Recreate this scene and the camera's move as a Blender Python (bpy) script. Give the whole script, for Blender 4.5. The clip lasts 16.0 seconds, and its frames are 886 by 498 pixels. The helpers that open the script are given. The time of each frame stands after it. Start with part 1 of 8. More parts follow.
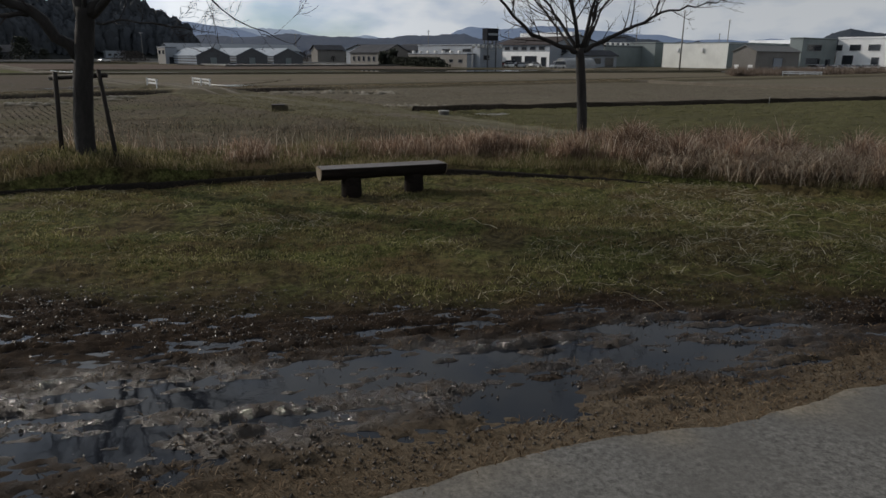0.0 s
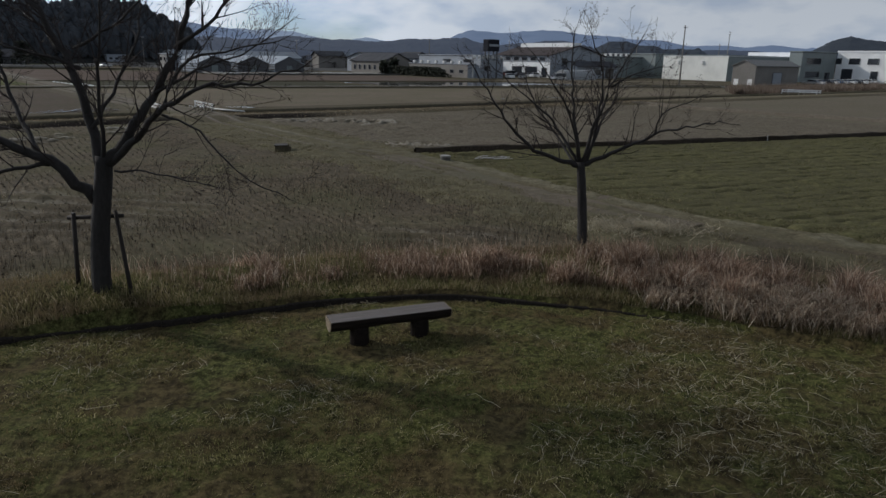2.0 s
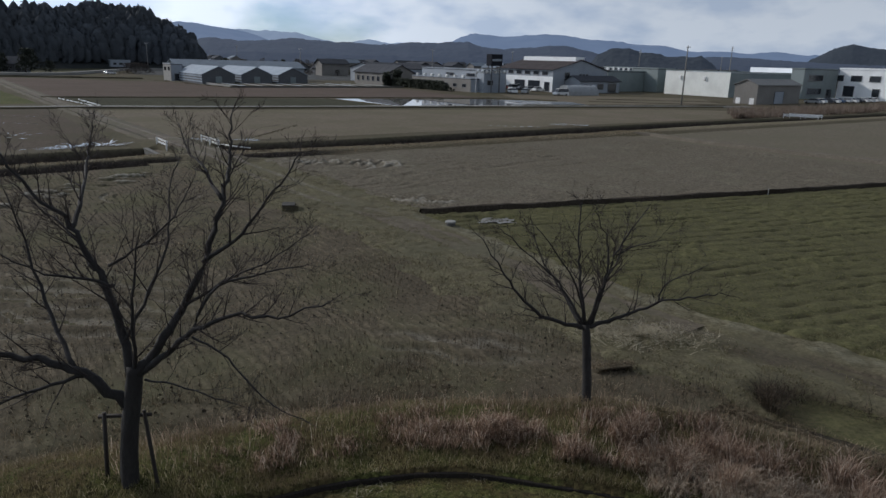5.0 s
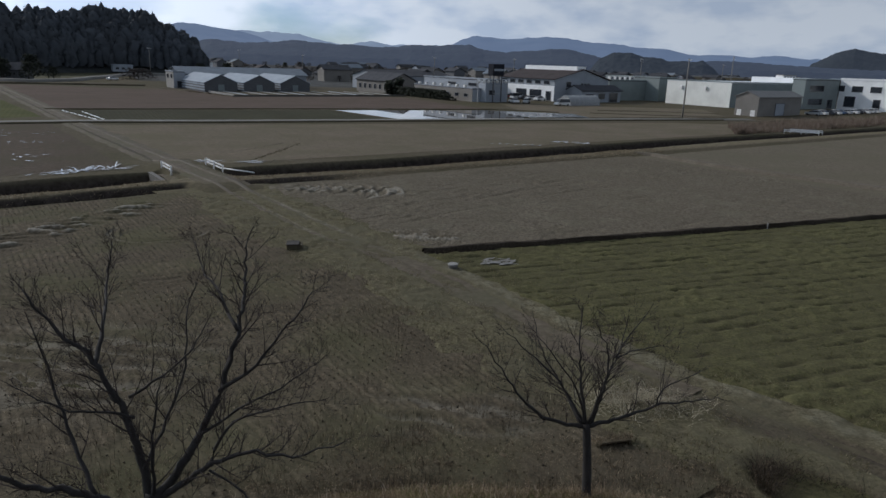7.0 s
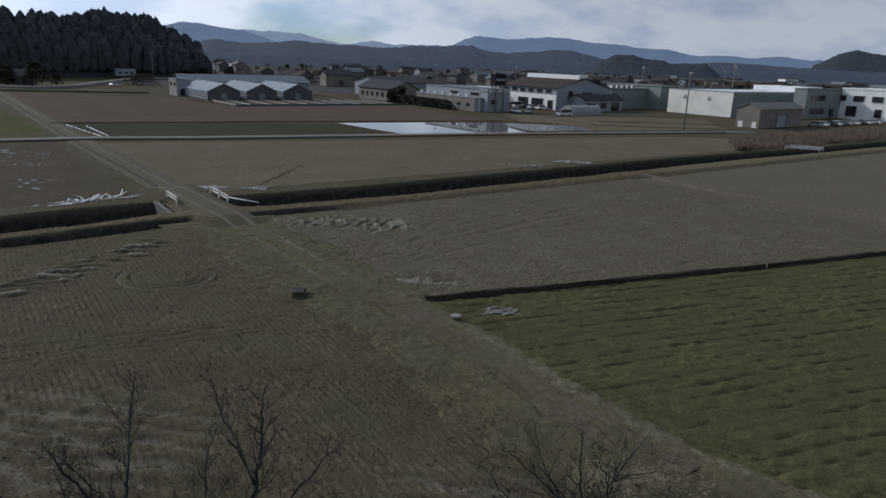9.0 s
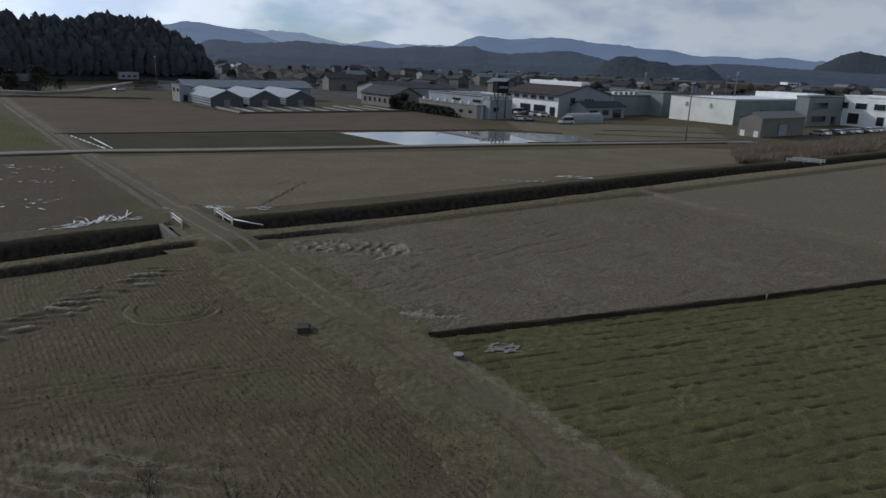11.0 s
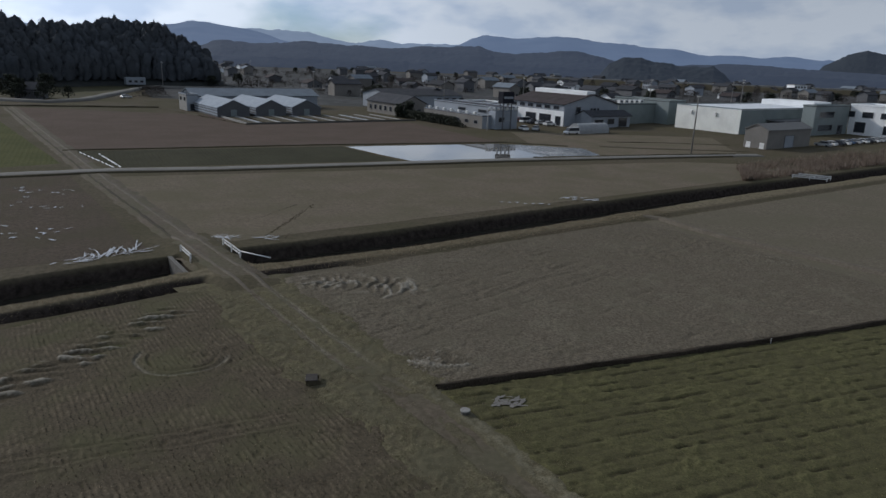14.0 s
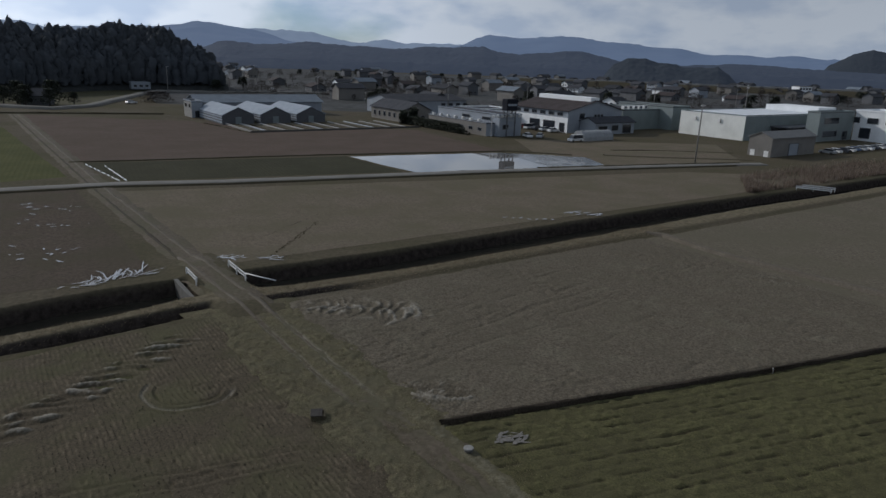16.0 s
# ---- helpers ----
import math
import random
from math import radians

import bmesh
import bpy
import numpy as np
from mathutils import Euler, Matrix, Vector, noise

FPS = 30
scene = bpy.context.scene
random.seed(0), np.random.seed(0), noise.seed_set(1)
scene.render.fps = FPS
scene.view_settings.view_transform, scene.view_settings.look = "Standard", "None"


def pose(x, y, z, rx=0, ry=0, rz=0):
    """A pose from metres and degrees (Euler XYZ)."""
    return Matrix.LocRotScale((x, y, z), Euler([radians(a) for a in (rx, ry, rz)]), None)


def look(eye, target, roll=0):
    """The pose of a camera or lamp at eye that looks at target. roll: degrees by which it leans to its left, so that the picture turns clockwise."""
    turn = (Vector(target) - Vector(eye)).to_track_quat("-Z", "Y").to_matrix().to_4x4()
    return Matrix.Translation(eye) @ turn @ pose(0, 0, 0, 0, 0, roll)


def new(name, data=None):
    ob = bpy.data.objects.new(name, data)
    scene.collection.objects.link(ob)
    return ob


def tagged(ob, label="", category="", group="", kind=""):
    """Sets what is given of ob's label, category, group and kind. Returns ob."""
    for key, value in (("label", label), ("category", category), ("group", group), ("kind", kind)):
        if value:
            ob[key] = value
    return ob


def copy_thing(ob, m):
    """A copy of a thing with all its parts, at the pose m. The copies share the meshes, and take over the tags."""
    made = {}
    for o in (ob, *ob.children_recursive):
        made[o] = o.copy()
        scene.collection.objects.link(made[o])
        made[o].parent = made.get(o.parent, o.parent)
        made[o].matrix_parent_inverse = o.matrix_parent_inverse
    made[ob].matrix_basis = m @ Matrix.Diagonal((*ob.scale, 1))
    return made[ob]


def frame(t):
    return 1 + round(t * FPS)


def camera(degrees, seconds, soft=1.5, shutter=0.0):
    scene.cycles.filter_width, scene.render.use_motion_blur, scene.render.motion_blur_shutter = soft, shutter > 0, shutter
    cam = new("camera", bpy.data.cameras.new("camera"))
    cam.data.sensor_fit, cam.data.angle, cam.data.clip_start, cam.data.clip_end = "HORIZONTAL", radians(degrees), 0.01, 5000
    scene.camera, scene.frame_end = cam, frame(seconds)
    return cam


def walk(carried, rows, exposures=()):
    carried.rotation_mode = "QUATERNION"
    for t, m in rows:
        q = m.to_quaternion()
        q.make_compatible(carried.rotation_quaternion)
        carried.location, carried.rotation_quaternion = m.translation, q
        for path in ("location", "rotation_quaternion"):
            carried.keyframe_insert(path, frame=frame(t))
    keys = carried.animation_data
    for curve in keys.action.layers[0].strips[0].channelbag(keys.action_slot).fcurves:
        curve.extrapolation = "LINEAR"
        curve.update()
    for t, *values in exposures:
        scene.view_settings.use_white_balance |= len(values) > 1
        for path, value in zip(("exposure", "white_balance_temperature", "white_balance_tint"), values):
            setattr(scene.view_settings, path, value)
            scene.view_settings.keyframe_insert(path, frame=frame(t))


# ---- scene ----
cam = camera(66.5, 16.0)
PATH = [
    (0, (-0.125, -0.037, 1.979), (-0.1655, 1.8854, 1.4308), 0.41),
    (0.25, (-0.112, -0.001, 2.160), (-0.1533, 1.9233, 1.6152), 0.42),
    (0.5, (-0.117, 0.028, 2.398), (-0.1572, 1.9521, 1.8558), 0.49),
    (1, (-0.150, 0.079, 2.944), (-0.1886, 2.0034, 2.4025), 0.66),
    (1.5, (-0.196, 0.134, 3.511), (-0.2329, 2.0584, 2.9690), 0.85),
    (2, (-0.245, 0.194, 4.071), (-0.2817, 2.1190, 3.5298), 1.01),
    (2.5, (-0.296, 0.258, 4.622), (-0.3321, 2.1829, 4.0810), 1.15),
    (3, (-0.346, 0.322, 5.164), (-0.3825, 2.2471, 4.6240), 1.27),
    (3.5, (-0.396, 0.383, 5.701), (-0.4322, 2.3091, 5.1616), 1.38),
    (4, (-0.444, 0.441, 6.234), (-0.4808, 2.3670, 5.6962), 1.48),
    (4.5, (-0.491, 0.493, 6.767), (-0.5280, 2.4194, 6.2300), 1.57),
    (5.3, (-0.562, 0.564, 7.620), (-0.6007, 2.4907, 7.0856), 1.69),
    (6.1, (-0.631, 0.619, 8.479), (-0.6701, 2.5464, 7.9463), 1.81),
    (7, (-0.705, 0.666, 9.453), (-0.7452, 2.5940, 8.9219), 1.92),
    (7.5, (-0.745, 0.688, 9.998), (-0.7862, 2.6158, 9.4668), 1.98),
    (8, (-0.785, 0.708, 10.544), (-0.8271, 2.6360, 10.0132), 2.03),
    (8.3, (-0.810, 0.720, 10.872), (-0.8517, 2.6480, 10.3414), 2.07),
    (8.4, (-0.818, 0.724, 10.981), (-0.8600, 2.6521, 10.4509), 2.08),
    (8.5, (-0.875, 0.821, 11.731), (-0.9172, 2.7486, 11.1979), 2.03),
    (8.6, (-0.883, 0.825, 11.840), (-0.9255, 2.7527, 11.3074), 2.04),
    (9, (-0.915, 0.843, 12.278), (-0.9588, 2.7702, 11.7451), 2.08),
    (9.8, (-0.982, 0.884, 13.152), (-1.0267, 2.8115, 12.6187), 2.14),
    (10.7, (-1.058, 0.947, 14.130), (-1.1055, 2.8736, 13.5960), 2.20),
    (11.5, (-1.127, 1.020, 14.993), (-1.1773, 2.9465, 14.4579), 2.22),
    (12, (-1.170, 1.075, 15.529), (-1.2223, 3.0012, 14.9933), 2.23),
    (12.5, (-1.212, 1.137, 16.063), (-1.2668, 3.0627, 15.5266), 2.23),
    (13, (-1.253, 1.204, 16.596), (-1.3098, 3.1299, 16.0587), 2.22),
    (13.5, (-1.290, 1.276, 17.129), (-1.3504, 3.2014, 16.5910), 2.21),
    (14, (-1.324, 1.350, 17.664), (-1.3872, 3.2749, 17.1253), 2.19),
    (14.5, (-1.352, 1.422, 18.203), (-1.4185, 3.3473, 17.6642), 2.16),
    (15, (-1.373, 1.490, 18.750), (-1.4425, 3.4149, 18.2107), 2.13),
    (15.5, (-1.385, 1.548, 19.309), (-1.4569, 3.4728, 18.7688), 2.11),
    (16, (-1.384, 1.591, 19.884), (-1.4592, 3.5152, 19.3431), 2.09),
]
walk(cam, [(t, look(eye, target, roll)) for t, eye, target, roll in PATH],
     exposures=[(0.0, -0.78, 6600, 10), (0.5, -0.86, 6500, 10), (1.5, -0.84, 6250, 10), (3.0, -0.66, 6100, 10), (4.5, -0.61, 6000, 10), (7.0, -0.73, 5950, 10), (9.0, -0.83, 5950, 10), (11.5, -0.85, 5950, 10), (12.0, -0.93, 5950, 10), (13.0, -0.93, 5950, 10), (14.0, -0.85, 5950, 10), (15.5, -0.85, 5950, 10), (16.0, -1.02, 5980, 10)])

# ---- light ----
SUN_AZ, SUN_EL = -63.0, 28.0            # degrees clockwise from +y, and above the horizon
world = bpy.data.worlds.new("world")
scene.world = world
world.use_nodes = True
wt = world.node_tree
wt.nodes.clear()


def wn(kind, **kw):
    n = wt.nodes.new(kind)
    for k, v in kw.items():
        n.inputs[k].default_value = v
    return n


sky = wn("ShaderNodeTexSky")
sky.sky_type, sky.sun_disc = "NISHITA", False
sky.sun_elevation, sky.sun_rotation = radians(SUN_EL), radians(SUN_AZ)
sky.air_density, sky.dust_density, sky.ozone_density = 1.0, 0.3, 2.0
bg_sky = wn("ShaderNodeBackground", Strength=0.10)
tint = wn("ShaderNodeMix")
tint.data_type, tint.blend_type = "RGBA", "MULTIPLY"
tint.inputs[0].default_value, tint.inputs[7].default_value = 1.0, (0.74, 0.92, 1.22, 1)
wt.links.new(sky.outputs[0], tint.inputs[6])
wt.links.new(tint.outputs[2], bg_sky.inputs[0])
tc = wn("ShaderNodeTexCoord")
sep = wn("ShaderNodeSeparateXYZ")
wt.links.new(tc.outputs["Generated"], sep.inputs[0])
puff = wn("ShaderNodeMapping")
puff.inputs["Scale"].default_value = (1, 1, 2.3)
wt.links.new(tc.outputs["Generated"], puff.inputs[0])
cl = wn("ShaderNodeTexNoise", Scale=4.6, Detail=8.0, Roughness=0.5, Distortion=0.15)
wt.links.new(puff.outputs[0], cl.inputs["Vector"])
cr = wn("ShaderNodeValToRGB")
cr.color_ramp.elements[0].position, cr.color_ramp.elements[1].position = 0.22, 0.44
wt.links.new(cl.outputs["Fac"], cr.inputs[0])
sh = wn("ShaderNodeTexNoise", Scale=10.0, Detail=7.0, Roughness=0.48)
wt.links.new(puff.outputs[0], sh.inputs["Vector"])
sr = wn("ShaderNodeValToRGB")
sr.color_ramp.elements[0].position, sr.color_ramp.elements[0].color = 0.40, (0.66, 0.76, 0.91, 1)
sr.color_ramp.elements[1].position, sr.color_ramp.elements[1].color = 0.58, (0.93, 0.99, 1.06, 1)
wt.links.new(sh.outputs["Fac"], sr.inputs[0])
bg_cloud = wn("ShaderNodeBackground")
wt.links.new(sr.outputs[0], bg_cloud.inputs[0])
deep = wn("ShaderNodeMapRange")           # the cloud deck is brightest low down and darker overhead
for k_, v_ in ((1, 0.02), (2, 0.6), (3, 0.85), (4, 0.42)):
    deep.inputs[k_].default_value = v_
wt.links.new(sep.outputs["Z"], deep.inputs[0])
aim = wn("ShaderNodeVectorMath")           # thin cloud glows towards the sun
aim.operation = "DOT_PRODUCT"
aim.inputs[1].default_value = (math.sin(radians(SUN_AZ)) * math.cos(radians(SUN_EL)), math.cos(radians(SUN_AZ)) * math.cos(radians(SUN_EL)), math.sin(radians(SUN_EL)))
wt.links.new(tc.outputs["Generated"], aim.inputs[0])
steps = [("MAXIMUM", 0.0), ("POWER", 2.5), ("MULTIPLY", 2.1), ("ADD", 1.0)]
prev = aim.outputs["Value"]
for op_, val_ in steps:
    n_ = wn("ShaderNodeMath")
    n_.operation = op_
    n_.inputs[1].default_value = val_
    wt.links.new(prev, n_.inputs[0])
    prev = n_.outputs[0]
glow = wn("ShaderNodeMath")
glow.operation = "MULTIPLY"
wt.links.new(prev, glow.inputs[0])
wt.links.new(deep.outputs[0], glow.inputs[1])
wt.links.new(glow.outputs[0], bg_cloud.inputs[1])
mixw = wn("ShaderNodeMixShader")
out = wn("ShaderNodeOutputWorld")
wt.links.new(cr.outputs[0], mixw.inputs[0])
wt.links.new(bg_sky.outputs[0], mixw.inputs[1])
wt.links.new(bg_cloud.outputs[0], mixw.inputs[2])
wt.links.new(mixw.outputs[0], out.inputs[0])

sun = new("sun", bpy.data.lights.new("sun", "SUN"))
sun.data.energy, sun.data.angle, sun.data.color = 3.5, radians(1.0), (1.0, 0.91, 0.80)
a, e = radians(SUN_AZ), radians(SUN_EL)
to_sun = Vector((math.sin(a) * math.cos(e), math.cos(a) * math.cos(e), math.sin(e)))
sun.matrix_world = Matrix.Translation(to_sun * 300) @ (-to_sun).to_track_quat("-Z", "Y").to_matrix().to_4x4()

# ---- the two axes of the plain: u along the canal, v along the farm track ----
GRID = 37.4
EU = np.array([math.cos(radians(GRID)), math.sin(radians(GRID))])
EV = np.array([-EU[1], EU[0]])
PLAIN = -1.0


def uv(u, v):
    p = EU * u + EV * v
    return float(p[0]), float(p[1])


def to_uv(x, y):
    return x * EU[0] + y * EU[1], x * EV[0] + y * EV[1]


# ---- smooth noise on arrays ----
_g = np.random.RandomState(7).rand(256, 256)


def vnoise(x, y):
    x, y = np.asarray(x, float), np.asarray(y, float)
    xi, yi = np.floor(x).astype(int), np.floor(y).astype(int)
    fx, fy = x - xi, y - yi
    fx, fy = fx * fx * (3 - 2 * fx), fy * fy * (3 - 2 * fy)
    a = _g[xi & 255, yi & 255]
    b = _g[(xi + 1) & 255, yi & 255]
    c = _g[xi & 255, (yi + 1) & 255]
    d = _g[(xi + 1) & 255, (yi + 1) & 255]
    return (a * (1 - fx) + b * fx) * (1 - fy) + (c * (1 - fx) + d * fx) * fy


def fbm(x, y, octaves=4, gain=0.5):
    s, amp, tot = 0.0, 1.0, 0.0
    for k in range(octaves):
        s = s + amp * (vnoise(x * 2 ** k + 17 * k, y * 2 ** k + 31 * k) - 0.5)
        tot += amp
        amp *= gain
    return s / tot * 2          # about -1 to 1


def smooth(a, b, x):
    t = np.clip((np.asarray(x, float) - a) / (b - a), 0, 1)
    return t * t * (3 - 2 * t)


# ---- materials ----
def nodes_of(name):
    m = bpy.data.materials.new(name)
    m.use_nodes = True
    t = m.node_tree
    return m, t, t.nodes["Principled BSDF"]


def add(t, kind, **kw):
    n = t.nodes.new(kind)
    for k, v in kw.items():
        n.inputs[k].default_value = v
    return n


def ramp(t, fac, stops):
    r = t.nodes.new("ShaderNodeValToRGB")
    els = r.color_ramp.elements
    while len(els) < len(stops):
        els.new(0.5)
    for el, (p, c) in zip(els, stops):
        el.position, el.color = p, (*c, 1)
    t.links.new(fac, r.inputs[0])
    return r.outputs[0]


def mixc(t, fac, c1, c2, blend="MIX"):
    m = t.nodes.new("ShaderNodeMix")
    m.data_type, m.blend_type = "RGBA", blend
    for sock, v in ((m.inputs[0], fac), (m.inputs[6], c1), (m.inputs[7], c2)):
        if hasattr(v, "links"):
            t.links.new(v, sock)
        elif isinstance(v, (int, float)):
            sock.default_value = v
        else:
            sock.default_value = (*v, 1)
    return m.outputs[2]


def coords(t, world_space, rot=0.0, stretch=(1, 1, 1)):
    mp = add(t, "ShaderNodeMapping")
    mp.inputs["Rotation"].default_value = (0, 0, radians(rot))
    mp.inputs["Scale"].default_value = stretch
    if world_space:
        t.links.new(add(t, "ShaderNodeNewGeometry").outputs["Position"], mp.inputs[0])
    else:
        t.links.new(add(t, "ShaderNodeTexCoord").outputs["Object"], mp.inputs[0])
    return mp.outputs[0]


def surface(name, dark, light, grain=30.0, blotch=2.0, rough=0.9, bump=0.3, metal=0.0, ws=False, tint=None, rand=0.0,
            rot=0.0, stretch=(1, 1, 1), depth=0.01, spec=0.5, island=0.0):
    """A material that varies at two scales: grain and blotches."""
    m, t, p = nodes_of(name)
    co = coords(t, ws, rot, stretch)
    n1 = add(t, "ShaderNodeTexNoise", Scale=grain, Detail=5.0, Roughness=0.6)
    n2 = add(t, "ShaderNodeTexNoise", Scale=blotch, Detail=4.0, Roughness=0.55)
    for n in (n1, n2):
        t.links.new(co, n.inputs["Vector"])
    c = ramp(t, n1.outputs["Fac"], ((0.3, dark), (0.7, light)))
    mid = tint or tuple((a + b) / 2.4 for a, b in zip(dark, light))
    f = ramp(t, n2.outputs["Fac"], ((0.42, (0, 0, 0)), (0.68, (0.75,) * 3)))
    c = mixc(t, f, c, mid)
    if rand or island:
        src = add(t, "ShaderNodeObjectInfo").outputs["Random"] if rand else add(t, "ShaderNodeNewGeometry").outputs["Random Per Island"]
        amt = rand or island
        c = mixc(t, 1.0, c, ramp(t, src, ((0.0, (1 - amt,) * 3), (1.0, (1 + 0.0 * amt,) * 3))), "MULTIPLY")
    t.links.new(c, p.inputs["Base Color"])
    p.inputs["Metallic"].default_value = metal
    p.inputs["Specular IOR Level"].default_value = spec
    r = ramp(t, n2.outputs["Fac"], ((0.3, (max(rough - 0.12, 0.02),) * 3), (0.7, (min(rough + 0.08, 1),) * 3)))
    t.links.new(r, p.inputs["Roughness"])
    if bump:
        b = add(t, "ShaderNodeBump", Strength=bump, Distance=depth)
        t.links.new(n1.outputs["Fac"], b.inputs["Height"])
        t.links.new(b.outputs[0], p.inputs["Normal"])
    return m


def rows_field(name, dark, light, furrow, period, rot, blotch=0.12, tint=None, depth=0.06, contrast=0.6, ridge=0.5):
    """Soil or stubble in drilled rows; rot turns the rows."""
    m, t, p = nodes_of(name)
    co = coords(t, True, rot)
    wave = add(t, "ShaderNodeTexWave", Scale=math.pi * 2 / (20 * period) * 1.0, Distortion=1.6, Detail=2.0)
    wave.inputs["Detail Scale"].default_value = 2.5
    n1 = add(t, "ShaderNodeTexNoise", Scale=3.5, Detail=6.0, Roughness=0.7)
    n2 = add(t, "ShaderNodeTexNoise", Scale=blotch, Detail=5.0, Roughness=0.6)
    n3 = add(t, "ShaderNodeTexNoise", Scale=0.9, Detail=4.0, Roughness=0.6)
    for n in (wave, n1, n2, n3):
        t.links.new(co, n.inputs["Vector"])
    c = ramp(t, n1.outputs["Fac"], ((0.34, dark), (0.66, light)))
    c = mixc(t, ramp(t, n2.outputs["Fac"], ((0.40, (0, 0, 0)), (0.62, (0.8,) * 3))), c, tint or dark)
    w = ramp(t, wave.outputs["Fac"], ((0.0, (0, 0, 0)), (0.35, (contrast,) * 3), (1.0, (contrast,) * 3)))
    inv = t.nodes.new("ShaderNodeInvert")
    t.links.new(w, inv.inputs["Color"])
    brk = ramp(t, n3.outputs["Fac"], ((0.42, (0, 0, 0)), (0.6, (contrast,) * 3)))
    c = mixc(t, mixc(t, 1.0, ramp(t, wave.outputs["Fac"], ((0.0, (1, 1, 1)), (0.3, (0, 0, 0)))), brk, "MULTIPLY"), c, furrow)
    t.links.new(c, p.inputs["Base Color"])
    p.inputs["Roughness"].default_value = 0.95
    p.inputs["Specular IOR Level"].default_value = 0.03
    b = add(t, "ShaderNodeBump", Strength=0.8, Distance=depth)
    s = add(t, "ShaderNodeMath")
    s.operation = "ADD"
    lift_ = add(t, "ShaderNodeMath")
    lift_.operation = "MULTIPLY"
    lift_.inputs[1].default_value = ridge
    t.links.new(wave.outputs["Fac"], lift_.inputs[0])
    t.links.new(n1.outputs["Fac"], s.inputs[0])
    t.links.new(lift_.outputs[0], s.inputs[1])
    t.links.new(s.outputs[0], b.inputs["Height"])
    t.links.new(b.outputs[0], p.inputs["Normal"])
    return m


def water_mat(name, base=(0.03, 0.028, 0.022), ripple=0.02, rough=0.03, ior=1.33):
    m, t, p = nodes_of(name)
    p.inputs["Base Color"].default_value = (*base, 1)
    p.inputs["Roughness"].default_value = rough
    p.inputs["IOR"].default_value = ior
    n = add(t, "ShaderNodeTexNoise", Scale=9.0, Detail=3.0)
    t.links.new(coords(t, True), n.inputs["Vector"])
    b = add(t, "ShaderNodeBump", Strength=ripple, Distance=0.01)
    t.links.new(n.outputs["Fac"], b.inputs["Height"])
    t.links.new(b.outputs[0], p.inputs["Normal"])
    return m


def blade_mat(name, stops, rough=0.75, through_light=0.25, patch=None):
    """Stalks and blades; the colour goes by the single blade."""
    m, t, p = nodes_of(name)
    r = add(t, "ShaderNodeNewGeometry").outputs["Random Per Island"]
    c = ramp(t, r, stops)
    n = add(t, "ShaderNodeTexNoise", Scale=0.9, Detail=3.0)
    t.links.new(coords(t, True), n.inputs["Vector"])
    c = mixc(t, 1.0, c, ramp(t, n.outputs["Fac"], ((0.35, (0.6, 0.6, 0.6)), (0.65, (1, 1, 1)))), "MULTIPLY")
    if patch:
        n2 = add(t, "ShaderNodeTexNoise", Scale=0.55, Detail=5.0, Roughness=0.6)
        t.links.new(coords(t, True, 8, (1, 2.4, 1)), n2.inputs["Vector"])
        c = mixc(t, ramp(t, n2.outputs["Fac"], ((0.45, (0, 0, 0)), (0.57, (0.85,) * 3))), c, patch)
    t.links.new(c, p.inputs["Base Color"])
    p.inputs["Roughness"].default_value = rough
    p.inputs["Specular IOR Level"].default_value = 0.15
    tr = add(t, "ShaderNodeBsdfTranslucent")
    t.links.new(c, tr.inputs["Color"])
    mx = add(t, "ShaderNodeMixShader")
    mx.inputs[0].default_value = through_light
    o = t.nodes["Material Output"]
    t.links.new(p.outputs[0], mx.inputs[1])
    t.links.new(tr.outputs[0], mx.inputs[2])
    t.links.new(mx.outputs[0], o.inputs[0])
    return m


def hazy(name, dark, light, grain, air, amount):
    """Far slopes: forest colours blued by haze, the air's glow painted on as emission."""
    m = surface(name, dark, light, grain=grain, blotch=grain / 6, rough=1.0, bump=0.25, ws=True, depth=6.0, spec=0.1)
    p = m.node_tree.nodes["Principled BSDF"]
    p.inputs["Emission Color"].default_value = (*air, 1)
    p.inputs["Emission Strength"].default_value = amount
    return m


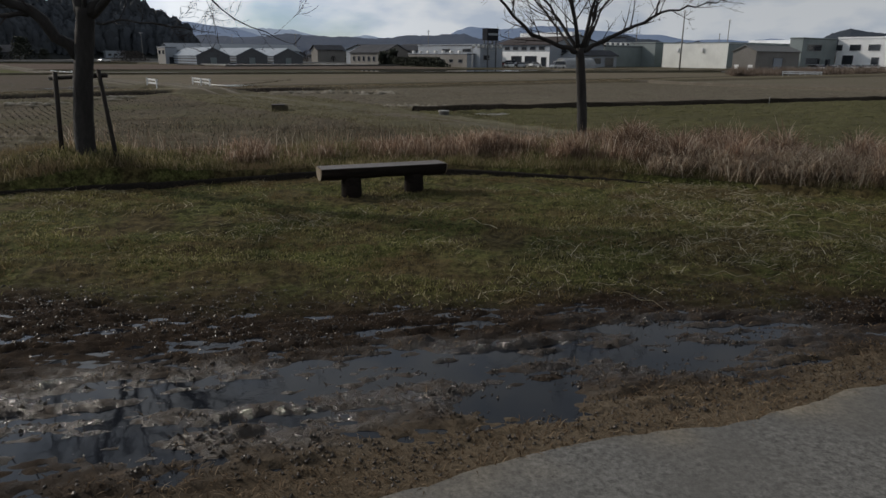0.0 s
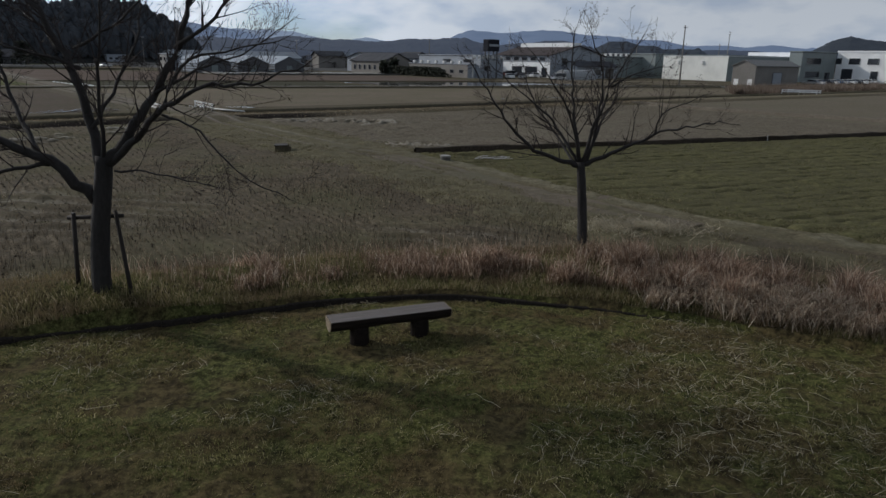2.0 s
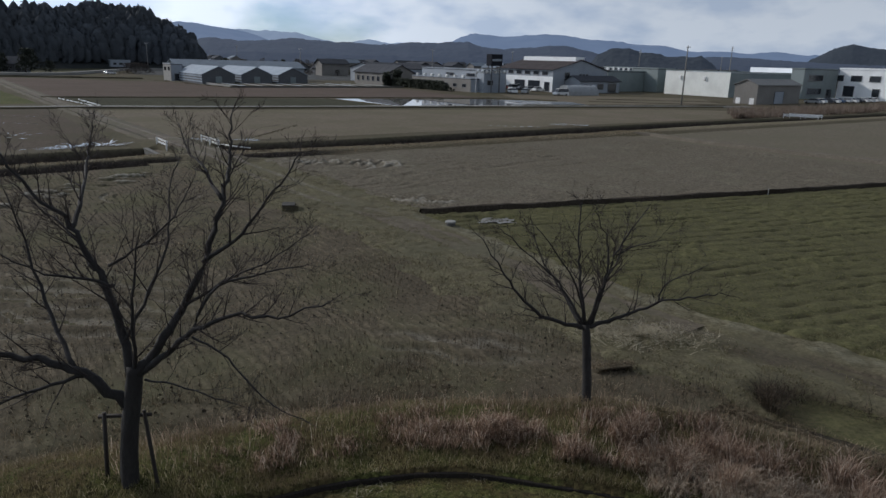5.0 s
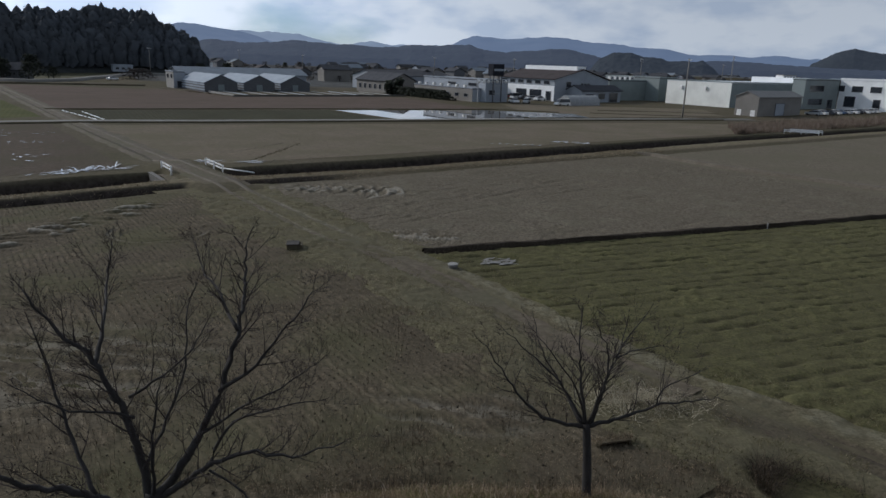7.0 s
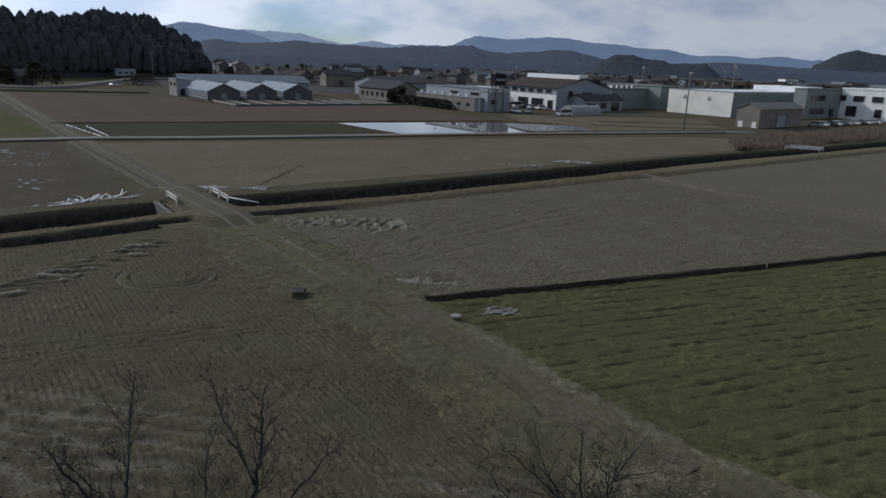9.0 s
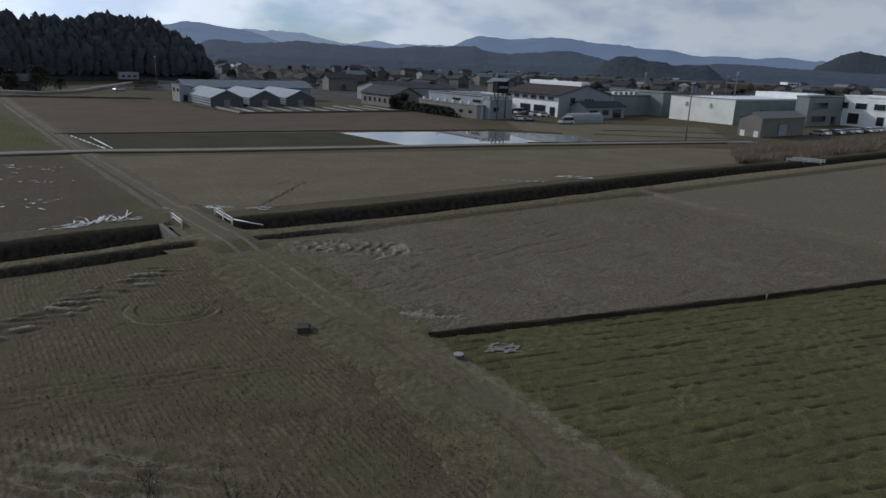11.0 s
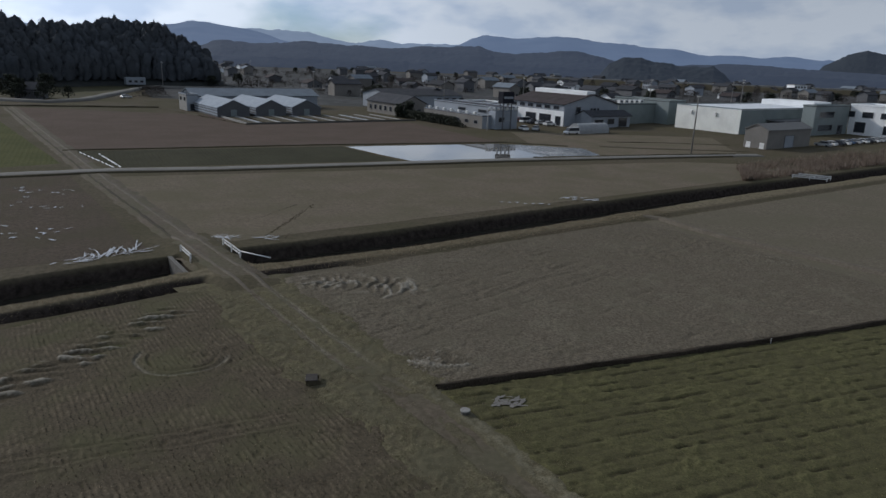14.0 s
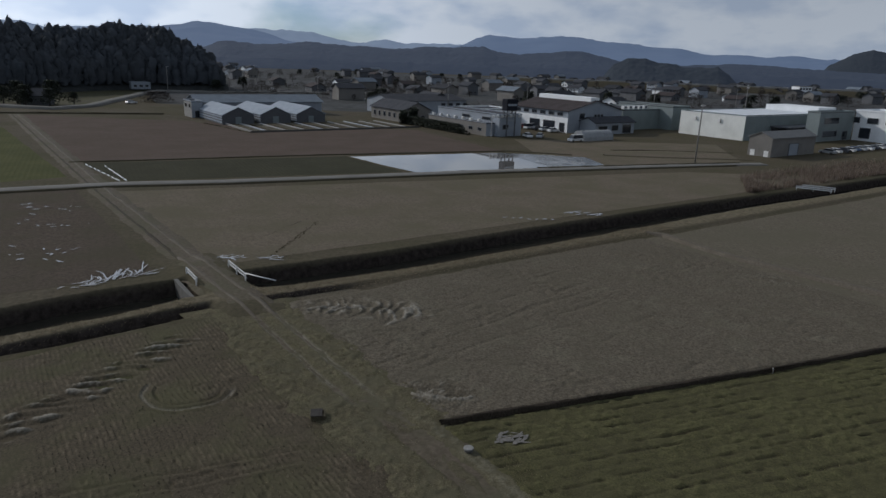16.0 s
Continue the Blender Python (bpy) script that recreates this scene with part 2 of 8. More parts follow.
def relief_mat(name, low_dark, low_light, top_dark, top_light, tint, blotch=0.3, grain=9.0, share=0.6, depth=0.03):
    """Soil with something growing on it; the mesh's attribute "top" says where."""
    m, t, p = nodes_of(name)
    co = coords(t, True)
    n1 = add(t, "ShaderNodeTexNoise", Scale=grain, Detail=7.0, Roughness=0.68)
    n2 = add(t, "ShaderNodeTexNoise", Scale=blotch, Detail=5.0, Roughness=0.6)
    for n in (n1, n2):
        t.links.new(co, n.inputs["Vector"])
    at = t.nodes.new("ShaderNodeAttribute")
    at.attribute_name = "top"
    low = ramp(t, n1.outputs["Fac"], ((0.32, low_dark), (0.68, low_light)))
    high = ramp(t, n1.outputs["Fac"], ((0.32, top_dark), (0.66, top_light)))
    c = mixc(t, at.outputs["Fac"], low, high)
    c = mixc(t, ramp(t, n2.outputs["Fac"], ((0.44, (0, 0, 0)), (0.64, (share,) * 3))), c, tint)
    # pale: worn ruts, and the sky's sheen on churned wet soil as colour
    at2 = t.nodes.new("ShaderNodeAttribute")
    at2.attribute_name = "pale"
    c = mixc(t, at2.outputs["Fac"], c, ramp(t, n1.outputs["Fac"], ((0.3, (0.17, 0.155, 0.125)), (0.7, (0.38, 0.355, 0.30)))))
    t.links.new(c, p.inputs["Base Color"])
    p.inputs["Roughness"].default_value = 0.95
    p.inputs["Specular IOR Level"].default_value = 0.05
    b = add(t, "ShaderNodeBump", Strength=0.9, Distance=depth)
    t.links.new(n1.outputs["Fac"], b.inputs["Height"])
    t.links.new(b.outputs[0], p.inputs["Normal"])
    return m


M = {}
M["stub_rows"] = relief_mat("stubble_rows", (0.050, 0.042, 0.030), (0.115, 0.096, 0.067), (0.078, 0.064, 0.044), (0.178, 0.148, 0.102), (0.090, 0.087, 0.048), blotch=0.22, share=0.68)
M["green_rows"] = relief_mat("green_rows", (0.030, 0.027, 0.016), (0.074, 0.066, 0.040), (0.056, 0.058, 0.025), (0.144, 0.134, 0.066), (0.082, 0.075, 0.041), blotch=0.5, share=0.4)
M["open_soil"] = relief_mat("open_soil", (0.060, 0.051, 0.038), (0.188, 0.162, 0.122), (0.068, 0.060, 0.043), (0.196, 0.172, 0.129), (0.110, 0.098, 0.070), grain=6.0, share=0.4, depth=0.07)
M["track_turf"] = relief_mat("track_turf", (0.040, 0.032, 0.025), (0.100, 0.082, 0.062), (0.062, 0.058, 0.032), (0.178, 0.158, 0.098), (0.100, 0.092, 0.060), blotch=0.45, share=0.8)
M["plain"] = surface("plain_soil", (0.066, 0.056, 0.039), (0.122, 0.104, 0.073), grain=2.5, blotch=0.05, ws=True, tint=(0.075, 0.071, 0.041), depth=0.05, spec=0.03)
M["stubble"] = rows_field("stubble_soil", (0.058, 0.046, 0.033), (0.112, 0.092, 0.067), (0.045, 0.037, 0.026), 0.30, -GRID, tint=(0.066, 0.068, 0.032), contrast=0.15, depth=0.04, ridge=0.05)
M["tilled"] = rows_field("tilled_soil", (0.098, 0.084, 0.063), (0.180, 0.156, 0.119), (0.080, 0.070, 0.052), 0.9, -12, tint=(0.126, 0.114, 0.082), contrast=0.12, ridge=0.0)
M["tilled_far"] = rows_field("tilled_soil_far", (0.112, 0.093, 0.070), (0.192, 0.161, 0.122), (0.085, 0.072, 0.054), 1.6, -30, tint=(0.125, 0.112, 0.076), contrast=0.12, ridge=0.0)
M["green"] = rows_field("green_stubble", (0.066, 0.063, 0.036), (0.118, 0.111, 0.062), (0.035, 0.033, 0.02), 1.15, 66, tint=(0.09, 0.092, 0.040), depth=0.06, contrast=0.5, ridge=0.6)
M["brown_far"] = rows_field("brown_far", (0.096, 0.073, 0.060), (0.138, 0.106, 0.088), (0.07, 0.056, 0.045), 1.8, -30, tint=(0.098, 0.078, 0.062), contrast=0.12, ridge=0.0)
M["west"] = rows_field("west_soil", (0.068, 0.055, 0.043), (0.115, 0.094, 0.074), (0.05, 0.042, 0.032), 1.6, -30, tint=(0.082, 0.072, 0.05), contrast=0.12, ridge=0.0)
M["olive"] = rows_field("olive_far", (0.048, 0.047, 0.031), (0.072, 0.069, 0.046), (0.045, 0.045, 0.03), 0.8, -30, contrast=0.3)
M["meadow"] = rows_field("meadow_far", (0.072, 0.076, 0.032), (0.110, 0.110, 0.050), (0.07, 0.085, 0.035), 0.8, -30, contrast=0.3)
M["track"] = surface("track_earth", (0.038, 0.030, 0.022), (0.074, 0.061, 0.047), grain=6, blotch=0.35, ws=True, tint=(0.085, 0.083, 0.045), depth=0.04, spec=0.1)
M["verge"] = surface("verge_grass", (0.034, 0.031, 0.017), (0.082, 0.074, 0.043), grain=4, blotch=0.3, ws=True, tint=(0.078, 0.080, 0.035), depth=0.06, spec=0.1)
M["road"] = surface("pale_road", (0.15, 0.145, 0.132), (0.215, 0.207, 0.19), grain=5, blotch=0.2, ws=True, bump=0.1, spec=0.1)
M["asphalt"] = relief_mat("worn_asphalt", (0.075, 0.073, 0.068), (0.215, 0.208, 0.195), (0.14, 0.118, 0.088), (0.34, 0.295, 0.225), (0.120, 0.115, 0.106), blotch=1.3, grain=38, share=0.75, depth=0.006)
M["far_track"] = surface("far_track_earth", (0.072, 0.059, 0.043), (0.142, 0.117, 0.086), grain=3, blotch=0.25, ws=True, tint=(0.092, 0.090, 0.055), depth=0.05, spec=0.1)
M["rut_pale"] = surface("dusty_rut", (0.095, 0.080, 0.060), (0.165, 0.142, 0.110), grain=5, blotch=0.6, ws=True, depth=0.03, spec=0.15)
M["bund"] = surface("bund_earth", (0.055, 0.047, 0.032), (0.11, 0.096, 0.062), grain=7, blotch=0.8, ws=True, depth=0.05, spec=0.12)
# bund earth with the shade of its near face put into the colour
M["bund_shade"] = surface("shaded_bund_earth", (0.018, 0.014, 0.011), (0.062, 0.050, 0.036), grain=7, blotch=0.8, ws=True, depth=0.05, spec=0.1)
M["dead_lip"] = surface("dead_grass_lip", (0.070, 0.058, 0.039), (0.165, 0.136, 0.094), grain=12, blotch=1.5, ws=True, depth=0.04, spec=0.1)
M["canal"] = water_mat("canal_water")
# pond base is lifted to add to the mirrored sky
M["pond"] = water_mat("pond_water", (0.16, 0.155, 0.145), 0.0, 0.02, 1.7)
M["puddle"] = water_mat("puddle_water", (0.012, 0.014, 0.018), 0.05, 0.04)
M["stubclump"] = surface("stub_clump", (0.036, 0.029, 0.021), (0.095, 0.077, 0.055), grain=40, blotch=0.8, ws=True, island=0.5, bump=0.4, spec=0.2)
# wet soil made pale, so that its colour carries the sky's sheen
M["wet_sheen_soil"] = surface("wet_sheen_soil", (0.10, 0.09, 0.076), (0.24, 0.22, 0.19), grain=6, blotch=1.0, ws=True, rough=0.42, bump=0.3, spec=0.5)
M["slick"] = surface("slick_mud", (0.045, 0.042, 0.036), (0.11, 0.105, 0.092), grain=1.2, blotch=0.25, ws=True, rough=0.22, bump=0.05, spec=0.6)
# rut water: the bright sky reflection is painted in as a pale base
M["sky_pale_water"] = water_mat("sky_paled_water", (0.36, 0.35, 0.335), 0.05, 0.10, 1.6)
M["bark"] = surface("cherry_bark", (0.010, 0.009, 0.008), (0.032, 0.027, 0.025), grain=28, blotch=5, rough=0.85, bump=0.8, ws=True, stretch=(1, 1, 0.35), depth=0.02)
M["twig"] = surface("twig_bark", (0.022, 0.017, 0.016), (0.056, 0.045, 0.041), grain=40, blotch=4, rough=0.85, bump=0.2, ws=True, spec=0.2)
# weathered log, blackened further with the shade of the bench's front
M["log_dark"] = surface("weathered_shade_log", (0.008, 0.006, 0.005), (0.026, 0.020, 0.016), grain=22, blotch=3, rough=0.95, bump=0.6, stretch=(0.12, 1, 1), spec=0.12)
M["log_top"] = surface("bench_top", (0.058, 0.045, 0.037), (0.125, 0.102, 0.085), grain=26, blotch=3, rough=0.6, bump=0.5, stretch=(0.08, 1, 1))
M["log_end"] = surface("cut_log_end", (0.15, 0.115, 0.075), (0.27, 0.215, 0.145), grain=30, blotch=5, rough=0.8, bump=0.3)
# edging timber blackened: the shade of its front face is in the colour
M["edging"] = surface("shade_dark_edging", (0.014, 0.012, 0.010), (0.048, 0.040, 0.034), grain=30, blotch=4, rough=0.95, bump=0.4, ws=True, spec=0.1)
M["timber"] = surface("stake_timber", (0.014, 0.011, 0.009), (0.038, 0.030, 0.024), grain=30, blotch=4, rough=0.85, bump=0.4, stretch=(1, 1, 0.15))
M["concrete"] = surface("grey_concrete", (0.24, 0.235, 0.22), (0.38, 0.37, 0.35), grain=20, blotch=2, rough=0.9, rand=0.2)
M["dark_concrete"] = surface("stained_concrete", (0.07, 0.066, 0.058), (0.15, 0.142, 0.128), grain=20, blotch=2, rough=0.9)
M["white_paint"] = surface("white_paint", (0.76, 0.76, 0.75), (0.87, 0.87, 0.86), grain=6, blotch=0.8, rough=0.55, bump=0.05, rand=0.12)
M["white_wall"] = surface("white_cladding", (0.82, 0.84, 0.85), (0.90, 0.92, 0.93), grain=3, blotch=0.25, rough=0.6, bump=0.05)
M["cream_wall"] = surface("cream_cladding", (0.74, 0.75, 0.71), (0.84, 0.85, 0.81), grain=3, blotch=0.25, rough=0.65, bump=0.05)
M["grey_wall"] = surface("grey_cladding", (0.26, 0.29, 0.33), (0.34, 0.375, 0.42), grain=3, blotch=0.25, rough=0.6, bump=0.05)
M["dark_wall"] = surface("dark_cladding", (0.09, 0.095, 0.105), (0.15, 0.155, 0.165), grain=3, blotch=0.3, rough=0.7, bump=0.05, rand=0.25)
M["green_wall"] = surface("green_grey_cladding", (0.19, 0.225, 0.225), (0.25, 0.29, 0.29), grain=3, blotch=0.25, rough=0.6, bump=0.05)
M["tan_wall"] = surface("tan_cladding", (0.17, 0.16, 0.145), (0.24, 0.225, 0.205), grain=3, blotch=0.25, rough=0.7, bump=0.05, rand=0.15)
M["roof_dark"] = surface("dark_roof_tiles", (0.045, 0.047, 0.055), (0.085, 0.088, 0.098), grain=4, blotch=0.5, rough=0.85, rand=0.4, spec=0.12)
M["roof_maroon"] = surface("maroon_roof_sheet", (0.046, 0.038, 0.038), (0.075, 0.062, 0.060), grain=3, blotch=0.4, rough=0.85, spec=0.12)
M["roof_blue"] = surface("blue_grey_roof", (0.15, 0.18, 0.21), (0.22, 0.25, 0.29), grain=3, blotch=0.4, rough=0.85, spec=0.12)
M["roof_bright"] = surface("bright_roof_sheet", (0.66, 0.69, 0.72), (0.78, 0.81, 0.84), grain=3, blotch=0.3, rough=0.5, bump=0.05)
M["roof_white"] = surface("pale_roof_sheet", (0.27, 0.31, 0.36), (0.36, 0.40, 0.45), grain=3, blotch=0.3, rough=0.8, bump=0.05, spec=0.15)
M["glass"] = surface("window_glass", (0.02, 0.024, 0.03), (0.035, 0.04, 0.05), grain=1, blotch=0.4, rough=0.12, bump=0)
M["dull_frame"] = surface("dull_window_frame", (0.16, 0.165, 0.17), (0.24, 0.245, 0.25), grain=8, blotch=0.8, rough=0.6, bump=0.05)
M["tyre"] = surface("tyre_rubber", (0.015, 0.015, 0.015), (0.03, 0.03, 0.03), grain=30, blotch=4)
M["metal"] = surface("galvanised_steel", (0.32, 0.33, 0.34), (0.48, 0.49, 0.50), grain=15, blotch=2, rough=0.45, metal=0.6, bump=0.1)
M["roof_ribbed"] = surface("grey_ribbed_roof", (0.15, 0.15, 0.15), (0.24, 0.24, 0.235), grain=3, blotch=0.4, rough=0.85, stretch=(6, 0.3, 1), spec=0.12)
M["film"] = surface("tunnel_film", (0.22, 0.235, 0.24), (0.36, 0.37, 0.38), grain=5, blotch=0.7, rough=0.4, bump=0.2)
M["pole"] = surface("concrete_pole", (0.16, 0.155, 0.145), (0.24, 0.23, 0.215), grain=12, blotch=1)
M["sign_dark"] = surface("sign_panel", (0.012, 0.014, 0.02), (0.028, 0.03, 0.04), grain=4, blotch=0.6, rough=0.8, bump=0, spec=0.1)
M["clod"] = surface("soil_clod", (0.075, 0.060, 0.045), (0.15, 0.125, 0.097), grain=14, blotch=2, ws=True, island=0.45, bump=0.4)
M["crumb"] = surface("mud_crumb", (0.016, 0.012, 0.009), (0.06, 0.047, 0.035), grain=60, blotch=8, rough=0.4, bump=0.3, ws=True, spec=0.5)
M["deadgrass"] = blade_mat("dead_turf", ((0.0, (0.08, 0.052, 0.030)), (0.6, (0.17, 0.115, 0.07)), (1.0, (0.32, 0.24, 0.155))), through_light=0.3)
M["town"] = surface("town_yards", (0.044, 0.045, 0.046), (0.112, 0.112, 0.112), grain=0.25, blotch=0.03, ws=True, tint=(0.062, 0.064, 0.058), bump=0.1, spec=0.05)
M["weeds"] = blade_mat("dead_weeds", ((0.0, (0.15, 0.115, 0.09)), (0.6, (0.26, 0.205, 0.165)), (1.0, (0.38, 0.31, 0.25))), through_light=0.4)
M["bare_far"] = surface("bare_crown", (0.060, 0.054, 0.052), (0.110, 0.098, 0.094), grain=2, blotch=0.3, ws=True, island=0.4, depth=0.3, spec=0.1)
M["hedge"] = surface("hedge_leaf", (0.012, 0.017, 0.011), (0.035, 0.045, 0.024), grain=4, blotch=0.5, ws=True, island=0.5, depth=0.3)
# conifer leaf lightened and blued: the haze before the wood is in its colour
M["conifer"] = surface("hazed_conifer_leaf", (0.058, 0.067, 0.080), (0.086, 0.095, 0.106), grain=0.7, blotch=0.03, ws=True, island=0.2, tint=(0.073, 0.078, 0.083), depth=0.2, rough=1.0, spec=0.1)
M["bramble"] = blade_mat("bramble_stalk", ((0.0, (0.035, 0.029, 0.020)), (0.6, (0.085, 0.066, 0.047)), (1.0, (0.20, 0.155, 0.11))))
M["reed_pale"] = blade_mat("bleached_reed", ((0.0, (0.22, 0.16, 0.115)), (0.5, (0.46, 0.36, 0.27)), (1.0, (0.80, 0.70, 0.56))), through_light=0.5)
M["reed"] = blade_mat("dry_reed", ((0.0, (0.10, 0.066, 0.048)), (0.5, (0.34, 0.23, 0.165)), (0.8, (0.58, 0.43, 0.32)), (1.0, (0.86, 0.74, 0.60))), through_light=0.5)
M["grass"] = blade_mat("lawn_blade", ((0.0, (0.145, 0.152, 0.052)), (0.5, (0.255, 0.242, 0.095)), (0.8, (0.36, 0.315, 0.16)), (1.0, (0.55, 0.49, 0.30))), through_light=0.5, patch=(0.16, 0.115, 0.062))
M["bank_blade"] = blade_mat("bank_blade", ((0.0, (0.125, 0.132, 0.050)), (0.5, (0.245, 0.218, 0.105)), (0.8, (0.33, 0.27, 0.15)), (1.0, (0.58, 0.50, 0.35))), through_light=0.45, patch=(0.16, 0.12, 0.075))
M["straw"] = blade_mat("dead_straw", ((0.0, (0.30, 0.255, 0.17)), (1.0, (0.66, 0.60, 0.46))), through_light=0.4)
M["stub"] = blade_mat("rice_stub", ((0.0, (0.125, 0.10, 0.062)), (0.6, (0.26, 0.205, 0.135)), (1.0, (0.46, 0.375, 0.26))), through_light=0.3)
M["verge_blade"] = blade_mat("verge_blade", ((0.0, (0.085, 0.085, 0.036)), (0.5, (0.15, 0.132, 0.068)), (1.0, (0.34, 0.29, 0.19))), through_light=0.4)
M["greenstub"] = blade_mat("green_stub", ((0.0, (0.09, 0.10, 0.034)), (0.6, (0.155, 0.16, 0.056)), (1.0, (0.29, 0.265, 0.135))), through_light=0.5)
# the blue bases and the emission of these slopes are painted haze
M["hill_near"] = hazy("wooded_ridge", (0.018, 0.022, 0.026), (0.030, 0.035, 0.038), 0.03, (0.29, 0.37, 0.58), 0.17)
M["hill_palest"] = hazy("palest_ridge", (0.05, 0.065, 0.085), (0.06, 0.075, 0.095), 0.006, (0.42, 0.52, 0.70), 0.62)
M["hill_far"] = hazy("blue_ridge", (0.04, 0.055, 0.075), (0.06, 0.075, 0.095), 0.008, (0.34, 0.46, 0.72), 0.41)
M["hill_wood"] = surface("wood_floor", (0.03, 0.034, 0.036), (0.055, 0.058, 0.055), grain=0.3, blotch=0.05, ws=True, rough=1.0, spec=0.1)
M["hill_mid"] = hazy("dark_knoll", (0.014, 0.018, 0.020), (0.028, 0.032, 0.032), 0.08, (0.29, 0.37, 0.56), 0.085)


# ---- building helpers ----
def obj(name, bm, material, parent=None, label=""):
    me = bpy.data.meshes.new(name)
    bm.to_mesh(me)
    bm.free()
    if material:
        me.materials.append(material)
    ob = new(name, me)
    if parent:
        ob.parent = parent
    if label:
        ob["label"] = label
    return ob


part = obj


def empty(name, m, label, category, group="", kind=""):
    ob = new(name)
    ob.empty_display_size = 0.2
    ob.matrix_basis = m
    return tagged(ob, label, category, group, kind)


def box(bm, x0, x1, y0, y1, z0, z1, bevel=0.0):
    r = bmesh.ops.create_cube(bm, size=1)
    bmesh.ops.transform(bm, matrix=Matrix.Translation(((x0 + x1) / 2, (y0 + y1) / 2, (z0 + z1) / 2)) @ Matrix.Diagonal((x1 - x0, y1 - y0, z1 - z0, 1)), verts=r["verts"])
    if bevel:
        ed = list({e for v in r["verts"] for e in v.link_edges})
        bmesh.ops.bevel(bm, geom=ed, offset=bevel, segments=2, affect="EDGES", profile=0.6)
    return bm


def boxed(x0, x1, y0, y1, z0, z1, bevel=0.0):
    return box(bmesh.new(), x0, x1, y0, y1, z0, z1, bevel)


def tube_into(verts, faces, pts, radii, sides=6, rough=0.0, rng=None):
    """A tapered tube through pts, added to the lists."""
    base = len(verts)
    pts = [Vector(p) for p in pts]
    n = len(pts)
    ref = Vector((0.13, 0.21, 0.97))
    for i, p in enumerate(pts):
        d = (pts[min(i + 1, n - 1)] - pts[max(i - 1, 0)]).normalized()
        s = d.cross(ref)
        if s.length < 0.15:
            s = d.cross(Vector((1, 0, 0)))
        s.normalize()
        q = s.cross(d)
        for k in range(sides):
            a = 2 * math.pi * k / sides
            r = radii[i] * (1 + (rng.uniform(-rough, rough) if rough else 0))
            v = p + (s * math.cos(a) + q * math.sin(a)) * r
            verts.append((v.x, v.y, v.z))
    for i in range(n - 1):
        for k in range(sides):
            k2 = (k + 1) % sides
            faces.append((base + i * sides + k, base + i * sides + k2, base + (i + 1) * sides + k2, base + (i + 1) * sides + k))
    faces.append(tuple(base + k for k in reversed(range(sides))))
    faces.append(tuple(base + (n - 1) * sides + k for k in range(sides)))


def listed(name, verts, faces, material, parent=None, label="", shade=False):
    me = bpy.data.meshes.new(name)
    me.from_pydata(verts, [], faces)
    me.materials.append(material)
    if shade:
        me.polygons.foreach_set("use_smooth", [True] * len(me.polygons))
    me.update()
    ob = new(name, me)
    if parent:
        ob.parent = parent
    if label:
        ob["label"] = label
    return ob


def grid_mesh(name, X, Y, Z, material, parent=None, keep=None, shade=True):
    """A sheet from 2D arrays of places; keep: a mask of the cells to keep."""
    r, c = X.shape
    co = np.stack([X, Y, Z], -1).reshape(-1, 3)
    idx = np.arange(r * c).reshape(r, c)
    f = np.stack([idx[:-1, :-1], idx[:-1, 1:], idx[1:, 1:], idx[1:, :-1]], -1).reshape(-1, 4)
    if keep is not None:
        f = f[keep.reshape(-1)]
        used = np.zeros(len(co), bool)
        used[f.reshape(-1)] = True
        ren = np.cumsum(used) - 1
        co, f = co[used], ren[f]
    return raw_mesh(name, co, f, material, parent, shade)


def raw_mesh(name, co, f, material, parent=None, shade=False):
    me = bpy.data.meshes.new(name)
    k = f.shape[1]
    me.vertices.add(len(co))
    me.vertices.foreach_set("co", np.ascontiguousarray(co, np.float32).reshape(-1))
    me.loops.add(f.size)
    me.loops.foreach_set("vertex_index", np.ascontiguousarray(f, np.int32).reshape(-1))
    me.polygons.add(len(f))
    me.polygons.foreach_set("loop_start", np.arange(0, f.size, k, dtype=np.int32))
    me.polygons.foreach_set("loop_total", np.full(len(f), k, np.int32))
    me.update(calc_edges=True)
    me.validate()
    if shade:
        me.polygons.foreach_set("use_smooth", np.ones(len(f), bool))
    me.materials.append(material)
    ob = new(name, me)
    if parent:
        ob.parent = parent
    return ob


def blades(name, pts, h, w, lean, material, seed=0, curl=0.5):
    """Bent, tapering blades at pts (N x 3): one mesh. Each is three triangles' worth of strip."""
    rng = np.random.RandomState(seed)
    n = len(pts)
    az, bend = rng.rand(n) * 6.283, rng.rand(n) * 6.283
    side = np.stack([np.cos(az), np.sin(az), np.zeros(n)], -1) * (np.broadcast_to(w, n) / 2)[:, None]
    ln = np.broadcast_to(lean, n) * (0.4 + rng.rand(n))
    off = np.stack([np.cos(bend), np.sin(bend), np.zeros(n)], -1) * (ln * h)[:, None]
    up = np.stack([np.zeros(n), np.zeros(n), h], -1)
    drop = np.stack([np.zeros(n), np.zeros(n), h * np.clip(ln, 0, 1.2) * curl * 0.6], -1)
    p0 = pts - side
    p1 = pts + side
    mid = pts + up * 0.55 + off * 0.35
    p2, p3 = mid + side * 0.7, mid - side * 0.7
    tip = pts + up + off - drop
    co = np.stack([p0, p1, p2, p3, tip], 1).reshape(-1, 3)
    i = np.arange(n)[:, None] * 5
    f = np.concatenate([i + np.array([[0, 1, 2]]), i + np.array([[0, 2, 3]]), i + np.array([[3, 2, 4]])], 0)
    return raw_mesh(name, co, f, material)


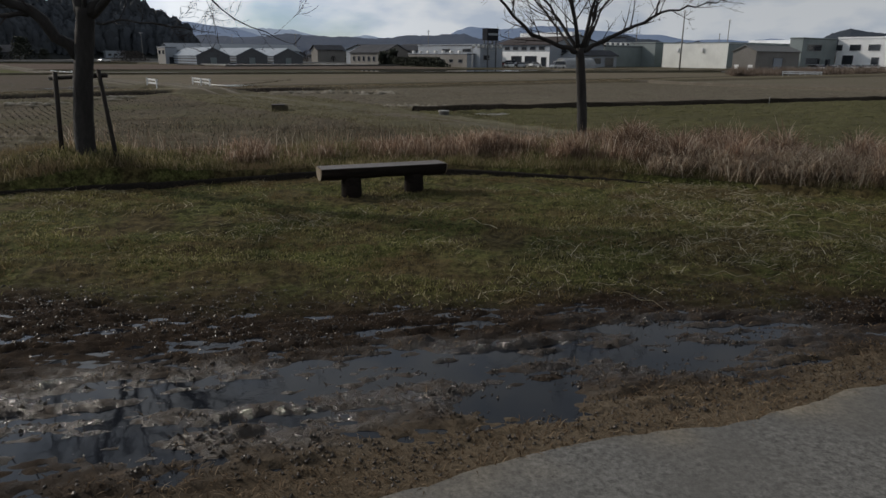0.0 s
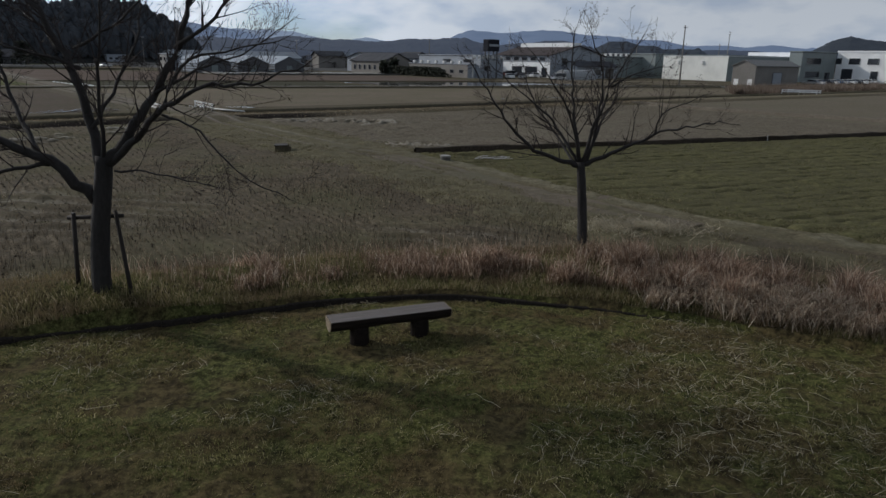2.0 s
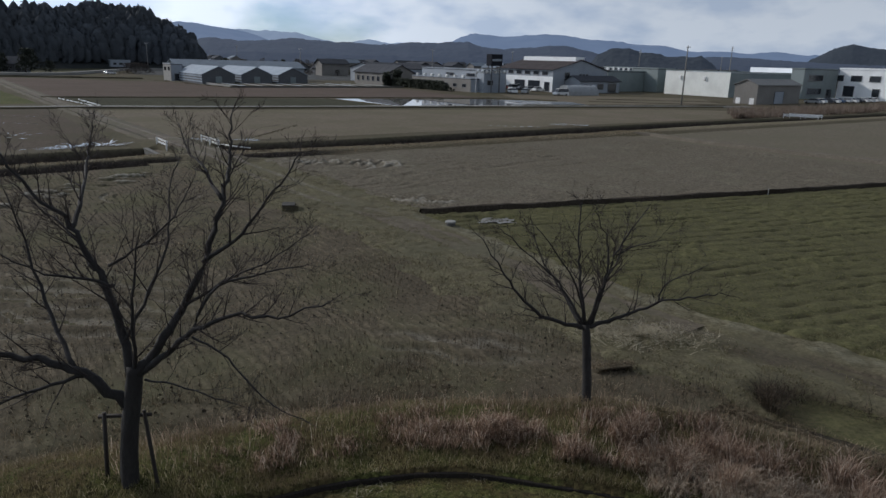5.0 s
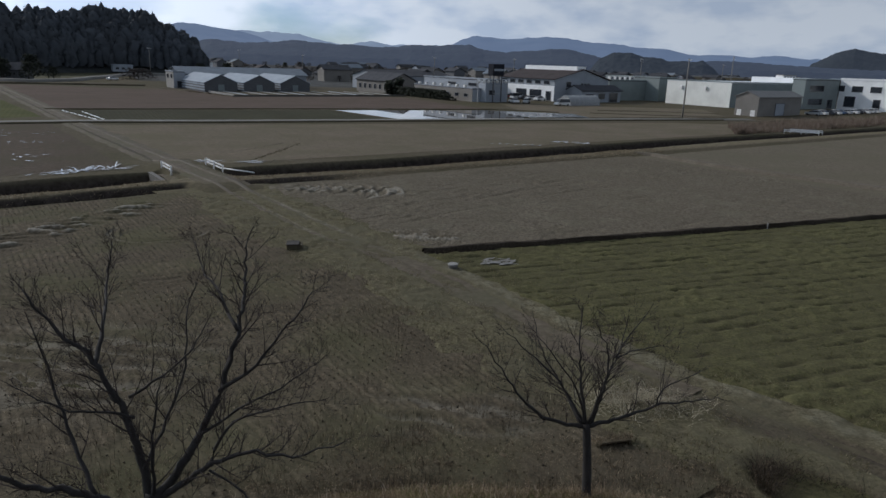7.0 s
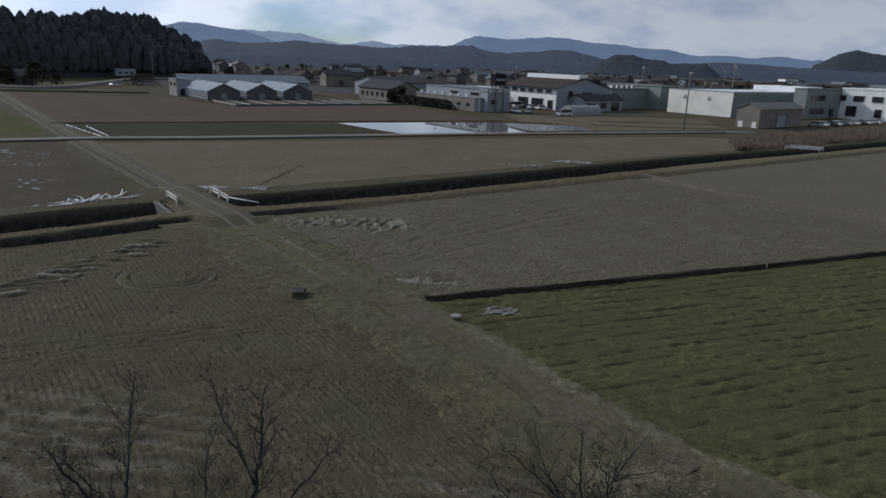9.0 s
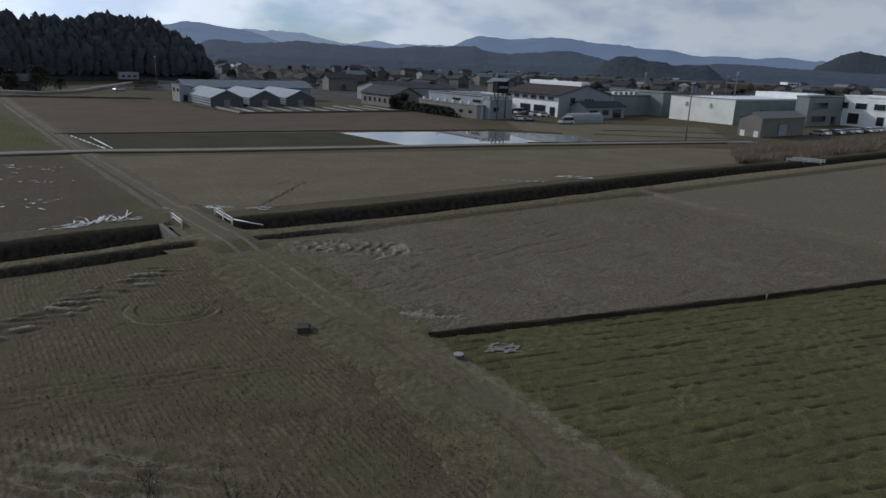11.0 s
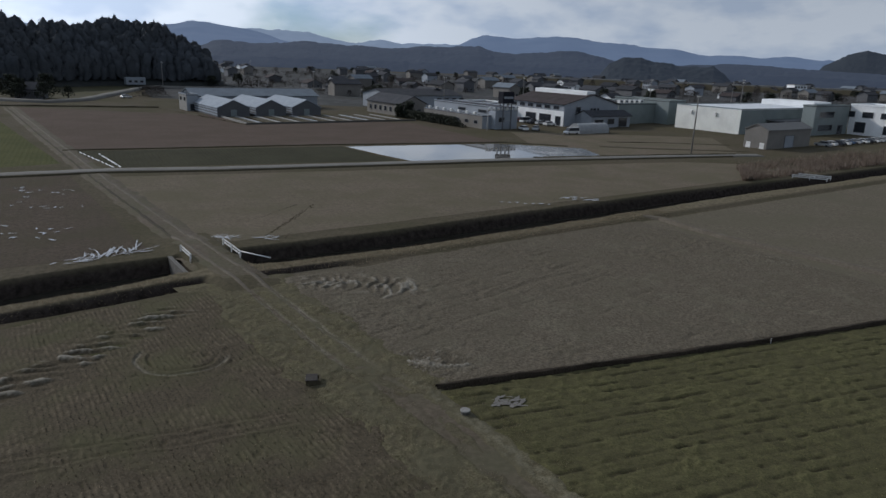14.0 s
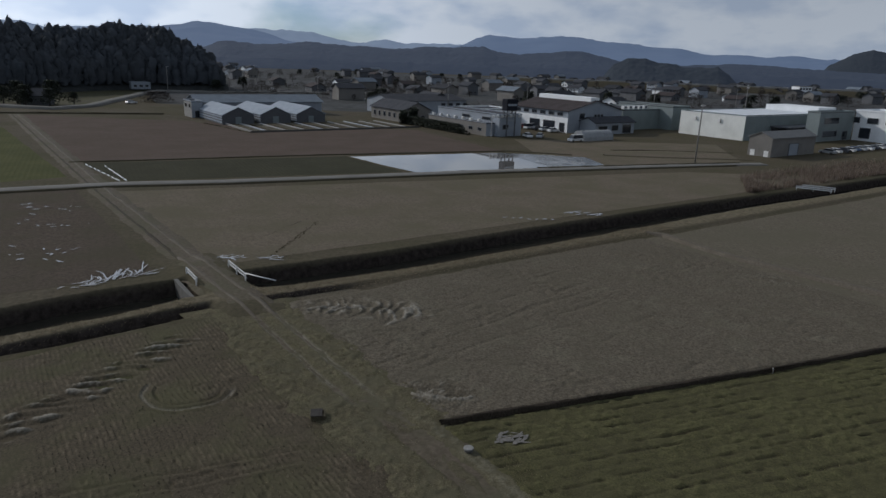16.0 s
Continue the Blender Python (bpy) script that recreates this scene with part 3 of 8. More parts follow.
def crumbs(name, pts, size, material, seed=0):
    """Small uneven lumps at pts, one mesh."""
    r = np.random.RandomState(seed)
    n = len(pts)
    d = np.array([(1, 0, -0.35), (-0.5, 0.87, -0.35), (-0.5, -0.87, -0.35), (0, 0, 0.9)])[None] * (0.6 + 0.8 * r.rand(n, 4, 1)) + r.normal(0, 0.22, (n, 4, 3))
    a_ = r.rand(n) * 6.283
    c_, s_ = np.cos(a_)[:, None], np.sin(a_)[:, None]
    d = np.stack([d[:, :, 0] * c_ - d[:, :, 1] * s_, d[:, :, 0] * s_ + d[:, :, 1] * c_, d[:, :, 2]], -1)
    co_ = (pts[:, None, :] + d * np.broadcast_to(size, n)[:, None, None]).reshape(-1, 3)
    i = np.arange(n)[:, None] * 4
    f_ = np.concatenate([i + np.array([q]) for q in ([0, 2, 1], [0, 1, 3], [1, 2, 3], [2, 0, 3])], 0)
    return raw_mesh(name, co_, f_, material)

# ---- the plain: one sheet to the horizon, with the canal cut into it ----
RUTS = ((-12.0, 37.2, 12.0, 32.6),)          # wheel tracks over the stubble: u, v from and to
SCAR = ((-22.4, 69.9), (-21.1, 86.5))          # x, y of the broken furrow's ends
TRACK = [(-12, 20.6), (7, 19.9), (9, 19.6), (11, 19.1), (13, 18.6), (20, 18.5), (26, 18.9), (31, 18.8), (38, 18.1), (54, 18.0), (61, 17.4), (88, 16.3), (110, 15.4), (170, 13.9), (227, 12.7), (400, 8)]     # v, u of the track's middle


def track_u(v):
    return np.interp(v, [p[0] for p in TRACK], [p[1] for p in TRACK])


def drain_depth(u, v):
    """The side drain beyond the park."""
    return 0.95 * (1 - smooth(0.45, 1.0, np.hypot((u - 16.7) / 1.75, (v - 4.9) / 4.8)))


def canal_lines(u):
    """v of the berm's front edge, the canal's near lip and its far lip."""
    return (np.interp(u, (-60, 0, 7, 15, 19, 29, 130), (54.2, 55.5, 56.5, 57.4, 56.5, 55.9, 56.4)),
            np.interp(u, (-60, 0, 7, 13.5, 18, 23, 33, 51, 95, 130), (57.2, 57.8, 58.2, 59.6, 59.6, 58.9, 57.9, 58.1, 59.6, 59.4)),
            np.interp(u, (-60, 0, 8, 15, 21, 34, 50, 90, 125), (64.8, 65.0, 66.1, 66.0, 66.1, 65.4, 66.0, 66.9, 65.8)))


def plain_h(u, v):
    u, v = np.asarray(u, float), np.asarray(v, float)
    z = np.full(np.broadcast(u, v).shape, PLAIN)
    wob = 0.28 * fbm(u * 0.22, v * 0.05 + 3, 3)
    vv = v + wob
    near_track = 1 - smooth(1.9, 3.0, np.abs(u - track_u(v)))
    front, lip, far_lip = canal_lines(u)
    # berm beside the canal: steep in front near the crossing, gentle further east
    soft = smooth(24, 34, u)
    berm = (smooth(0, 0.55, vv - front) * (1 - soft) + smooth(-1.5, 0.8, vv - front) * soft) * (1 - smooth(-0.3, 0.35, vv - lip))
    z = z + 0.30 * berm
    # ditch at the foot of the berm, deepest where it meets the crossing
    deep_ = (0.22 + 0.66 * smooth(-10, 10, u)) * (1 - smooth(14.0, 14.9, u)) + 0.85 * smooth(19.0, 19.7, u) * (1 - smooth(20, 30, u))
    foot = smooth(-1.7, -0.8, vv - front) * (1 - smooth(-0.45, 0.1, vv - front))
    z = z - deep_ * foot
    # canal
    cut = smooth(0.0, 0.9, vv - lip) * (1 - smooth(-1.3, 0.0, vv - far_lip))
    z = z - 2.0 * cut * (1 - near_track)
    # the track stands a little proud where it crosses
    z = z + 0.33 * near_track * smooth(52, 56, v) * (1 - smooth(68, 74, v)) * (1 - berm)
    return z - drain_depth(u, v)


def axis(*runs):
    out = []
    for a, b, s in runs:
        out.append(np.arange(a, b, s))
    return np.concatenate(out)


far = np.geomspace(260, 4600, 26)
us = np.concatenate([-far[::-1], axis((-250, -60, 5), (-60, 0, 1.5), (0, 10, 0.5), (10, 26, 0.3), (26, 100, 1.2), (100, 255, 4)), far])
vs = np.concatenate([-far[::-1], axis((-250, -20, 12), (-20, 2, 1.5), (2, 16, 0.3), (16, 53.5, 1.2), (53.5, 69, 0.22), (69, 130, 1.5), (130, 255, 5)), far])
U, V = np.meshgrid(us, vs)
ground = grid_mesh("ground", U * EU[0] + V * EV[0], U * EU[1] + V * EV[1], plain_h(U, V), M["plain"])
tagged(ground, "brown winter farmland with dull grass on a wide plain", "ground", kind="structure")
GZ = plain_h(U, V)
front_, lip_, far_ = canal_lines(U)
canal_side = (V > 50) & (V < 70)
# the berm's front face, which is shaded, takes the dark bank colour too
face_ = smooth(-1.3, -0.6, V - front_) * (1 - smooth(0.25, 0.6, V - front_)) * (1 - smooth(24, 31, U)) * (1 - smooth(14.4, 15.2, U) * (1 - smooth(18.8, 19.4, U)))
bank_shade = np.maximum(smooth(0.10, 0.5, PLAIN - GZ), face_) * canal_side
bermish = smooth(-0.3, 0.6, V - front_) * (1 - smooth(-0.2, 0.5, V - lip_)) * (1 - bank_shade)
for nm, val in (("bank", bank_shade), ("berm", bermish)):
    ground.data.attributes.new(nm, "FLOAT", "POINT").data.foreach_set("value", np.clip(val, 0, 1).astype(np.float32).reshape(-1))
t_ = M["plain"].node_tree
bsdf = t_.nodes["Principled BSDF"]
old = bsdf.inputs["Base Color"].links[0].from_socket
grit = add(t_, "ShaderNodeTexNoise", Scale=1.7, Detail=7.0, Roughness=0.7)
t_.links.new(coords(t_, True), grit.inputs["Vector"])
# berm: pale dead grass with sunlight painted in; bank: wet soil with painted shade
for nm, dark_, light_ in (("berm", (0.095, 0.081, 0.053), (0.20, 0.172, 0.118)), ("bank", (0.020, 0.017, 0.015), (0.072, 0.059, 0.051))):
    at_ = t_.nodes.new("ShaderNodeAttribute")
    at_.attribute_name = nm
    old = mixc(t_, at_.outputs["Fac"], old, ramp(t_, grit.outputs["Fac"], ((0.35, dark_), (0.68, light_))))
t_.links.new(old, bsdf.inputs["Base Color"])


def strip(name, pts, width, height, material, label, category, kind="structure", step=1.0, lift=0.0, wob=0.15, crown=0.3, sink=0.25, seed=0, parent=None, taper=0.0, edge=0.85):
    """A low swept band along world points, with ragged edges: a bund, road or track."""
    P = [np.array(p, float) for p in pts]
    line = []
    for a, b in zip(P[:-1], P[1:]):
        n = max(int(np.linalg.norm(b - a) / step), 1)
        line += [a + (b - a) * k / n for k in range(n)]
    line.append(P[-1])
    line = np.array(line)
    d = np.gradient(line, axis=0)
    d /= np.linalg.norm(d, axis=1)[:, None]
    nrm = np.stack([-d[:, 1], d[:, 0]], -1)
    s = np.arange(len(line)) * step
    cols = [-0.5, -0.5 + crown * 0.5, -0.15, 0.15, 0.5 - crown * 0.5, 0.5]
    zs = [-sink, height * edge, height, height, height * edge, -sink]
    X, Y, Z = [], [], []
    for j, (c, z) in enumerate(zip(cols, zs)):
        r = fbm(s * 0.6 + 40 * j + seed * 7.7, s * 0 + j * 9.1 + seed, 3) * wob
        q = line + nrm * (c * width + r)[:, None]
        X.append(q[:, 0])
        Y.append(q[:, 1])
        uu, vv = to_uv(q[:, 0], q[:, 1])
        ends = np.clip(np.minimum(s, s[-1] - s) / taper, 0, 1) if taper else 1.0
        Z.append(PLAIN + lift * ends + (z * ends if z > 0 else z) + (fbm(s * 0.8 + j * 5, s * 0 + seed * 3.3, 3) * height * 0.25 if z > 0 else 0 * s))
    ob = grid_mesh(name, np.array(X).T, np.array(Y).T, np.array(Z).T, material, parent)
    return tagged(ob, label, category, kind=kind)


def field(name, corners, material, label, lift=0.012, n=60, ragged=0.25, seed=1):
    """A field: a four-sided sheet just above the plain, with ragged edges."""
    a, b, c, d = [np.array(p, float) for p in corners]
    s = np.linspace(0, 1, n)
    S, T = np.meshgrid(s, s)
    X = (a[0] * (1 - S) + b[0] * S) * (1 - T) + (d[0] * (1 - S) + c[0] * S) * T
    Y = (a[1] * (1 - S) + b[1] * S) * (1 - T) + (d[1] * (1 - S) + c[1] * S) * T
    X = X + fbm(X * 0.3 + seed, Y * 0.3, 3) * ragged
    Y = Y + fbm(X * 0.3 + 50, Y * 0.3 + seed, 3) * ragged
    Z = PLAIN + lift + 0 * X
    return tagged(grid_mesh(name, X, Y, Z, material), label, "field", kind="structure")


def uvl(*pairs):
    return [uv(*p) for p in pairs]


field("field_stubble", uvl((-60, 12), (15.0, 10.5), (13.2, 54.9), (-60, 51.8)), M["stubble"], "brown rice stubble field with rows of cut stalks", n=140, ragged=0.5)
field("field_green", [(-0.6, 37.2), (14.5, 15.5), (82, 44), (66, 66.6)], M["green"], "field of green regrowth in drilled rows", seed=3)
field("field_tilled", [(-1.6, 38.4), (66, 68.4), uv(150, 56.0), uv(20.2, 54.6)], M["tilled"], "bare brown tilled rice field", lift=0.008, seed=5)
field("field_middle", uvl((17.5, 68.6), (150, 68.6), (122, 88), (17, 112)), M["tilled_far"], "bare brown field beyond the canal", seed=6)
field("field_west", uvl((-60, 68.6), (12.8, 68.6), (11.8, 117), (-50, 128)), M["west"], "bare brown field with standing water", seed=8)
field("field_olive", [(-57.5, 107.6), (-14.5, 128.4), (-28.6, 146.0), (-74.5, 122.5)], M["olive"], "dark olive fallow field beyond the road", seed=9)
field("field_brown", [(-76, 124), (6, 166), (-19, 207), (-142, 205)], M["brown_far"], "reddish brown bare field before the greenhouses", seed=10)
field("field_meadow", [(-170, 60), (-75, 101.6), (-68, 109), (-135, 186)], M["meadow"], "bright green meadow beside the farm track", seed=11)
field("town_yards", [(-130, 268), (330, 262), (1100, 940), (-420, 940)], M["town"], "dark yards and lanes between the houses", lift=0.006, n=30, ragged=4, seed=13)
field("field_works", [(16, 141.5), (62, 164), (68, 200), (10, 193)], M["tilled_far"], "rough grass plot before the works", seed=12)

def relief(name, X, Y, Z, top, mask, material, label, category, pale=None):
    """An uneven sheet that dips under its surroundings where mask is 0."""
    Zm = PLAIN - 0.07 + (Z - PLAIN + 0.07) * mask
    ob = grid_mesh(name, X, Y, Zm, material)
    ob.data.attributes.new("top", "FLOAT", "POINT").data.foreach_set("value", np.clip(top, 0, 1).astype(np.float32).reshape(-1))
    if pale is not None:
        ob.data.attributes.new("pale", "FLOAT", "POINT").data.foreach_set("value", np.clip(pale, 0, 1).astype(np.float32).reshape(-1))
    return tagged(ob, label, category, kind="structure")


# stubble in raised rows
u_, v_ = np.meshgrid(np.arange(-27, 17, 0.0775), np.arange(9, 54.5, 0.15))
ph = (u_ + 0.45 * fbm(v_ * 0.10, u_ * 0.04, 2) + 0.11 * (vnoise(u_ * 1.7, v_ / 0.31) - 0.5)) / 0.31
row = (0.5 + 0.5 * np.cos(2 * math.pi * ph)) ** 1.2
hill = smooth(0.25, 0.8, vnoise(np.round(ph) * 7.31 + 3, v_ / 0.27))
thick = smooth(-0.3, 0.4, fbm(u_ * 0.4, v_ * 0.4 + 9, 4, 0.6))
pit = smooth(0.80, 0.93, vnoise(u_ / 0.30 + 5, v_ / 0.34)) * smooth(-0.3, 0.3, fbm(u_ * 0.15 + 3, v_ * 0.15, 3))
z_ = PLAIN + 0.085 + 0.055 * row * (0.08 + 0.92 * hill) * (0.2 + 0.8 * thick) + 0.05 * fbm(u_ * 1.3, v_ * 1.3, 4, 0.65) - 0.075 * pit
for k_, (ua, va, ub, vb) in enumerate(RUTS):          # wheel tracks across the rows
    L_ = math.hypot(ub - ua, vb - va)
    d_ = ((u_ - ua) * (vb - va) - (v_ - va) * (ub - ua)) / L_ + 0.25 * fbm(u_ * 0.3 + k_, v_ * 0.3, 2)
    s_ = ((u_ - ua) * (ub - ua) + (v_ - va) * (vb - va)) / L_
    on = smooth(-1, 0.5, s_) * (1 - smooth(L_ - 0.5, L_ + 1, s_))
    for o_ in (-0.62, 0.62):
        z_ = z_ + on * (0.07 * np.exp(-((d_ - o_ - 0.22) / 0.11) ** 2) - 0.07 * np.exp(-((d_ - o_) / 0.16) ** 2))
x_, y_ = u_ * EU[0] + v_ * EV[0], u_ * EU[1] + v_ * EV[1]
# churned wheel marks: a band across the far rows and a turning circle
s_ = ((x_ + 27.6) * 5.6 + (y_ - 31.5) * 16.6) / 17.52
d_ = ((x_ + 27.6) * 16.6 - (y_ - 31.5) * 5.6) / 17.52
band = (1 - smooth(0.9, 1.9, np.abs(d_ + 0.6 * fbm(s_ * 0.5, d_ * 0.3, 3)))) * smooth(-3, 0, s_) * (1 - smooth(16.0, 17.6, s_))
chop = np.sin(2 * math.pi * (0.92 * (y_ - 0.42 * x_) + 0.55 * fbm(x_ * 0.5, y_ * 0.8, 3))) + 1.0 * fbm(x_ * 0.9 + 0.4 * y_, y_ * 2.2 - 0.9 * x_, 3)
z_ = z_ * (1 - 0.5 * band) + (PLAIN + 0.10) * 0.5 * band + 0.14 * band * chop * (0.25 + 0.75 * smooth(0.35, 0.6, vnoise(x_ * 0.8 + 0.5 * y_, y_ * 1.3)))
pale = 0.9 * band * smooth(0.5, 1.0, chop) * smooth(0.38, 0.6, vnoise(x_ * 0.8 + 0.5 * y_, y_ * 1.3))
wet = np.exp(-((x_ + 14.0) / 4.6) ** 4 - ((y_ - 21.6) / 3.4) ** 4) + np.exp(-((x_ + 0.4) / 2.2) ** 4 - ((y_ - 19.4) / 1.3) ** 4)
slop = np.sin(2 * math.pi * (y_ * 0.85 + 0.12 * x_ + 0.8 * fbm(x_ * 0.5, y_ * 0.6, 3))) + 0.9 * fbm(x_ * 1.4, y_ * 2.4, 3)
z_ = z_ + 0.075 * wet * slop
# paleness in the wet hollows stands for reflected sky
pale = pale + 0.32 * wet * smooth(0.1, 0.8, -slop)
ring = np.hypot(x_ + 18.7, (y_ - 39.8) * 1.05) + 0.15 * fbm(x_ * 0.8, y_ * 0.8, 3)
arc = 1 - smooth(0.3, 1.4, y_ - 39.2)
for rr in (2.05, 2.75):
    z_ = z_ + arc * (0.07 * np.exp(-((ring - rr - 0.2) / 0.10) ** 2) - 0.08 * np.exp(-((ring - rr) / 0.13) ** 2))
pale = pale + 0.5 * arc * np.exp(-((ring - 2.75) / 0.12) ** 2)
mk = smooth(4.2, 5.2, np.hypot(x_ - 0.4, y_ + 0.4) - 11.45) * (1 - smooth(-4.6, -2.6, u_ - track_u(v_) + 1.2 * fbm(u_ * 0.7, v_ * 0.7, 3))) * (1 - smooth(-2.4, -1.8, v_ - canal_lines(u_)[0])) * smooth(-27, -25, u_)
relief("stubble_rows", x_, y_, z_, row * (0.2 + hill) * (0.3 + 0.7 * thick), mk, M["stub_rows"], "raised rows of cut rice stubble on brown soil", "field", pale)

# regrowth in raised rows
ca, sa = math.cos(radians(23.7)), math.sin(radians(23.7))
a_, b_ = np.meshgrid(np.arange(0, 56, 0.14), np.arange(-1, 33, 0.115))
ph = (b_ + 0.35 * fbm(a_ * 0.22, b_ * 0.2, 3)) / 0.92
furrow = smooth(0.62, 0.97, np.cos(2 * math.pi * ph)) * (0.25 + 0.75 * smooth(0.34, 0.62, vnoise(a_ / 1.6, np.round(ph) * 5.3 + 2))) * (0.22 + 0.78 * smooth(0.32, 0.62, vnoise(a_ / 0.42, np.round(ph) * 9.1 + 4)))
row = 1 - furrow
hill = smooth(0.25, 0.75, vnoise(a_ / 0.36, b_ / 0.34 + 1) * 0.5 + 0.5 * vnoise(a_ / 0.16, b_ / 0.16))
thick = smooth(-0.35, 0.45, fbm(a_ * 0.35, b_ * 0.35 + 4, 4, 0.6))
x_, y_ = -4 + a_ * ca + b_ * sa, 37.0 + a_ * sa - b_ * ca
u_, v_ = to_uv(x_, y_)
z_ = PLAIN + 0.10 + 0.085 * (0.08 + 0.92 * hill) * (0.15 + 0.85 * thick) * row + 0.05 * fbm(a_ * 1.5, b_ * 1.5, 4, 0.65) - 0.075 * furrow
z_ = z_ - 0.22 * np.exp(-((x_ - 1.5) / 1.25) ** 4 - ((y_ - 36.3) / 0.75) ** 4)
mk = smooth(1.4, 1.9, u_ - track_u(v_) + 0.25 * fbm(u_, v_, 2)) * smooth(0.45, 0.8, b_)
relief("green_rows", x_, y_, z_, row * (0.38 + 0.42 * hill + 0.2 * thick), mk, M["green_rows"], "raised drilled rows with green regrowth", "field")

# rough open soil of the tilled field
u_, v_ = np.meshgrid(np.arange(19, 70, 0.17), np.arange(22, 56.2, 0.17))
x_, y_ = u_ * EU[0] + v_ * EV[0], u_ * EU[1] + v_ * EV[1]
wet = smooth(0.05, 0.45, fbm(x_ * 0.16 + 5, y_ * 0.16, 3) + 0.35 * np.exp(-((x_ + 3) / 9) ** 2 - ((y_ - 46) / 9) ** 2))
z_ = PLAIN + 0.095 + (0.045 + 0.07 * wet) * fbm(x_ * 2.3, y_ * 2.7, 3, 0.65)
churn = np.maximum(np.exp(-((x_ + 9.6) / 5.6) ** 4 - ((y_ - 55.6) / 1.9) ** 2), 0.9 * np.exp(-((x_ + 2.9) / 2.4) ** 4 - ((y_ - 41.2) / 1.5) ** 2))
churn = np.maximum(churn, 0.6 * np.exp(-((x_ - 33) / 6) ** 2 - ((y_ - 70) / 2.5) ** 2))
bow = (y_ - 55.4) ** 2 * 0.10
chop = np.sin(2 * math.pi * (x_ * 0.85 + bow + 1.3 * fbm(x_ * 0.45, y_ * 0.6, 3))) + 1.3 * fbm(x_ * 1.5, y_ * 1.5, 4, 0.6)
z_ = z_ + 0.12 * churn * chop
pale = churn * smooth(0.75, 1.25, chop)
for cx_, cy_, rr, a0, a1 in ((-10.6, 53.2, 2.6, 70, 165), (-9.4, 53.6, 2.2, -50, 75), (-8.6, 54.6, 2.2, -35, 50), (-7.2, 55.2, 1.9, -40, 50), (-13.4, 53.6, 1.8, 60, 150), (-2.2, 42.6, 2.2, 205, 320), (-3.6, 42.2, 1.6, 200, 300)):
    rad_, th_ = np.hypot(x_ - cx_, y_ - cy_) + 0.15 * fbm(x_, y_, 2), (np.degrees(np.arctan2(y_ - cy_, x_ - cx_)) - a0) % 360
    on = smooth(0, 14, th_) * (1 - smooth(a1 - a0 - 14, a1 - a0, th_))
    z_ = z_ + on * (0.10 * np.exp(-((rad_ - rr) / 0.14) ** 2) - 0.12 * np.exp(-((rad_ - rr + 0.34) / 0.18) ** 2))
    pale = np.maximum(pale, on * np.exp(-((rad_ - rr - 0.05) / 0.13) ** 2))
ca, sa = math.cos(radians(45)), math.sin(radians(45))          # long scars of the plough
al, ac = x_ * ca + y_ * sa, -x_ * sa + y_ * ca
z_ = z_ - 0.06 * smooth(0.22, 0.5, fbm(al * 0.2, ac * 2.0 + 4, 3, 0.65)) * smooth(-0.2, 0.3, fbm(x_ * 0.11 + 8, y_ * 0.11, 2))
mk = smooth(1.9, 3.1, u_ - track_u(v_) + 0.9 * fbm(u_ * 0.7, v_ * 0.7, 3)) * (1 - smooth(-1.9, -1.1, v_ - canal_lines(u_)[0] - 0.9 * smooth(28, 34, u_))) * smooth(0.0, 0.3, (y_ - 38.2 - 0.436 * (x_ + 1)) * 0.91) * (1 - smooth(66, 70, u_))
relief("tilled_soil", x_, y_, z_, smooth(0.1, 0.6, fbm(x_ * 0.5, y_ * 0.5 + 3, 4)), mk, M["open_soil"], "rough bare soil of the tilled field", "field", pale)

# the farm track: turf, worn earth and wheel ruts
o_, v_ = np.meshgrid(np.arange(-5.6, 4.3, 0.10), np.arange(5, 57, 0.12))
rag = 0.30 * fbm(o_ * 0.8, v_ * 0.5, 3)
band = smooth(-1.25, -0.7, o_ + rag) * (1 - smooth(0.35, 0.9, o_ + rag)) * (1 - smooth(30, 39, v_ + 4 * fbm(o_ * 0.5, v_ * 0.3, 2)))
ruts = np.maximum(np.exp(-((o_ + 0.9 + rag * 0.5) / 0.17) ** 2), np.exp(-((o_ - 0.75 + rag * 0.5) / 0.17) ** 2)) * smooth(34, 42, v_)
bare = np.clip(band * (0.62 + 0.9 * fbm(o_ * 1.8, v_ * 0.5, 4)) + ruts * 0.85, 0, 1)
turf = vnoise(o_ / 0.21, v_ / 0.24) * 0.6 + 0.4 * vnoise(o_ / 0.5 + 9, v_ / 0.5)
u_ = track_u(v_) + o_
x_, y_ = u_ * EU[0] + v_ * EV[0], u_ * EU[1] + v_ * EV[1]
z_ = PLAIN + 0.06 + (1 - bare) * (0.15 * turf * (0.45 + 0.55 * smooth(-0.3, 0.4, fbm(o_ * 0.7, v_ * 0.5 + 7, 3)))) + 0.035 * fbm(o_ * 1.6, v_ * 1.1, 4) - 0.03 * bare
z_ = z_ - drain_depth(u_, v_) * 1.15
z_ = z_ - 0.05 * band * (np.exp(-((o_ + rag + 0.8) / 0.2) ** 2) + np.exp(-((o_ + rag - 0.35) / 0.2) ** 2))
mk = smooth(-5.4, -3.6, o_ + 1.2 * fbm(u_ * 0.7, v_ * 0.7, 3)) * (1 - np.where(v_ < 31, smooth(1.7, 2.3, o_ + 0.3 * fbm(u_ * 0.7 + 5, v_ * 0.7, 3)), smooth(2.4, 4.0, o_ + 0.9 * fbm(u_ * 0.7 + 5, v_ * 0.7, 3)))) * (1 - smooth(55.5, 57, v_))
edge_ = smooth(0.7, 1.0, o_ + rag) * (1 - smooth(1.5, 2.0, o_ + rag)) * (1 - smooth(30, 36, v_))
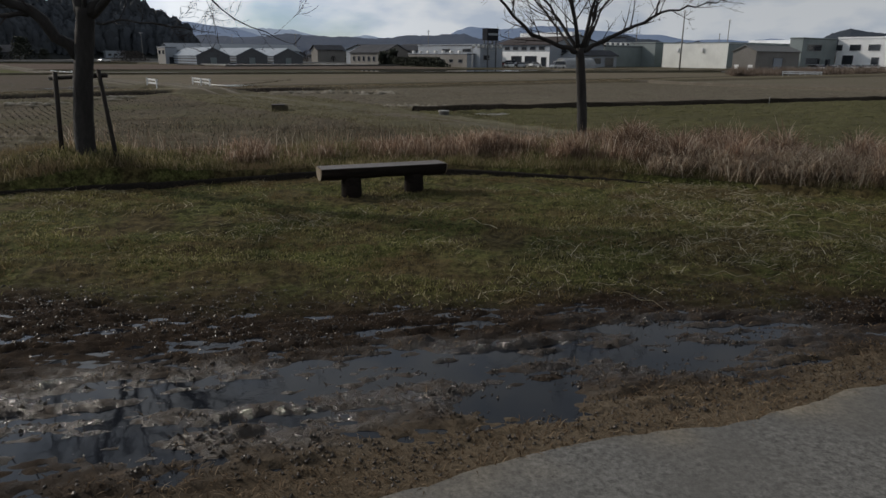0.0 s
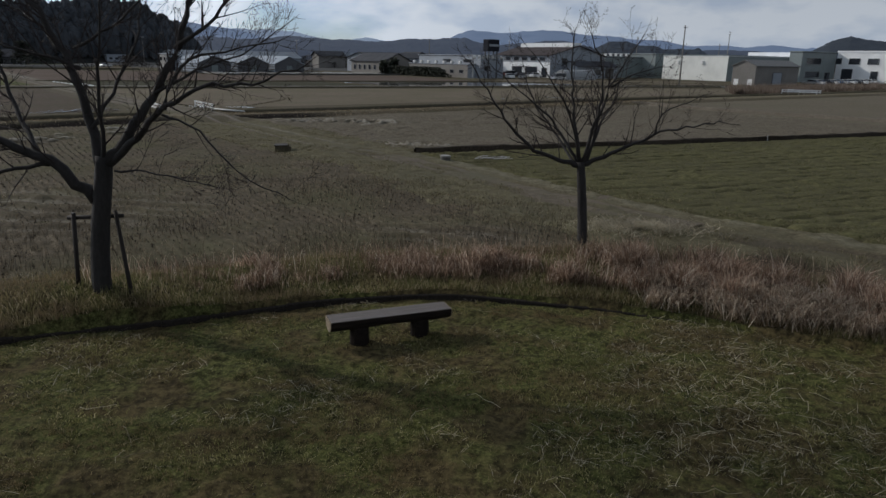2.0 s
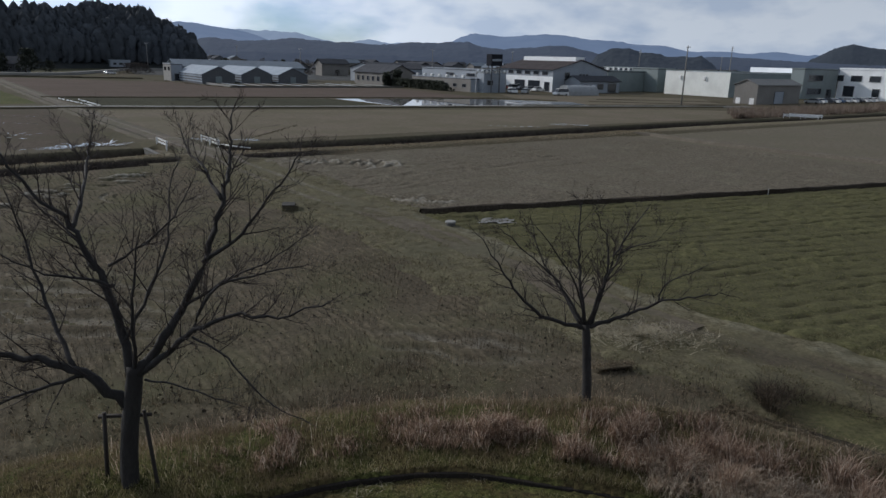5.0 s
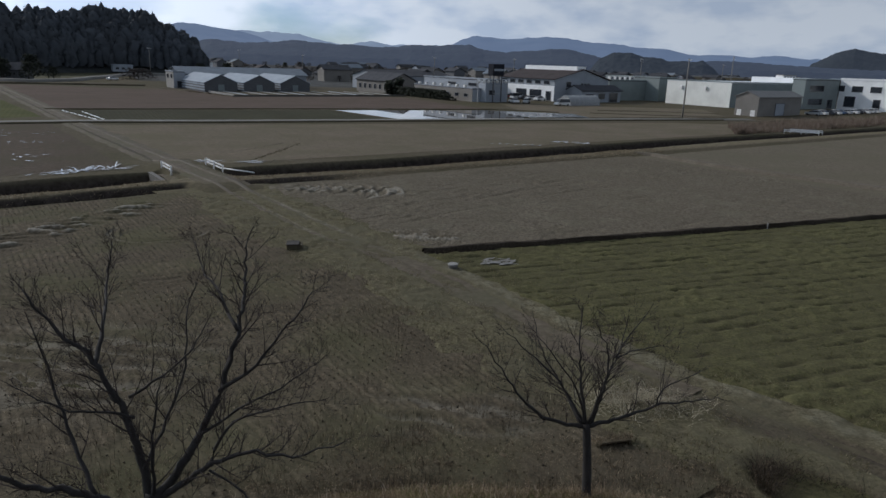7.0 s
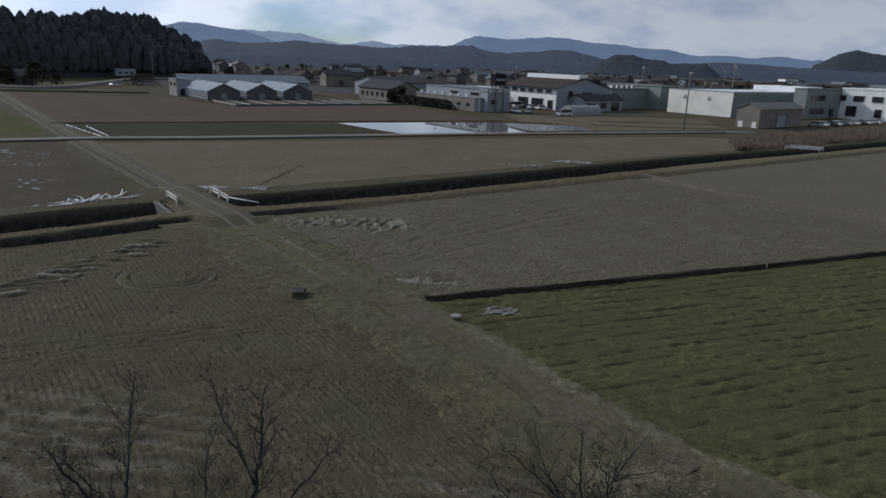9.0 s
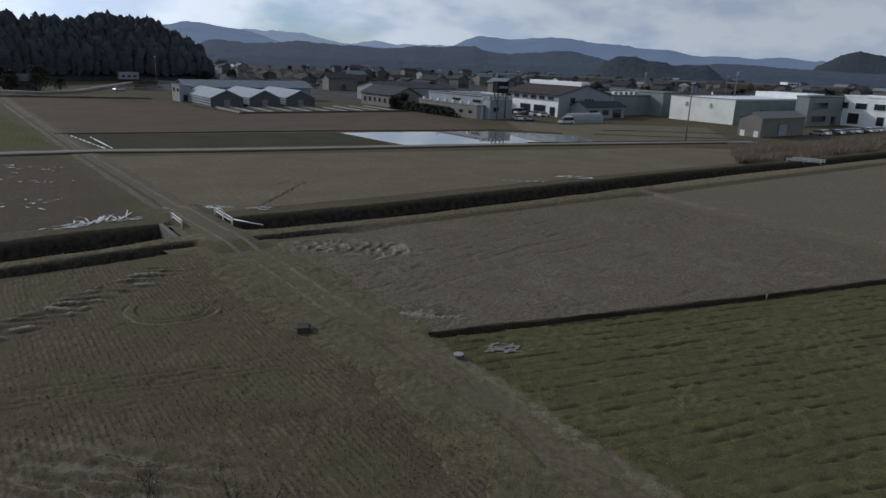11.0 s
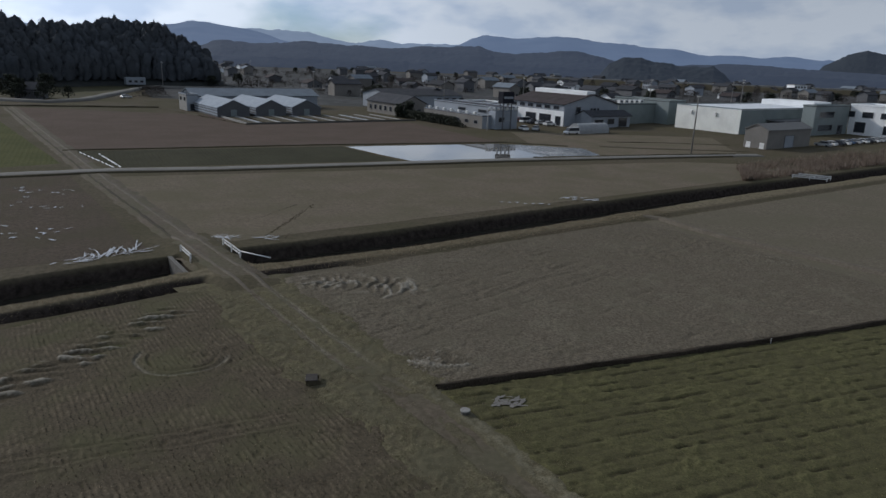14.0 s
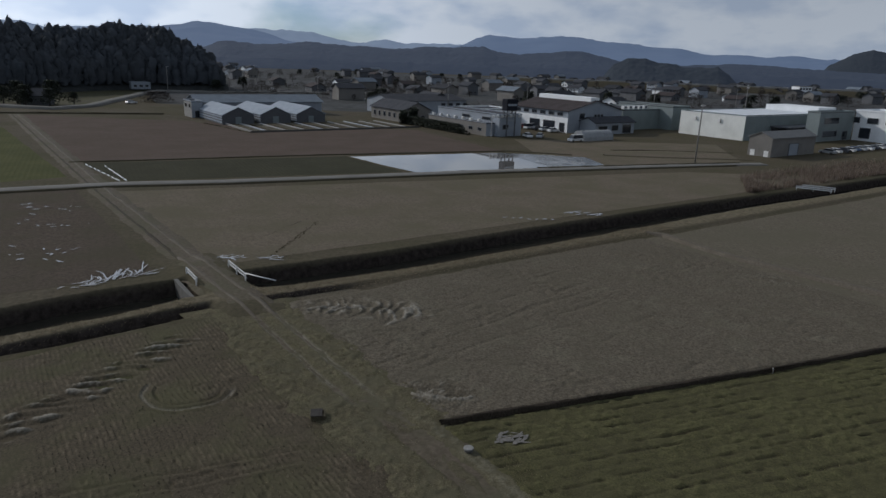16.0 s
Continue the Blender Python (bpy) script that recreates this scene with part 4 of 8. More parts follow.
relief("track_turf", x_, y_, z_, (1 - bare) * (0.35 + 0.9 * turf), mk, M["track_turf"], "grassy farm track with a worn earth wheelway", "track", 0.55 * ruts + 0.2 * edge_ * smooth(0.3, 0.8, turf))

# the farm track and its verges beyond
strip("track", [uv(float(track_u(v)) + 0.5, v) for v in (-12, 4)], 2.6, 0.05, M["far_track"], "brown earth and dull grass of the farm track", "track", step=0.8, lift=0.02, wob=0.3, seed=3)
strip("track", [uv(float(track_u(v)), v) for v in (12.5, 16, 30, 54, 70, 88, 110, 170, 250)], 5.0, 0.05, M["far_track"], "brown earth and dull grass of the farm track", "track", step=0.8, lift=0.02, wob=0.6, seed=2)
for off, sd in ((-0.95, 5), (0.55, 6)):
    strip("track_rut", [uv(float(track_u(v)) + off, v) for v in (54, 58, 70, 90, 110, 170, 250)], 0.5, 0.03, M["rut_pale"] if sd == 6 else M["track"], "worn wheel rut of the farm track", "track", step=0.8, lift=0.075, wob=0.2, seed=sd)
strip("track_crossing", [uv(float(track_u(v)), v) for v in (52.5, 56, 60, 66, 70, 73)], 5.0, 0.38, M["far_track"], "earth crossing of the farm track over the canal", "track", step=0.6, lift=0.0, wob=0.2, seed=7, taper=3.5)
for off, sd in ((-0.85, 8), (0.75, 9)):
    strip("track_rut", [uv(float(track_u(v)) + off, v) for v in (52, 56, 60, 66, 70, 74)], 0.42, 0.04, M["rut_pale"], "pale worn wheel rut over the canal crossing", "track", step=0.6, lift=0.375, wob=0.12, seed=sd, sink=0.1, taper=3.8)

# the pale road that crosses the plain
strip("road", [(-190, 38), (-70.3, 96.0), (-57.5, 104.2), (-42, 110.4), (-24.8, 119.3), (-11.4, 126.2), (5, 134.6), (39, 150), (57, 158.2), (66, 161)], 3.4, 0.2, M["road"], "pale concrete farm road across the fields", "road", step=2.0, wob=0.08, crown=0.12, seed=11, edge=0.99)
strip("road_bank", [(-190, 36), (-69.4, 94.3), (-56.6, 102.5), (-41.1, 108.6), (-23.9, 117.5), (-10.5, 124.4), (5.9, 132.8), (39.9, 148.2), (58, 156.4)], 0.9, 0.26, M["bund"], "dark shaded bank along the farm road", "bank", step=2.0, wob=0.1, crown=0.5, seed=12)
for k, (p, w, h, lab) in enumerate((
        ([(-2.6, 37.35), (-0.9, 38.0), (7.2, 41.4), (20.7, 47.15), (31.8, 52.3), (70, 69.4)], 0.55, 0.36, "earth bund between two fields, shade of its face coloured in"),
        ([(21.5, 87.6), (23.6, 87.0), (26.5, 81.5), (30.0, 76.6), (35.0, 71.2), (40.5, 65.6), (52, 55)], 1.8, 0.34, "low worn earth bund across the tilled field"),
        ([(-76, 122.8), (-34.8, 145.6), (7, 165.6), (22, 163)], 0.7, 0.22, "low earth bund behind the fallow field"),
        ([(-12.8, 127.6), (-29, 146.2)], 0.5, 0.15, "low earth bund beside the flooded field"),
        ([(12, 139.6), (40, 152.5), (60, 160.5)], 1.2, 0.35, "grassy bank beside the road"),
        ([(30, 165.6), (42.5, 165.6), (66, 167.8)], 2.6, 0.16, "dark grassy bund before the shed"),
        ([(34, 176.5), (46.2, 179.8), (66, 181)], 2.0, 0.14, "dark bund across the works field"),
        ([(-103, 222), (-61.4, 182.2)], 0.8, 0.25, "low bank before the greenhouses"),
        ([(-150, 206), (-104, 224)], 1.5, 0.5, "dark bank at the far field edge"))):
    strip("field_bund", p, w, h, M["bund_shade"] if k == 0 else M["rut_pale"] if k == 1 else M["bund"], lab, "bund", step=0.5 if k < 2 else 1.5, wob=0.10 if k < 5 else 0.4, crown=0.5, seed=20 + k)

# straw-coloured strip added for the sunlit crest of the drain's bank
strip("drain_lip", [(5.4, 16.9), (6.2, 16.35), (7.1, 15.55), (9.1, 14.1), (11.0, 12.6)], 0.9, 0.07, M["dead_lip"], "lip of the side drain, its lit crest coloured pale", "bank", step=0.2, wob=0.3, crown=0.9, seed=71)
strip("field_edge_bund", [(-6.0, 15.1), (-4.0, 15.65), (-2.2, 16.35), (-0.1, 16.85), (1.4, 17.45), (3.2, 17.9)], 0.6, 0.07, M["dead_lip"], "low straw-coloured bund at the stubble's edge", "bund", step=0.25, wob=0.32, crown=0.7, seed=72)

# water in the canal, the flooded field and the wet hollows
wv = np.linspace(58.6, 65.4, 6)
for nm, wu in (("canal_water", np.linspace(-110, 14.2, 40)), ("canal_water", np.linspace(19.0, 210, 60))):
    A, B = np.meshgrid(wu, wv)
    ob = grid_mesh(nm, A * EU[0] + B * EV[0], A * EU[1] + B * EV[1], 0 * A - 2.45, M["canal"])
    tagged(ob, "dark still water at the bottom of the canal", "water", kind="structure")
pond = field("flooded_field", [(-27.6, 145.4), (-12.3, 128.4), (15, 141.8), (5, 162.4)], M["pond"], "flooded rice field mirroring the pale sky", lift=0.05, n=40, ragged=0.5, seed=14)
tagged(pond, category="water")
field("mud_flat", [(15, 141.8), (27, 148.2), (25, 160), (5, 162.4)], M["slick"], "wet mud flat beside the flooded field", lift=0.045, n=40, ragged=0.6, seed=15)


def puddle(x, y, along, across, ang, seed, z=PLAIN + 0.06):
    """One irregular film of water."""
    rng = random.Random(seed)
    n = 22
    ph = [rng.uniform(0, 6.28) for _ in range(3)]
    v = [(x, y, z)]
    ca, sa = math.cos(ang), math.sin(ang)
    for k in range(n):
        t = 2 * math.pi * k / n
        r = 1 + 0.28 * math.sin(2 * t + ph[0]) + 0.2 * math.sin(3 * t + ph[1]) + 0.14 * math.sin(7 * t + ph[2])
        px, py = r * along * math.cos(t), r * across * math.sin(t)
        v.append((x + px * ca - py * sa, y + px * sa + py * ca, z))
    return v, [(0, 1 + k, 1 + (k + 1) % n) for k in range(n)]


def streak(x, y, length, width, ang, bend, seed, z):
    """A thin bent ribbon of water in a wheel groove."""
    rng = random.Random(seed)
    n, v = 9, []
    a_, px, py = ang - bend / 2, x, y
    for k in range(n + 1):
        w = width * (0.35 + 0.65 * math.sin(math.pi * (0.08 + 0.84 * k / n))) * rng.uniform(0.55, 1.3)
        v += [(px - w * math.sin(a_), py + w * math.cos(a_), z), (px + w * math.sin(a_), py - w * math.cos(a_), z)]
        a_ += bend / n + rng.uniform(-0.22, 0.22)
        px, py = px + length / n * math.cos(a_), py + length / n * math.sin(a_)
    return v, [(2 * k, 2 * k + 1, 2 * k + 3, 2 * k + 2) for k in range(n)]


def streaks(label, items):
    vs_, fs_ = [], []
    for k, it in enumerate(items):
        v, f = streak(*it, z=PLAIN + 0.06 + 0.0012 * k)
        o = len(vs_)
        vs_ += v
        fs_ += [tuple(i + o for i in q) for q in f]
    return tagged(listed("wet_patch", vs_, fs_, M["sky_pale_water"]), label, "puddle", "wet ruts", "stuff")


def puddles(label, items, group, parent_name="wet_patch", mat="wet_sheen_soil"):
    vs_, fs_ = [], []
    for k, it in enumerate(items):
        v, f = puddle(*it, z=PLAIN + 0.06 + 0.0012 * k)
        o = len(vs_)
        vs_ += v
        fs_ += [tuple(i + o for i in q) for q in f]
    ob = listed(parent_name, vs_, fs_, M[mat])
    return tagged(ob, label, "puddle", group, "stuff")


rng = random.Random(3)
its = []
for _ in range(44):
    f = rng.random()
    side = rng.random() < 0.55          # along the bank, or away from it up the rise
    its.append((-37.4 + 5.2 * f + rng.uniform(-.3, .3), 56.4 + 5.0 * f + rng.uniform(0.0, 1.5), rng.uniform(0.7, 1.8) if side else rng.uniform(1.2, 2.6 + 2.2 * f), rng.uniform(0.04, 0.085), radians(rng.uniform(20, 65) if side else rng.uniform(75, 135)), rng.uniform(-1.3, 1.3), rng.random()))
streaks("broken white water in ruts beside the canal", its)
its = [(-28.8 + 7.6 * f + rng.uniform(-.3, .3), 67.7 + 1.3 * f + rng.uniform(-.3, .6), rng.uniform(0.6, 1.7), rng.uniform(0.06, 0.13), radians(rng.uniform(-20, 75)), rng.uniform(-1.2, 1.2), rng.random()) for f in [rng.random() for _ in range(24)]]
streaks("shallow water along the canal's far bank", its)
its = [(1.5 + rng.uniform(-0.8, 0.9), 36.3 + rng.uniform(-0.55, 0.55), rng.uniform(0.15, 0.5), rng.uniform(0.05, 0.14), radians(rng.uniform(-10, 60)), rng.random()) for _ in range(20)]
its += [(3.4 + rng.uniform(-0.4, 0.4), 34.6 + rng.uniform(-0.3, 0.3), 0.22, 0.07, 0.5, rng.random()) for _ in range(4)]
puddles("shallow puddle beside the round well cover", its, "wet ruts", mat="wet_sheen_soil")
its = [(*rng.choice(((-60, 88), (-57, 86), (-46, 67), (-43, 66.5), (-50, 78))), rng.uniform(0.15, 0.5), rng.uniform(0.05, 0.14), radians(rng.uniform(0, 170)), rng.random()) for _ in range(34)]
its = [(a_ + rng.gauss(0, 2.2), b_ + rng.gauss(0, 1.6), *r_) for a_, b_, *r_ in its]
its += [(3.5 + 6.5 * f, 93.2 + rng.uniform(-.4, .4), rng.uniform(0.2, 0.5), 0.2, 0.5, rng.random()) for f in [k / 6 for k in range(7)]]
its += [(12.5 + 5.5 * rng.random(), 97 + 2.6 * rng.random(), rng.uniform(0.3, 0.7), 0.2, 0.6, rng.random()) for _ in range(12)]
puddles("scattered small puddles on the far fields", its, "wet ruts", mat="sky_pale_water")

# clods thrown up by wheels on the open soil
r_ = np.random.RandomState(60)


def clod_patch(n, x0, x1, y0, y1, rise=0.0):
    x, y = r_.uniform(x0, x1, n), r_.uniform(y0, y1, n)
    y = y + rise * (x - x0)
    k = r_.rand(n) < 0.35 + 1.6 * fbm(x * 0.9, y * 1.4, 3)
    return np.stack([x[k], y[k], np.full(k.sum(), PLAIN + 0.02)], -1)


pts = np.concatenate([clod_patch(700, -15.5, -3.5, 53.5, 58), clod_patch(500, -5, 1.5, 39, 43), clod_patch(420, -38, -31, 57.5, 61, 0.6), clod_patch(300, -27.5, -20, 67.5, 69.5, 0.25),
                      clod_patch(420, 11, 20, 95.5, 100), clod_patch(700, -27, -20, 33, 36, 2.0), clod_patch(260, -26.5, -22, 74, 75.4, 3.4), clod_patch(2600, 3, 30, 45, 72), clod_patch(1500, -14, 8, 42, 60), clod_patch(400, -20, 20, 72, 88, 0.4)])
uu_, vv_ = to_uv(pts[:, 0], pts[:, 1])
pts = pts[(uu_ > track_u(vv_) + 3.2) & (pts[:, 1] > 38.6 + 0.444 * (pts[:, 0] + 2)) & (vv_ < 54.4) | (vv_ > 67) | (uu_ < track_u(vv_) - 3)]
sx_, sy_ = r_.rand(150), r_.normal(0, 0.16, 150)
scar_pts = np.stack([SCAR[0][0] + (SCAR[1][0] - SCAR[0][0]) * sx_ + sy_, SCAR[0][1] + (SCAR[1][1] - SCAR[0][1]) * sx_ - sy_, np.full(150, PLAIN + 0.03)], -1)
tagged(crumbs("furrow_scar", scar_pts, 0.03 + 0.11 * r_.rand(150) ** 2, M["bund"], 62), "dark broken furrow across the bare field", "soil", kind="stuff")
tagged(crumbs("soil_clods", pts, 0.02 + 0.07 * r_.rand(len(pts)) ** 2, M["clod"], 61), "dark clods of soil along wheel marks", "soil", kind="stuff")

# ---- the park: a raised round lawn, its bank, mud and asphalt ----
CX, CY, RIM = 0.4, -0.4, 11.45


def rim_at(ang):
    """The kerb's distance from the lawn's middle, by the angle from +y: nearly straight in the west, with a soft corner in the middle."""
    return np.interp(np.degrees(ang), (-60, -37.5, -28.6, -21.7, -14.1, -8.6, -2.7, 4.0, 9.6, 16.7, 21, 60), (12.6, 11.66, 11.32, 11.34, 11.5, 11.63, 11.63, 11.42, 11.36, 11.25, 11.1, 11.1))



def mud_mask(x, y):
    n = fbm(x * 0.8, y * 1.3, 4)
    edge = 5.60 + 0.06 * x + 0.50 * n
    return 1 - smooth(-0.5, 0.45, y - edge)


BASINS = ((-0.55, 4.02, 0.55, 0.17, 0.034), (0.25, 3.68, 0.36, 0.26, 0.040), (-0.05, 4.2, 0.5, 0.14, 0.03), (1.75, 4.38, 0.55, 0.19, 0.036), (1.3, 4.75, 0.55, 0.16, 0.028),
          (-1.65, 3.66, 0.6, 0.2, 0.03), (-2.3, 3.25, 0.5, 0.22, 0.022), (2.1, 4.85, 0.6, 0.16, 0.026), (-1.0, 3.35, 0.3, 0.12, 0.024), (0.9, 4.35, 0.4, 0.2, 0.022), (-1.75, 3.5, 0.5, 0.24, 0.014), (-2.1, 3.1, 0.5, 0.2, 0.014), (-1.4, 3.68, 0.35, 0.1, 0.02))


def asphalt_side(x, y):
    """Positive on the asphalt."""
    return (2.86 + 0.385 * x + 0.03 * np.sin(x * 3.1) + 0.075 * fbm(x * 2.2, x * 0 + 4, 5)) - y


def park_h(x, y):
    x, y = np.asarray(x, float), np.asarray(y, float)
    r = np.hypot(x - CX, y - CY)
    s = r - rim_at(np.arctan2(x - CX, y - CY))
    z = 0.10 * smooth(5.0, 9.0, y) + 0.02 * fbm(x * 0.5, y * 0.5, 3) + 0.012 * fbm(x * 4, y * 4, 3) + 0.05 * fbm(x * 1.1 + 4, y * 3.4, 4, 0.6) + 0.030 * smooth(0.35, 0.85, vnoise(x * 6.5, y * 8.0)) * vnoise(x * 1.7 + 3, y * 1.7)
    m = mud_mask(x, y)
    clod = np.abs(fbm(x * 2.2 + 9, y * 6.5 - 1.6 * x, 4, 0.6))
    lump = np.maximum(fbm(x * 13.0 + 3, y * 16.0, 2, 0.6) - 0.12, 0)
    mud = 0.016 * fbm(x * 0.9, y * 2.6, 3) + 0.075 * (clod - 0.24) + 0.012 * lump + 0.008 * fbm(x * 20, y * 20, 2) + 0.020 * fbm(x * 5 + 2, y * 15, 3, 0.6) - 0.006
    for bx, by, sx, sy, dd in BASINS:
        mud = mud - dd * np.exp(-((x - bx) / sx) ** 2 - ((y - by) / sy) ** 2)
    # wheel grooves along the mud
    g = y - (3.95 + 0.25 * x)
    for k_, o_ in enumerate((-0.62, -0.3, 0.0, 0.3, 0.62, 0.95)):
        gk = g - o_ - 0.10 * fbm(x * 0.7 + k_, y * 0 + 3, 2)
        mud = mud + (0.013 * np.exp(-((gk - 0.06) / 0.03) ** 2) - 0.016 * np.exp(-((gk + 0.01) / 0.045) ** 2)) * smooth(-0.15, 0.25, fbm(x * 0.8 + 3 * k_, y * 0 + k_, 3))
    z = z * (1 - m) + mud * m
    a = asphalt_side(x, y)
    z = np.where(a > -0.5, z * smooth(0, 0.5, -a) + 0.004 * (1 - smooth(0, 0.5, -a)), z)
    z = z - 0.06 * smooth(0.0, 0.1, a)
    z = z - 0.025 * smooth(-0.45, -0.06, s)
    # bank outside the kerb
    mound = np.exp(-((x + 5.9) / 1.6) ** 2 - ((y - 10.1) / 0.9) ** 2)
    knoll = np.exp(-((x - 2.3) / 2.6) ** 2 - ((y - 13.6) / 1.3) ** 2)
    crest = 0.20 + 0.12 * smooth(0.1, 1.3, s) + 0.30 * mound + 0.12 * knoll
    ang = np.arctan2(x - CX, y - CY)
    toe = 5.2 + 0.6 * smooth(-0.1, 0.45, ang)
    fall = smooth(1.7 + 1.0 * smooth(-0.1, 0.3, ang), toe, s)
    bank = crest * (1 - fall) + (PLAIN - 0.12) * fall + 0.06 * fbm(x * 1.3, y * 1.3, 4)
    bank = bank - drain_depth(*to_uv(x, y)) * smooth(3.0, 4.5, s)
    z = np.where(s > 0.02, bank, z)
    return np.where((a > 0.05) & (y < 5.2), np.minimum(z, -0.06), z)


xs = np.concatenate([axis((-24, -9, 0.5), (-9, -4, 0.07), (-4, 4.6, 0.026), (4.6, 10, 0.07), (10, 24.5, 0.5))])
ys = np.concatenate([axis((-24, 1.5, 0.75), (1.5, 2.2, 0.1), (2.2, 6.2, 0.025), (6.2, 12, 0.06), (12, 20, 0.12), (20, 24.5, 0.5))])
PX, PY = np.meshgrid(xs, ys)
PZ = park_h(PX, PY)
pr = np.hypot(PX - CX, PY - CY)
keep = (pr < RIM + 8.0)[:-1, :-1]


def park_material():
    """Lawn soil, dark mud and the dry brown verge, by the mask held in the mesh."""
    m, t, p = nodes_of("park_earth")
    co = coords(t, True)
    n1 = add(t, "ShaderNodeTexNoise", Scale=34.0, Detail=8.0, Roughness=0.72)
    n2 = add(t, "ShaderNodeTexNoise", Scale=1.1, Detail=5.0, Roughness=0.6)
    n3 = add(t, "ShaderNodeTexNoise", Scale=7.0, Detail=5.0, Roughness=0.6)
    for n in (n1, n2, n3):
        t.links.new(co, n.inputs["Vector"])
    lawn = ramp(t, n1.outputs["Fac"], ((0.3, (0.030, 0.033, 0.012)), (0.5, (0.078, 0.083, 0.031)), (0.68, (0.18, 0.168, 0.080))))
    lawn = mixc(t, ramp(t, n2.outputs["Fac"], ((0.44, (0, 0, 0)), (0.58, (0.85,) * 3))), lawn, (0.088, 0.066, 0.038))
    n4 = add(t, "ShaderNodeTexNoise", Scale=10.0, Detail=6.0, Roughness=0.7)
    t.links.new(co, n4.inputs["Vector"])
    lawn = mixc(t, 1.0, lawn, ramp(t, n4.outputs["Fac"], ((0.38, (0.34, 0.34, 0.32)), (0.62, (1.35, 1.35, 1.15)))), "MULTIPLY")
    mud = ramp(t, n3.outputs["Fac"], ((0.3, (0.012, 0.008, 0.006)), (0.58, (0.036, 0.025, 0.017)), (0.76, (0.090, 0.063, 0.042))))
    at = t.nodes.new("ShaderNodeAttribute")
    at.attribute_name = "mud"
    at2 = t.nodes.new("ShaderNodeAttribute")
    at2.attribute_name = "dry"
    c = mixc(t, at.outputs["Fac"], lawn, mud)
    dry = ramp(t, n1.outputs["Fac"], ((0.3, (0.075, 0.056, 0.036)), (0.7, (0.18, 0.14, 0.095))))
    c = mixc(t, at2.outputs["Fac"], c, dry)
    t.links.new(c, p.inputs["Base Color"])
    wet = mixc(t, at.outputs["Fac"], (1.0,) * 3, ramp(t, n3.outputs["Fac"], ((0.44, (0.20,) * 3), (0.62, (0.80,) * 3))))
    at3 = t.nodes.new("ShaderNodeAttribute")
    at3.attribute_name = "wet"
    wet = mixc(t, at3.outputs["Fac"], (0.92,) * 3, wet)
    wet = mixc(t, at2.outputs["Fac"], wet, (0.95,) * 3)
    t.links.new(wet, p.inputs["Roughness"])
    t.links.new(ramp(t, at3.outputs["Fac"], ((0.0, (0.06,) * 3), (1.0, (0.5,) * 3))), p.inputs["Specular IOR Level"])
    b = add(t, "ShaderNodeBump", Strength=0.8, Distance=0.03)
    t.links.new(n1.outputs["Fac"], b.inputs["Height"])
    t.links.new(b.outputs[0], p.inputs["Normal"])
    return m


lawn = grid_mesh("lawn_ground", PX, PY, PZ, park_material(), keep=keep)
me = lawn.data
co = np.zeros(len(me.vertices) * 3, np.float32)
me.vertices.foreach_get("co", co)
co = co.reshape(-1, 3)
soak = sum(np.exp(-((co[:, 0] - bx) / (sx + 0.35)) ** 2 - ((co[:, 1] - by) / (sy + 0.16)) ** 2) for bx, by, sx, sy, dd in BASINS)
for nm, val in (("wet", np.clip(soak * (0.7 + fbm(co[:, 0] * 2, co[:, 1] * 4, 3)), 0, 1)), ("mud", np.maximum(mud_mask(co[:, 0], co[:, 1]), np.clip(2.5 * drain_depth(*to_uv(co[:, 0], co[:, 1])), 0, 1))), ("dry", (1 - smooth(0.25, 0.75, -asphalt_side(co[:, 0], co[:, 1]) + 0.3 * fbm(co[:, 0] * 2, co[:, 1] * 2, 3))) * smooth(-4.5, 0.5, co[:, 0] * 1.5))):
    me.attributes.new(nm, "FLOAT", "POINT").data.foreach_set("value", val.astype(np.float32))
tagged(lawn, "worn park lawn with a churned muddy edge", "ground", kind="structure")

wx, wy = np.meshgrid(np.linspace(-4.6, 3.6, 12), np.linspace(2.6, 5.6, 8))
ok = (asphalt_side(wx, wy) < -0.15)[:-1, :-1]
tagged(grid_mesh("mud_puddle", wx, wy, 0 * wx - 0.0215, M["puddle"], keep=ok), "brown rainwater lying between clods of mud", "water", kind="structure")

ax = np.concatenate([axis((-13, -3, 0.5), (-3, 6, 0.04), (6, 13.4, 0.5))])
ay = np.linspace(0, 1, 130) ** 2
AX, AT = np.meshgrid(ax, ay)
edge_y = 2.86 + 0.385 * AX + 0.03 * np.sin(AX * 3.1) + 0.075 * fbm(AX * 2.2, AX * 0 + 4, 5)
edge_y = np.minimum(edge_y, 5.2)
AY = edge_y - AT * (edge_y + 13.5)
AZ = 0.012 + 0.004 * fbm(AX * 1.3, AY * 1.3, 3) - 0.05 * (AT == 0)
asphalt = grid_mesh("asphalt", AX, AY, AZ, M["asphalt"])
sand = np.exp(-(edge_y - AY) / 0.16) * smooth(-0.35, 0.3, fbm(AX * 1.4, AY * 1.4 + 2, 4)) * 1.1 + 0.35 * smooth(0.1, 0.4, fbm(AX * 0.9 + 5, AY * 1.2, 3))
asphalt.data.attributes.new("top", "FLOAT", "POINT").data.foreach_set("value", np.clip(sand, 0, 1).astype(np.float32).reshape(-1))
tagged(asphalt, "worn grey asphalt path with a sandy edge", "pavement", kind="structure")


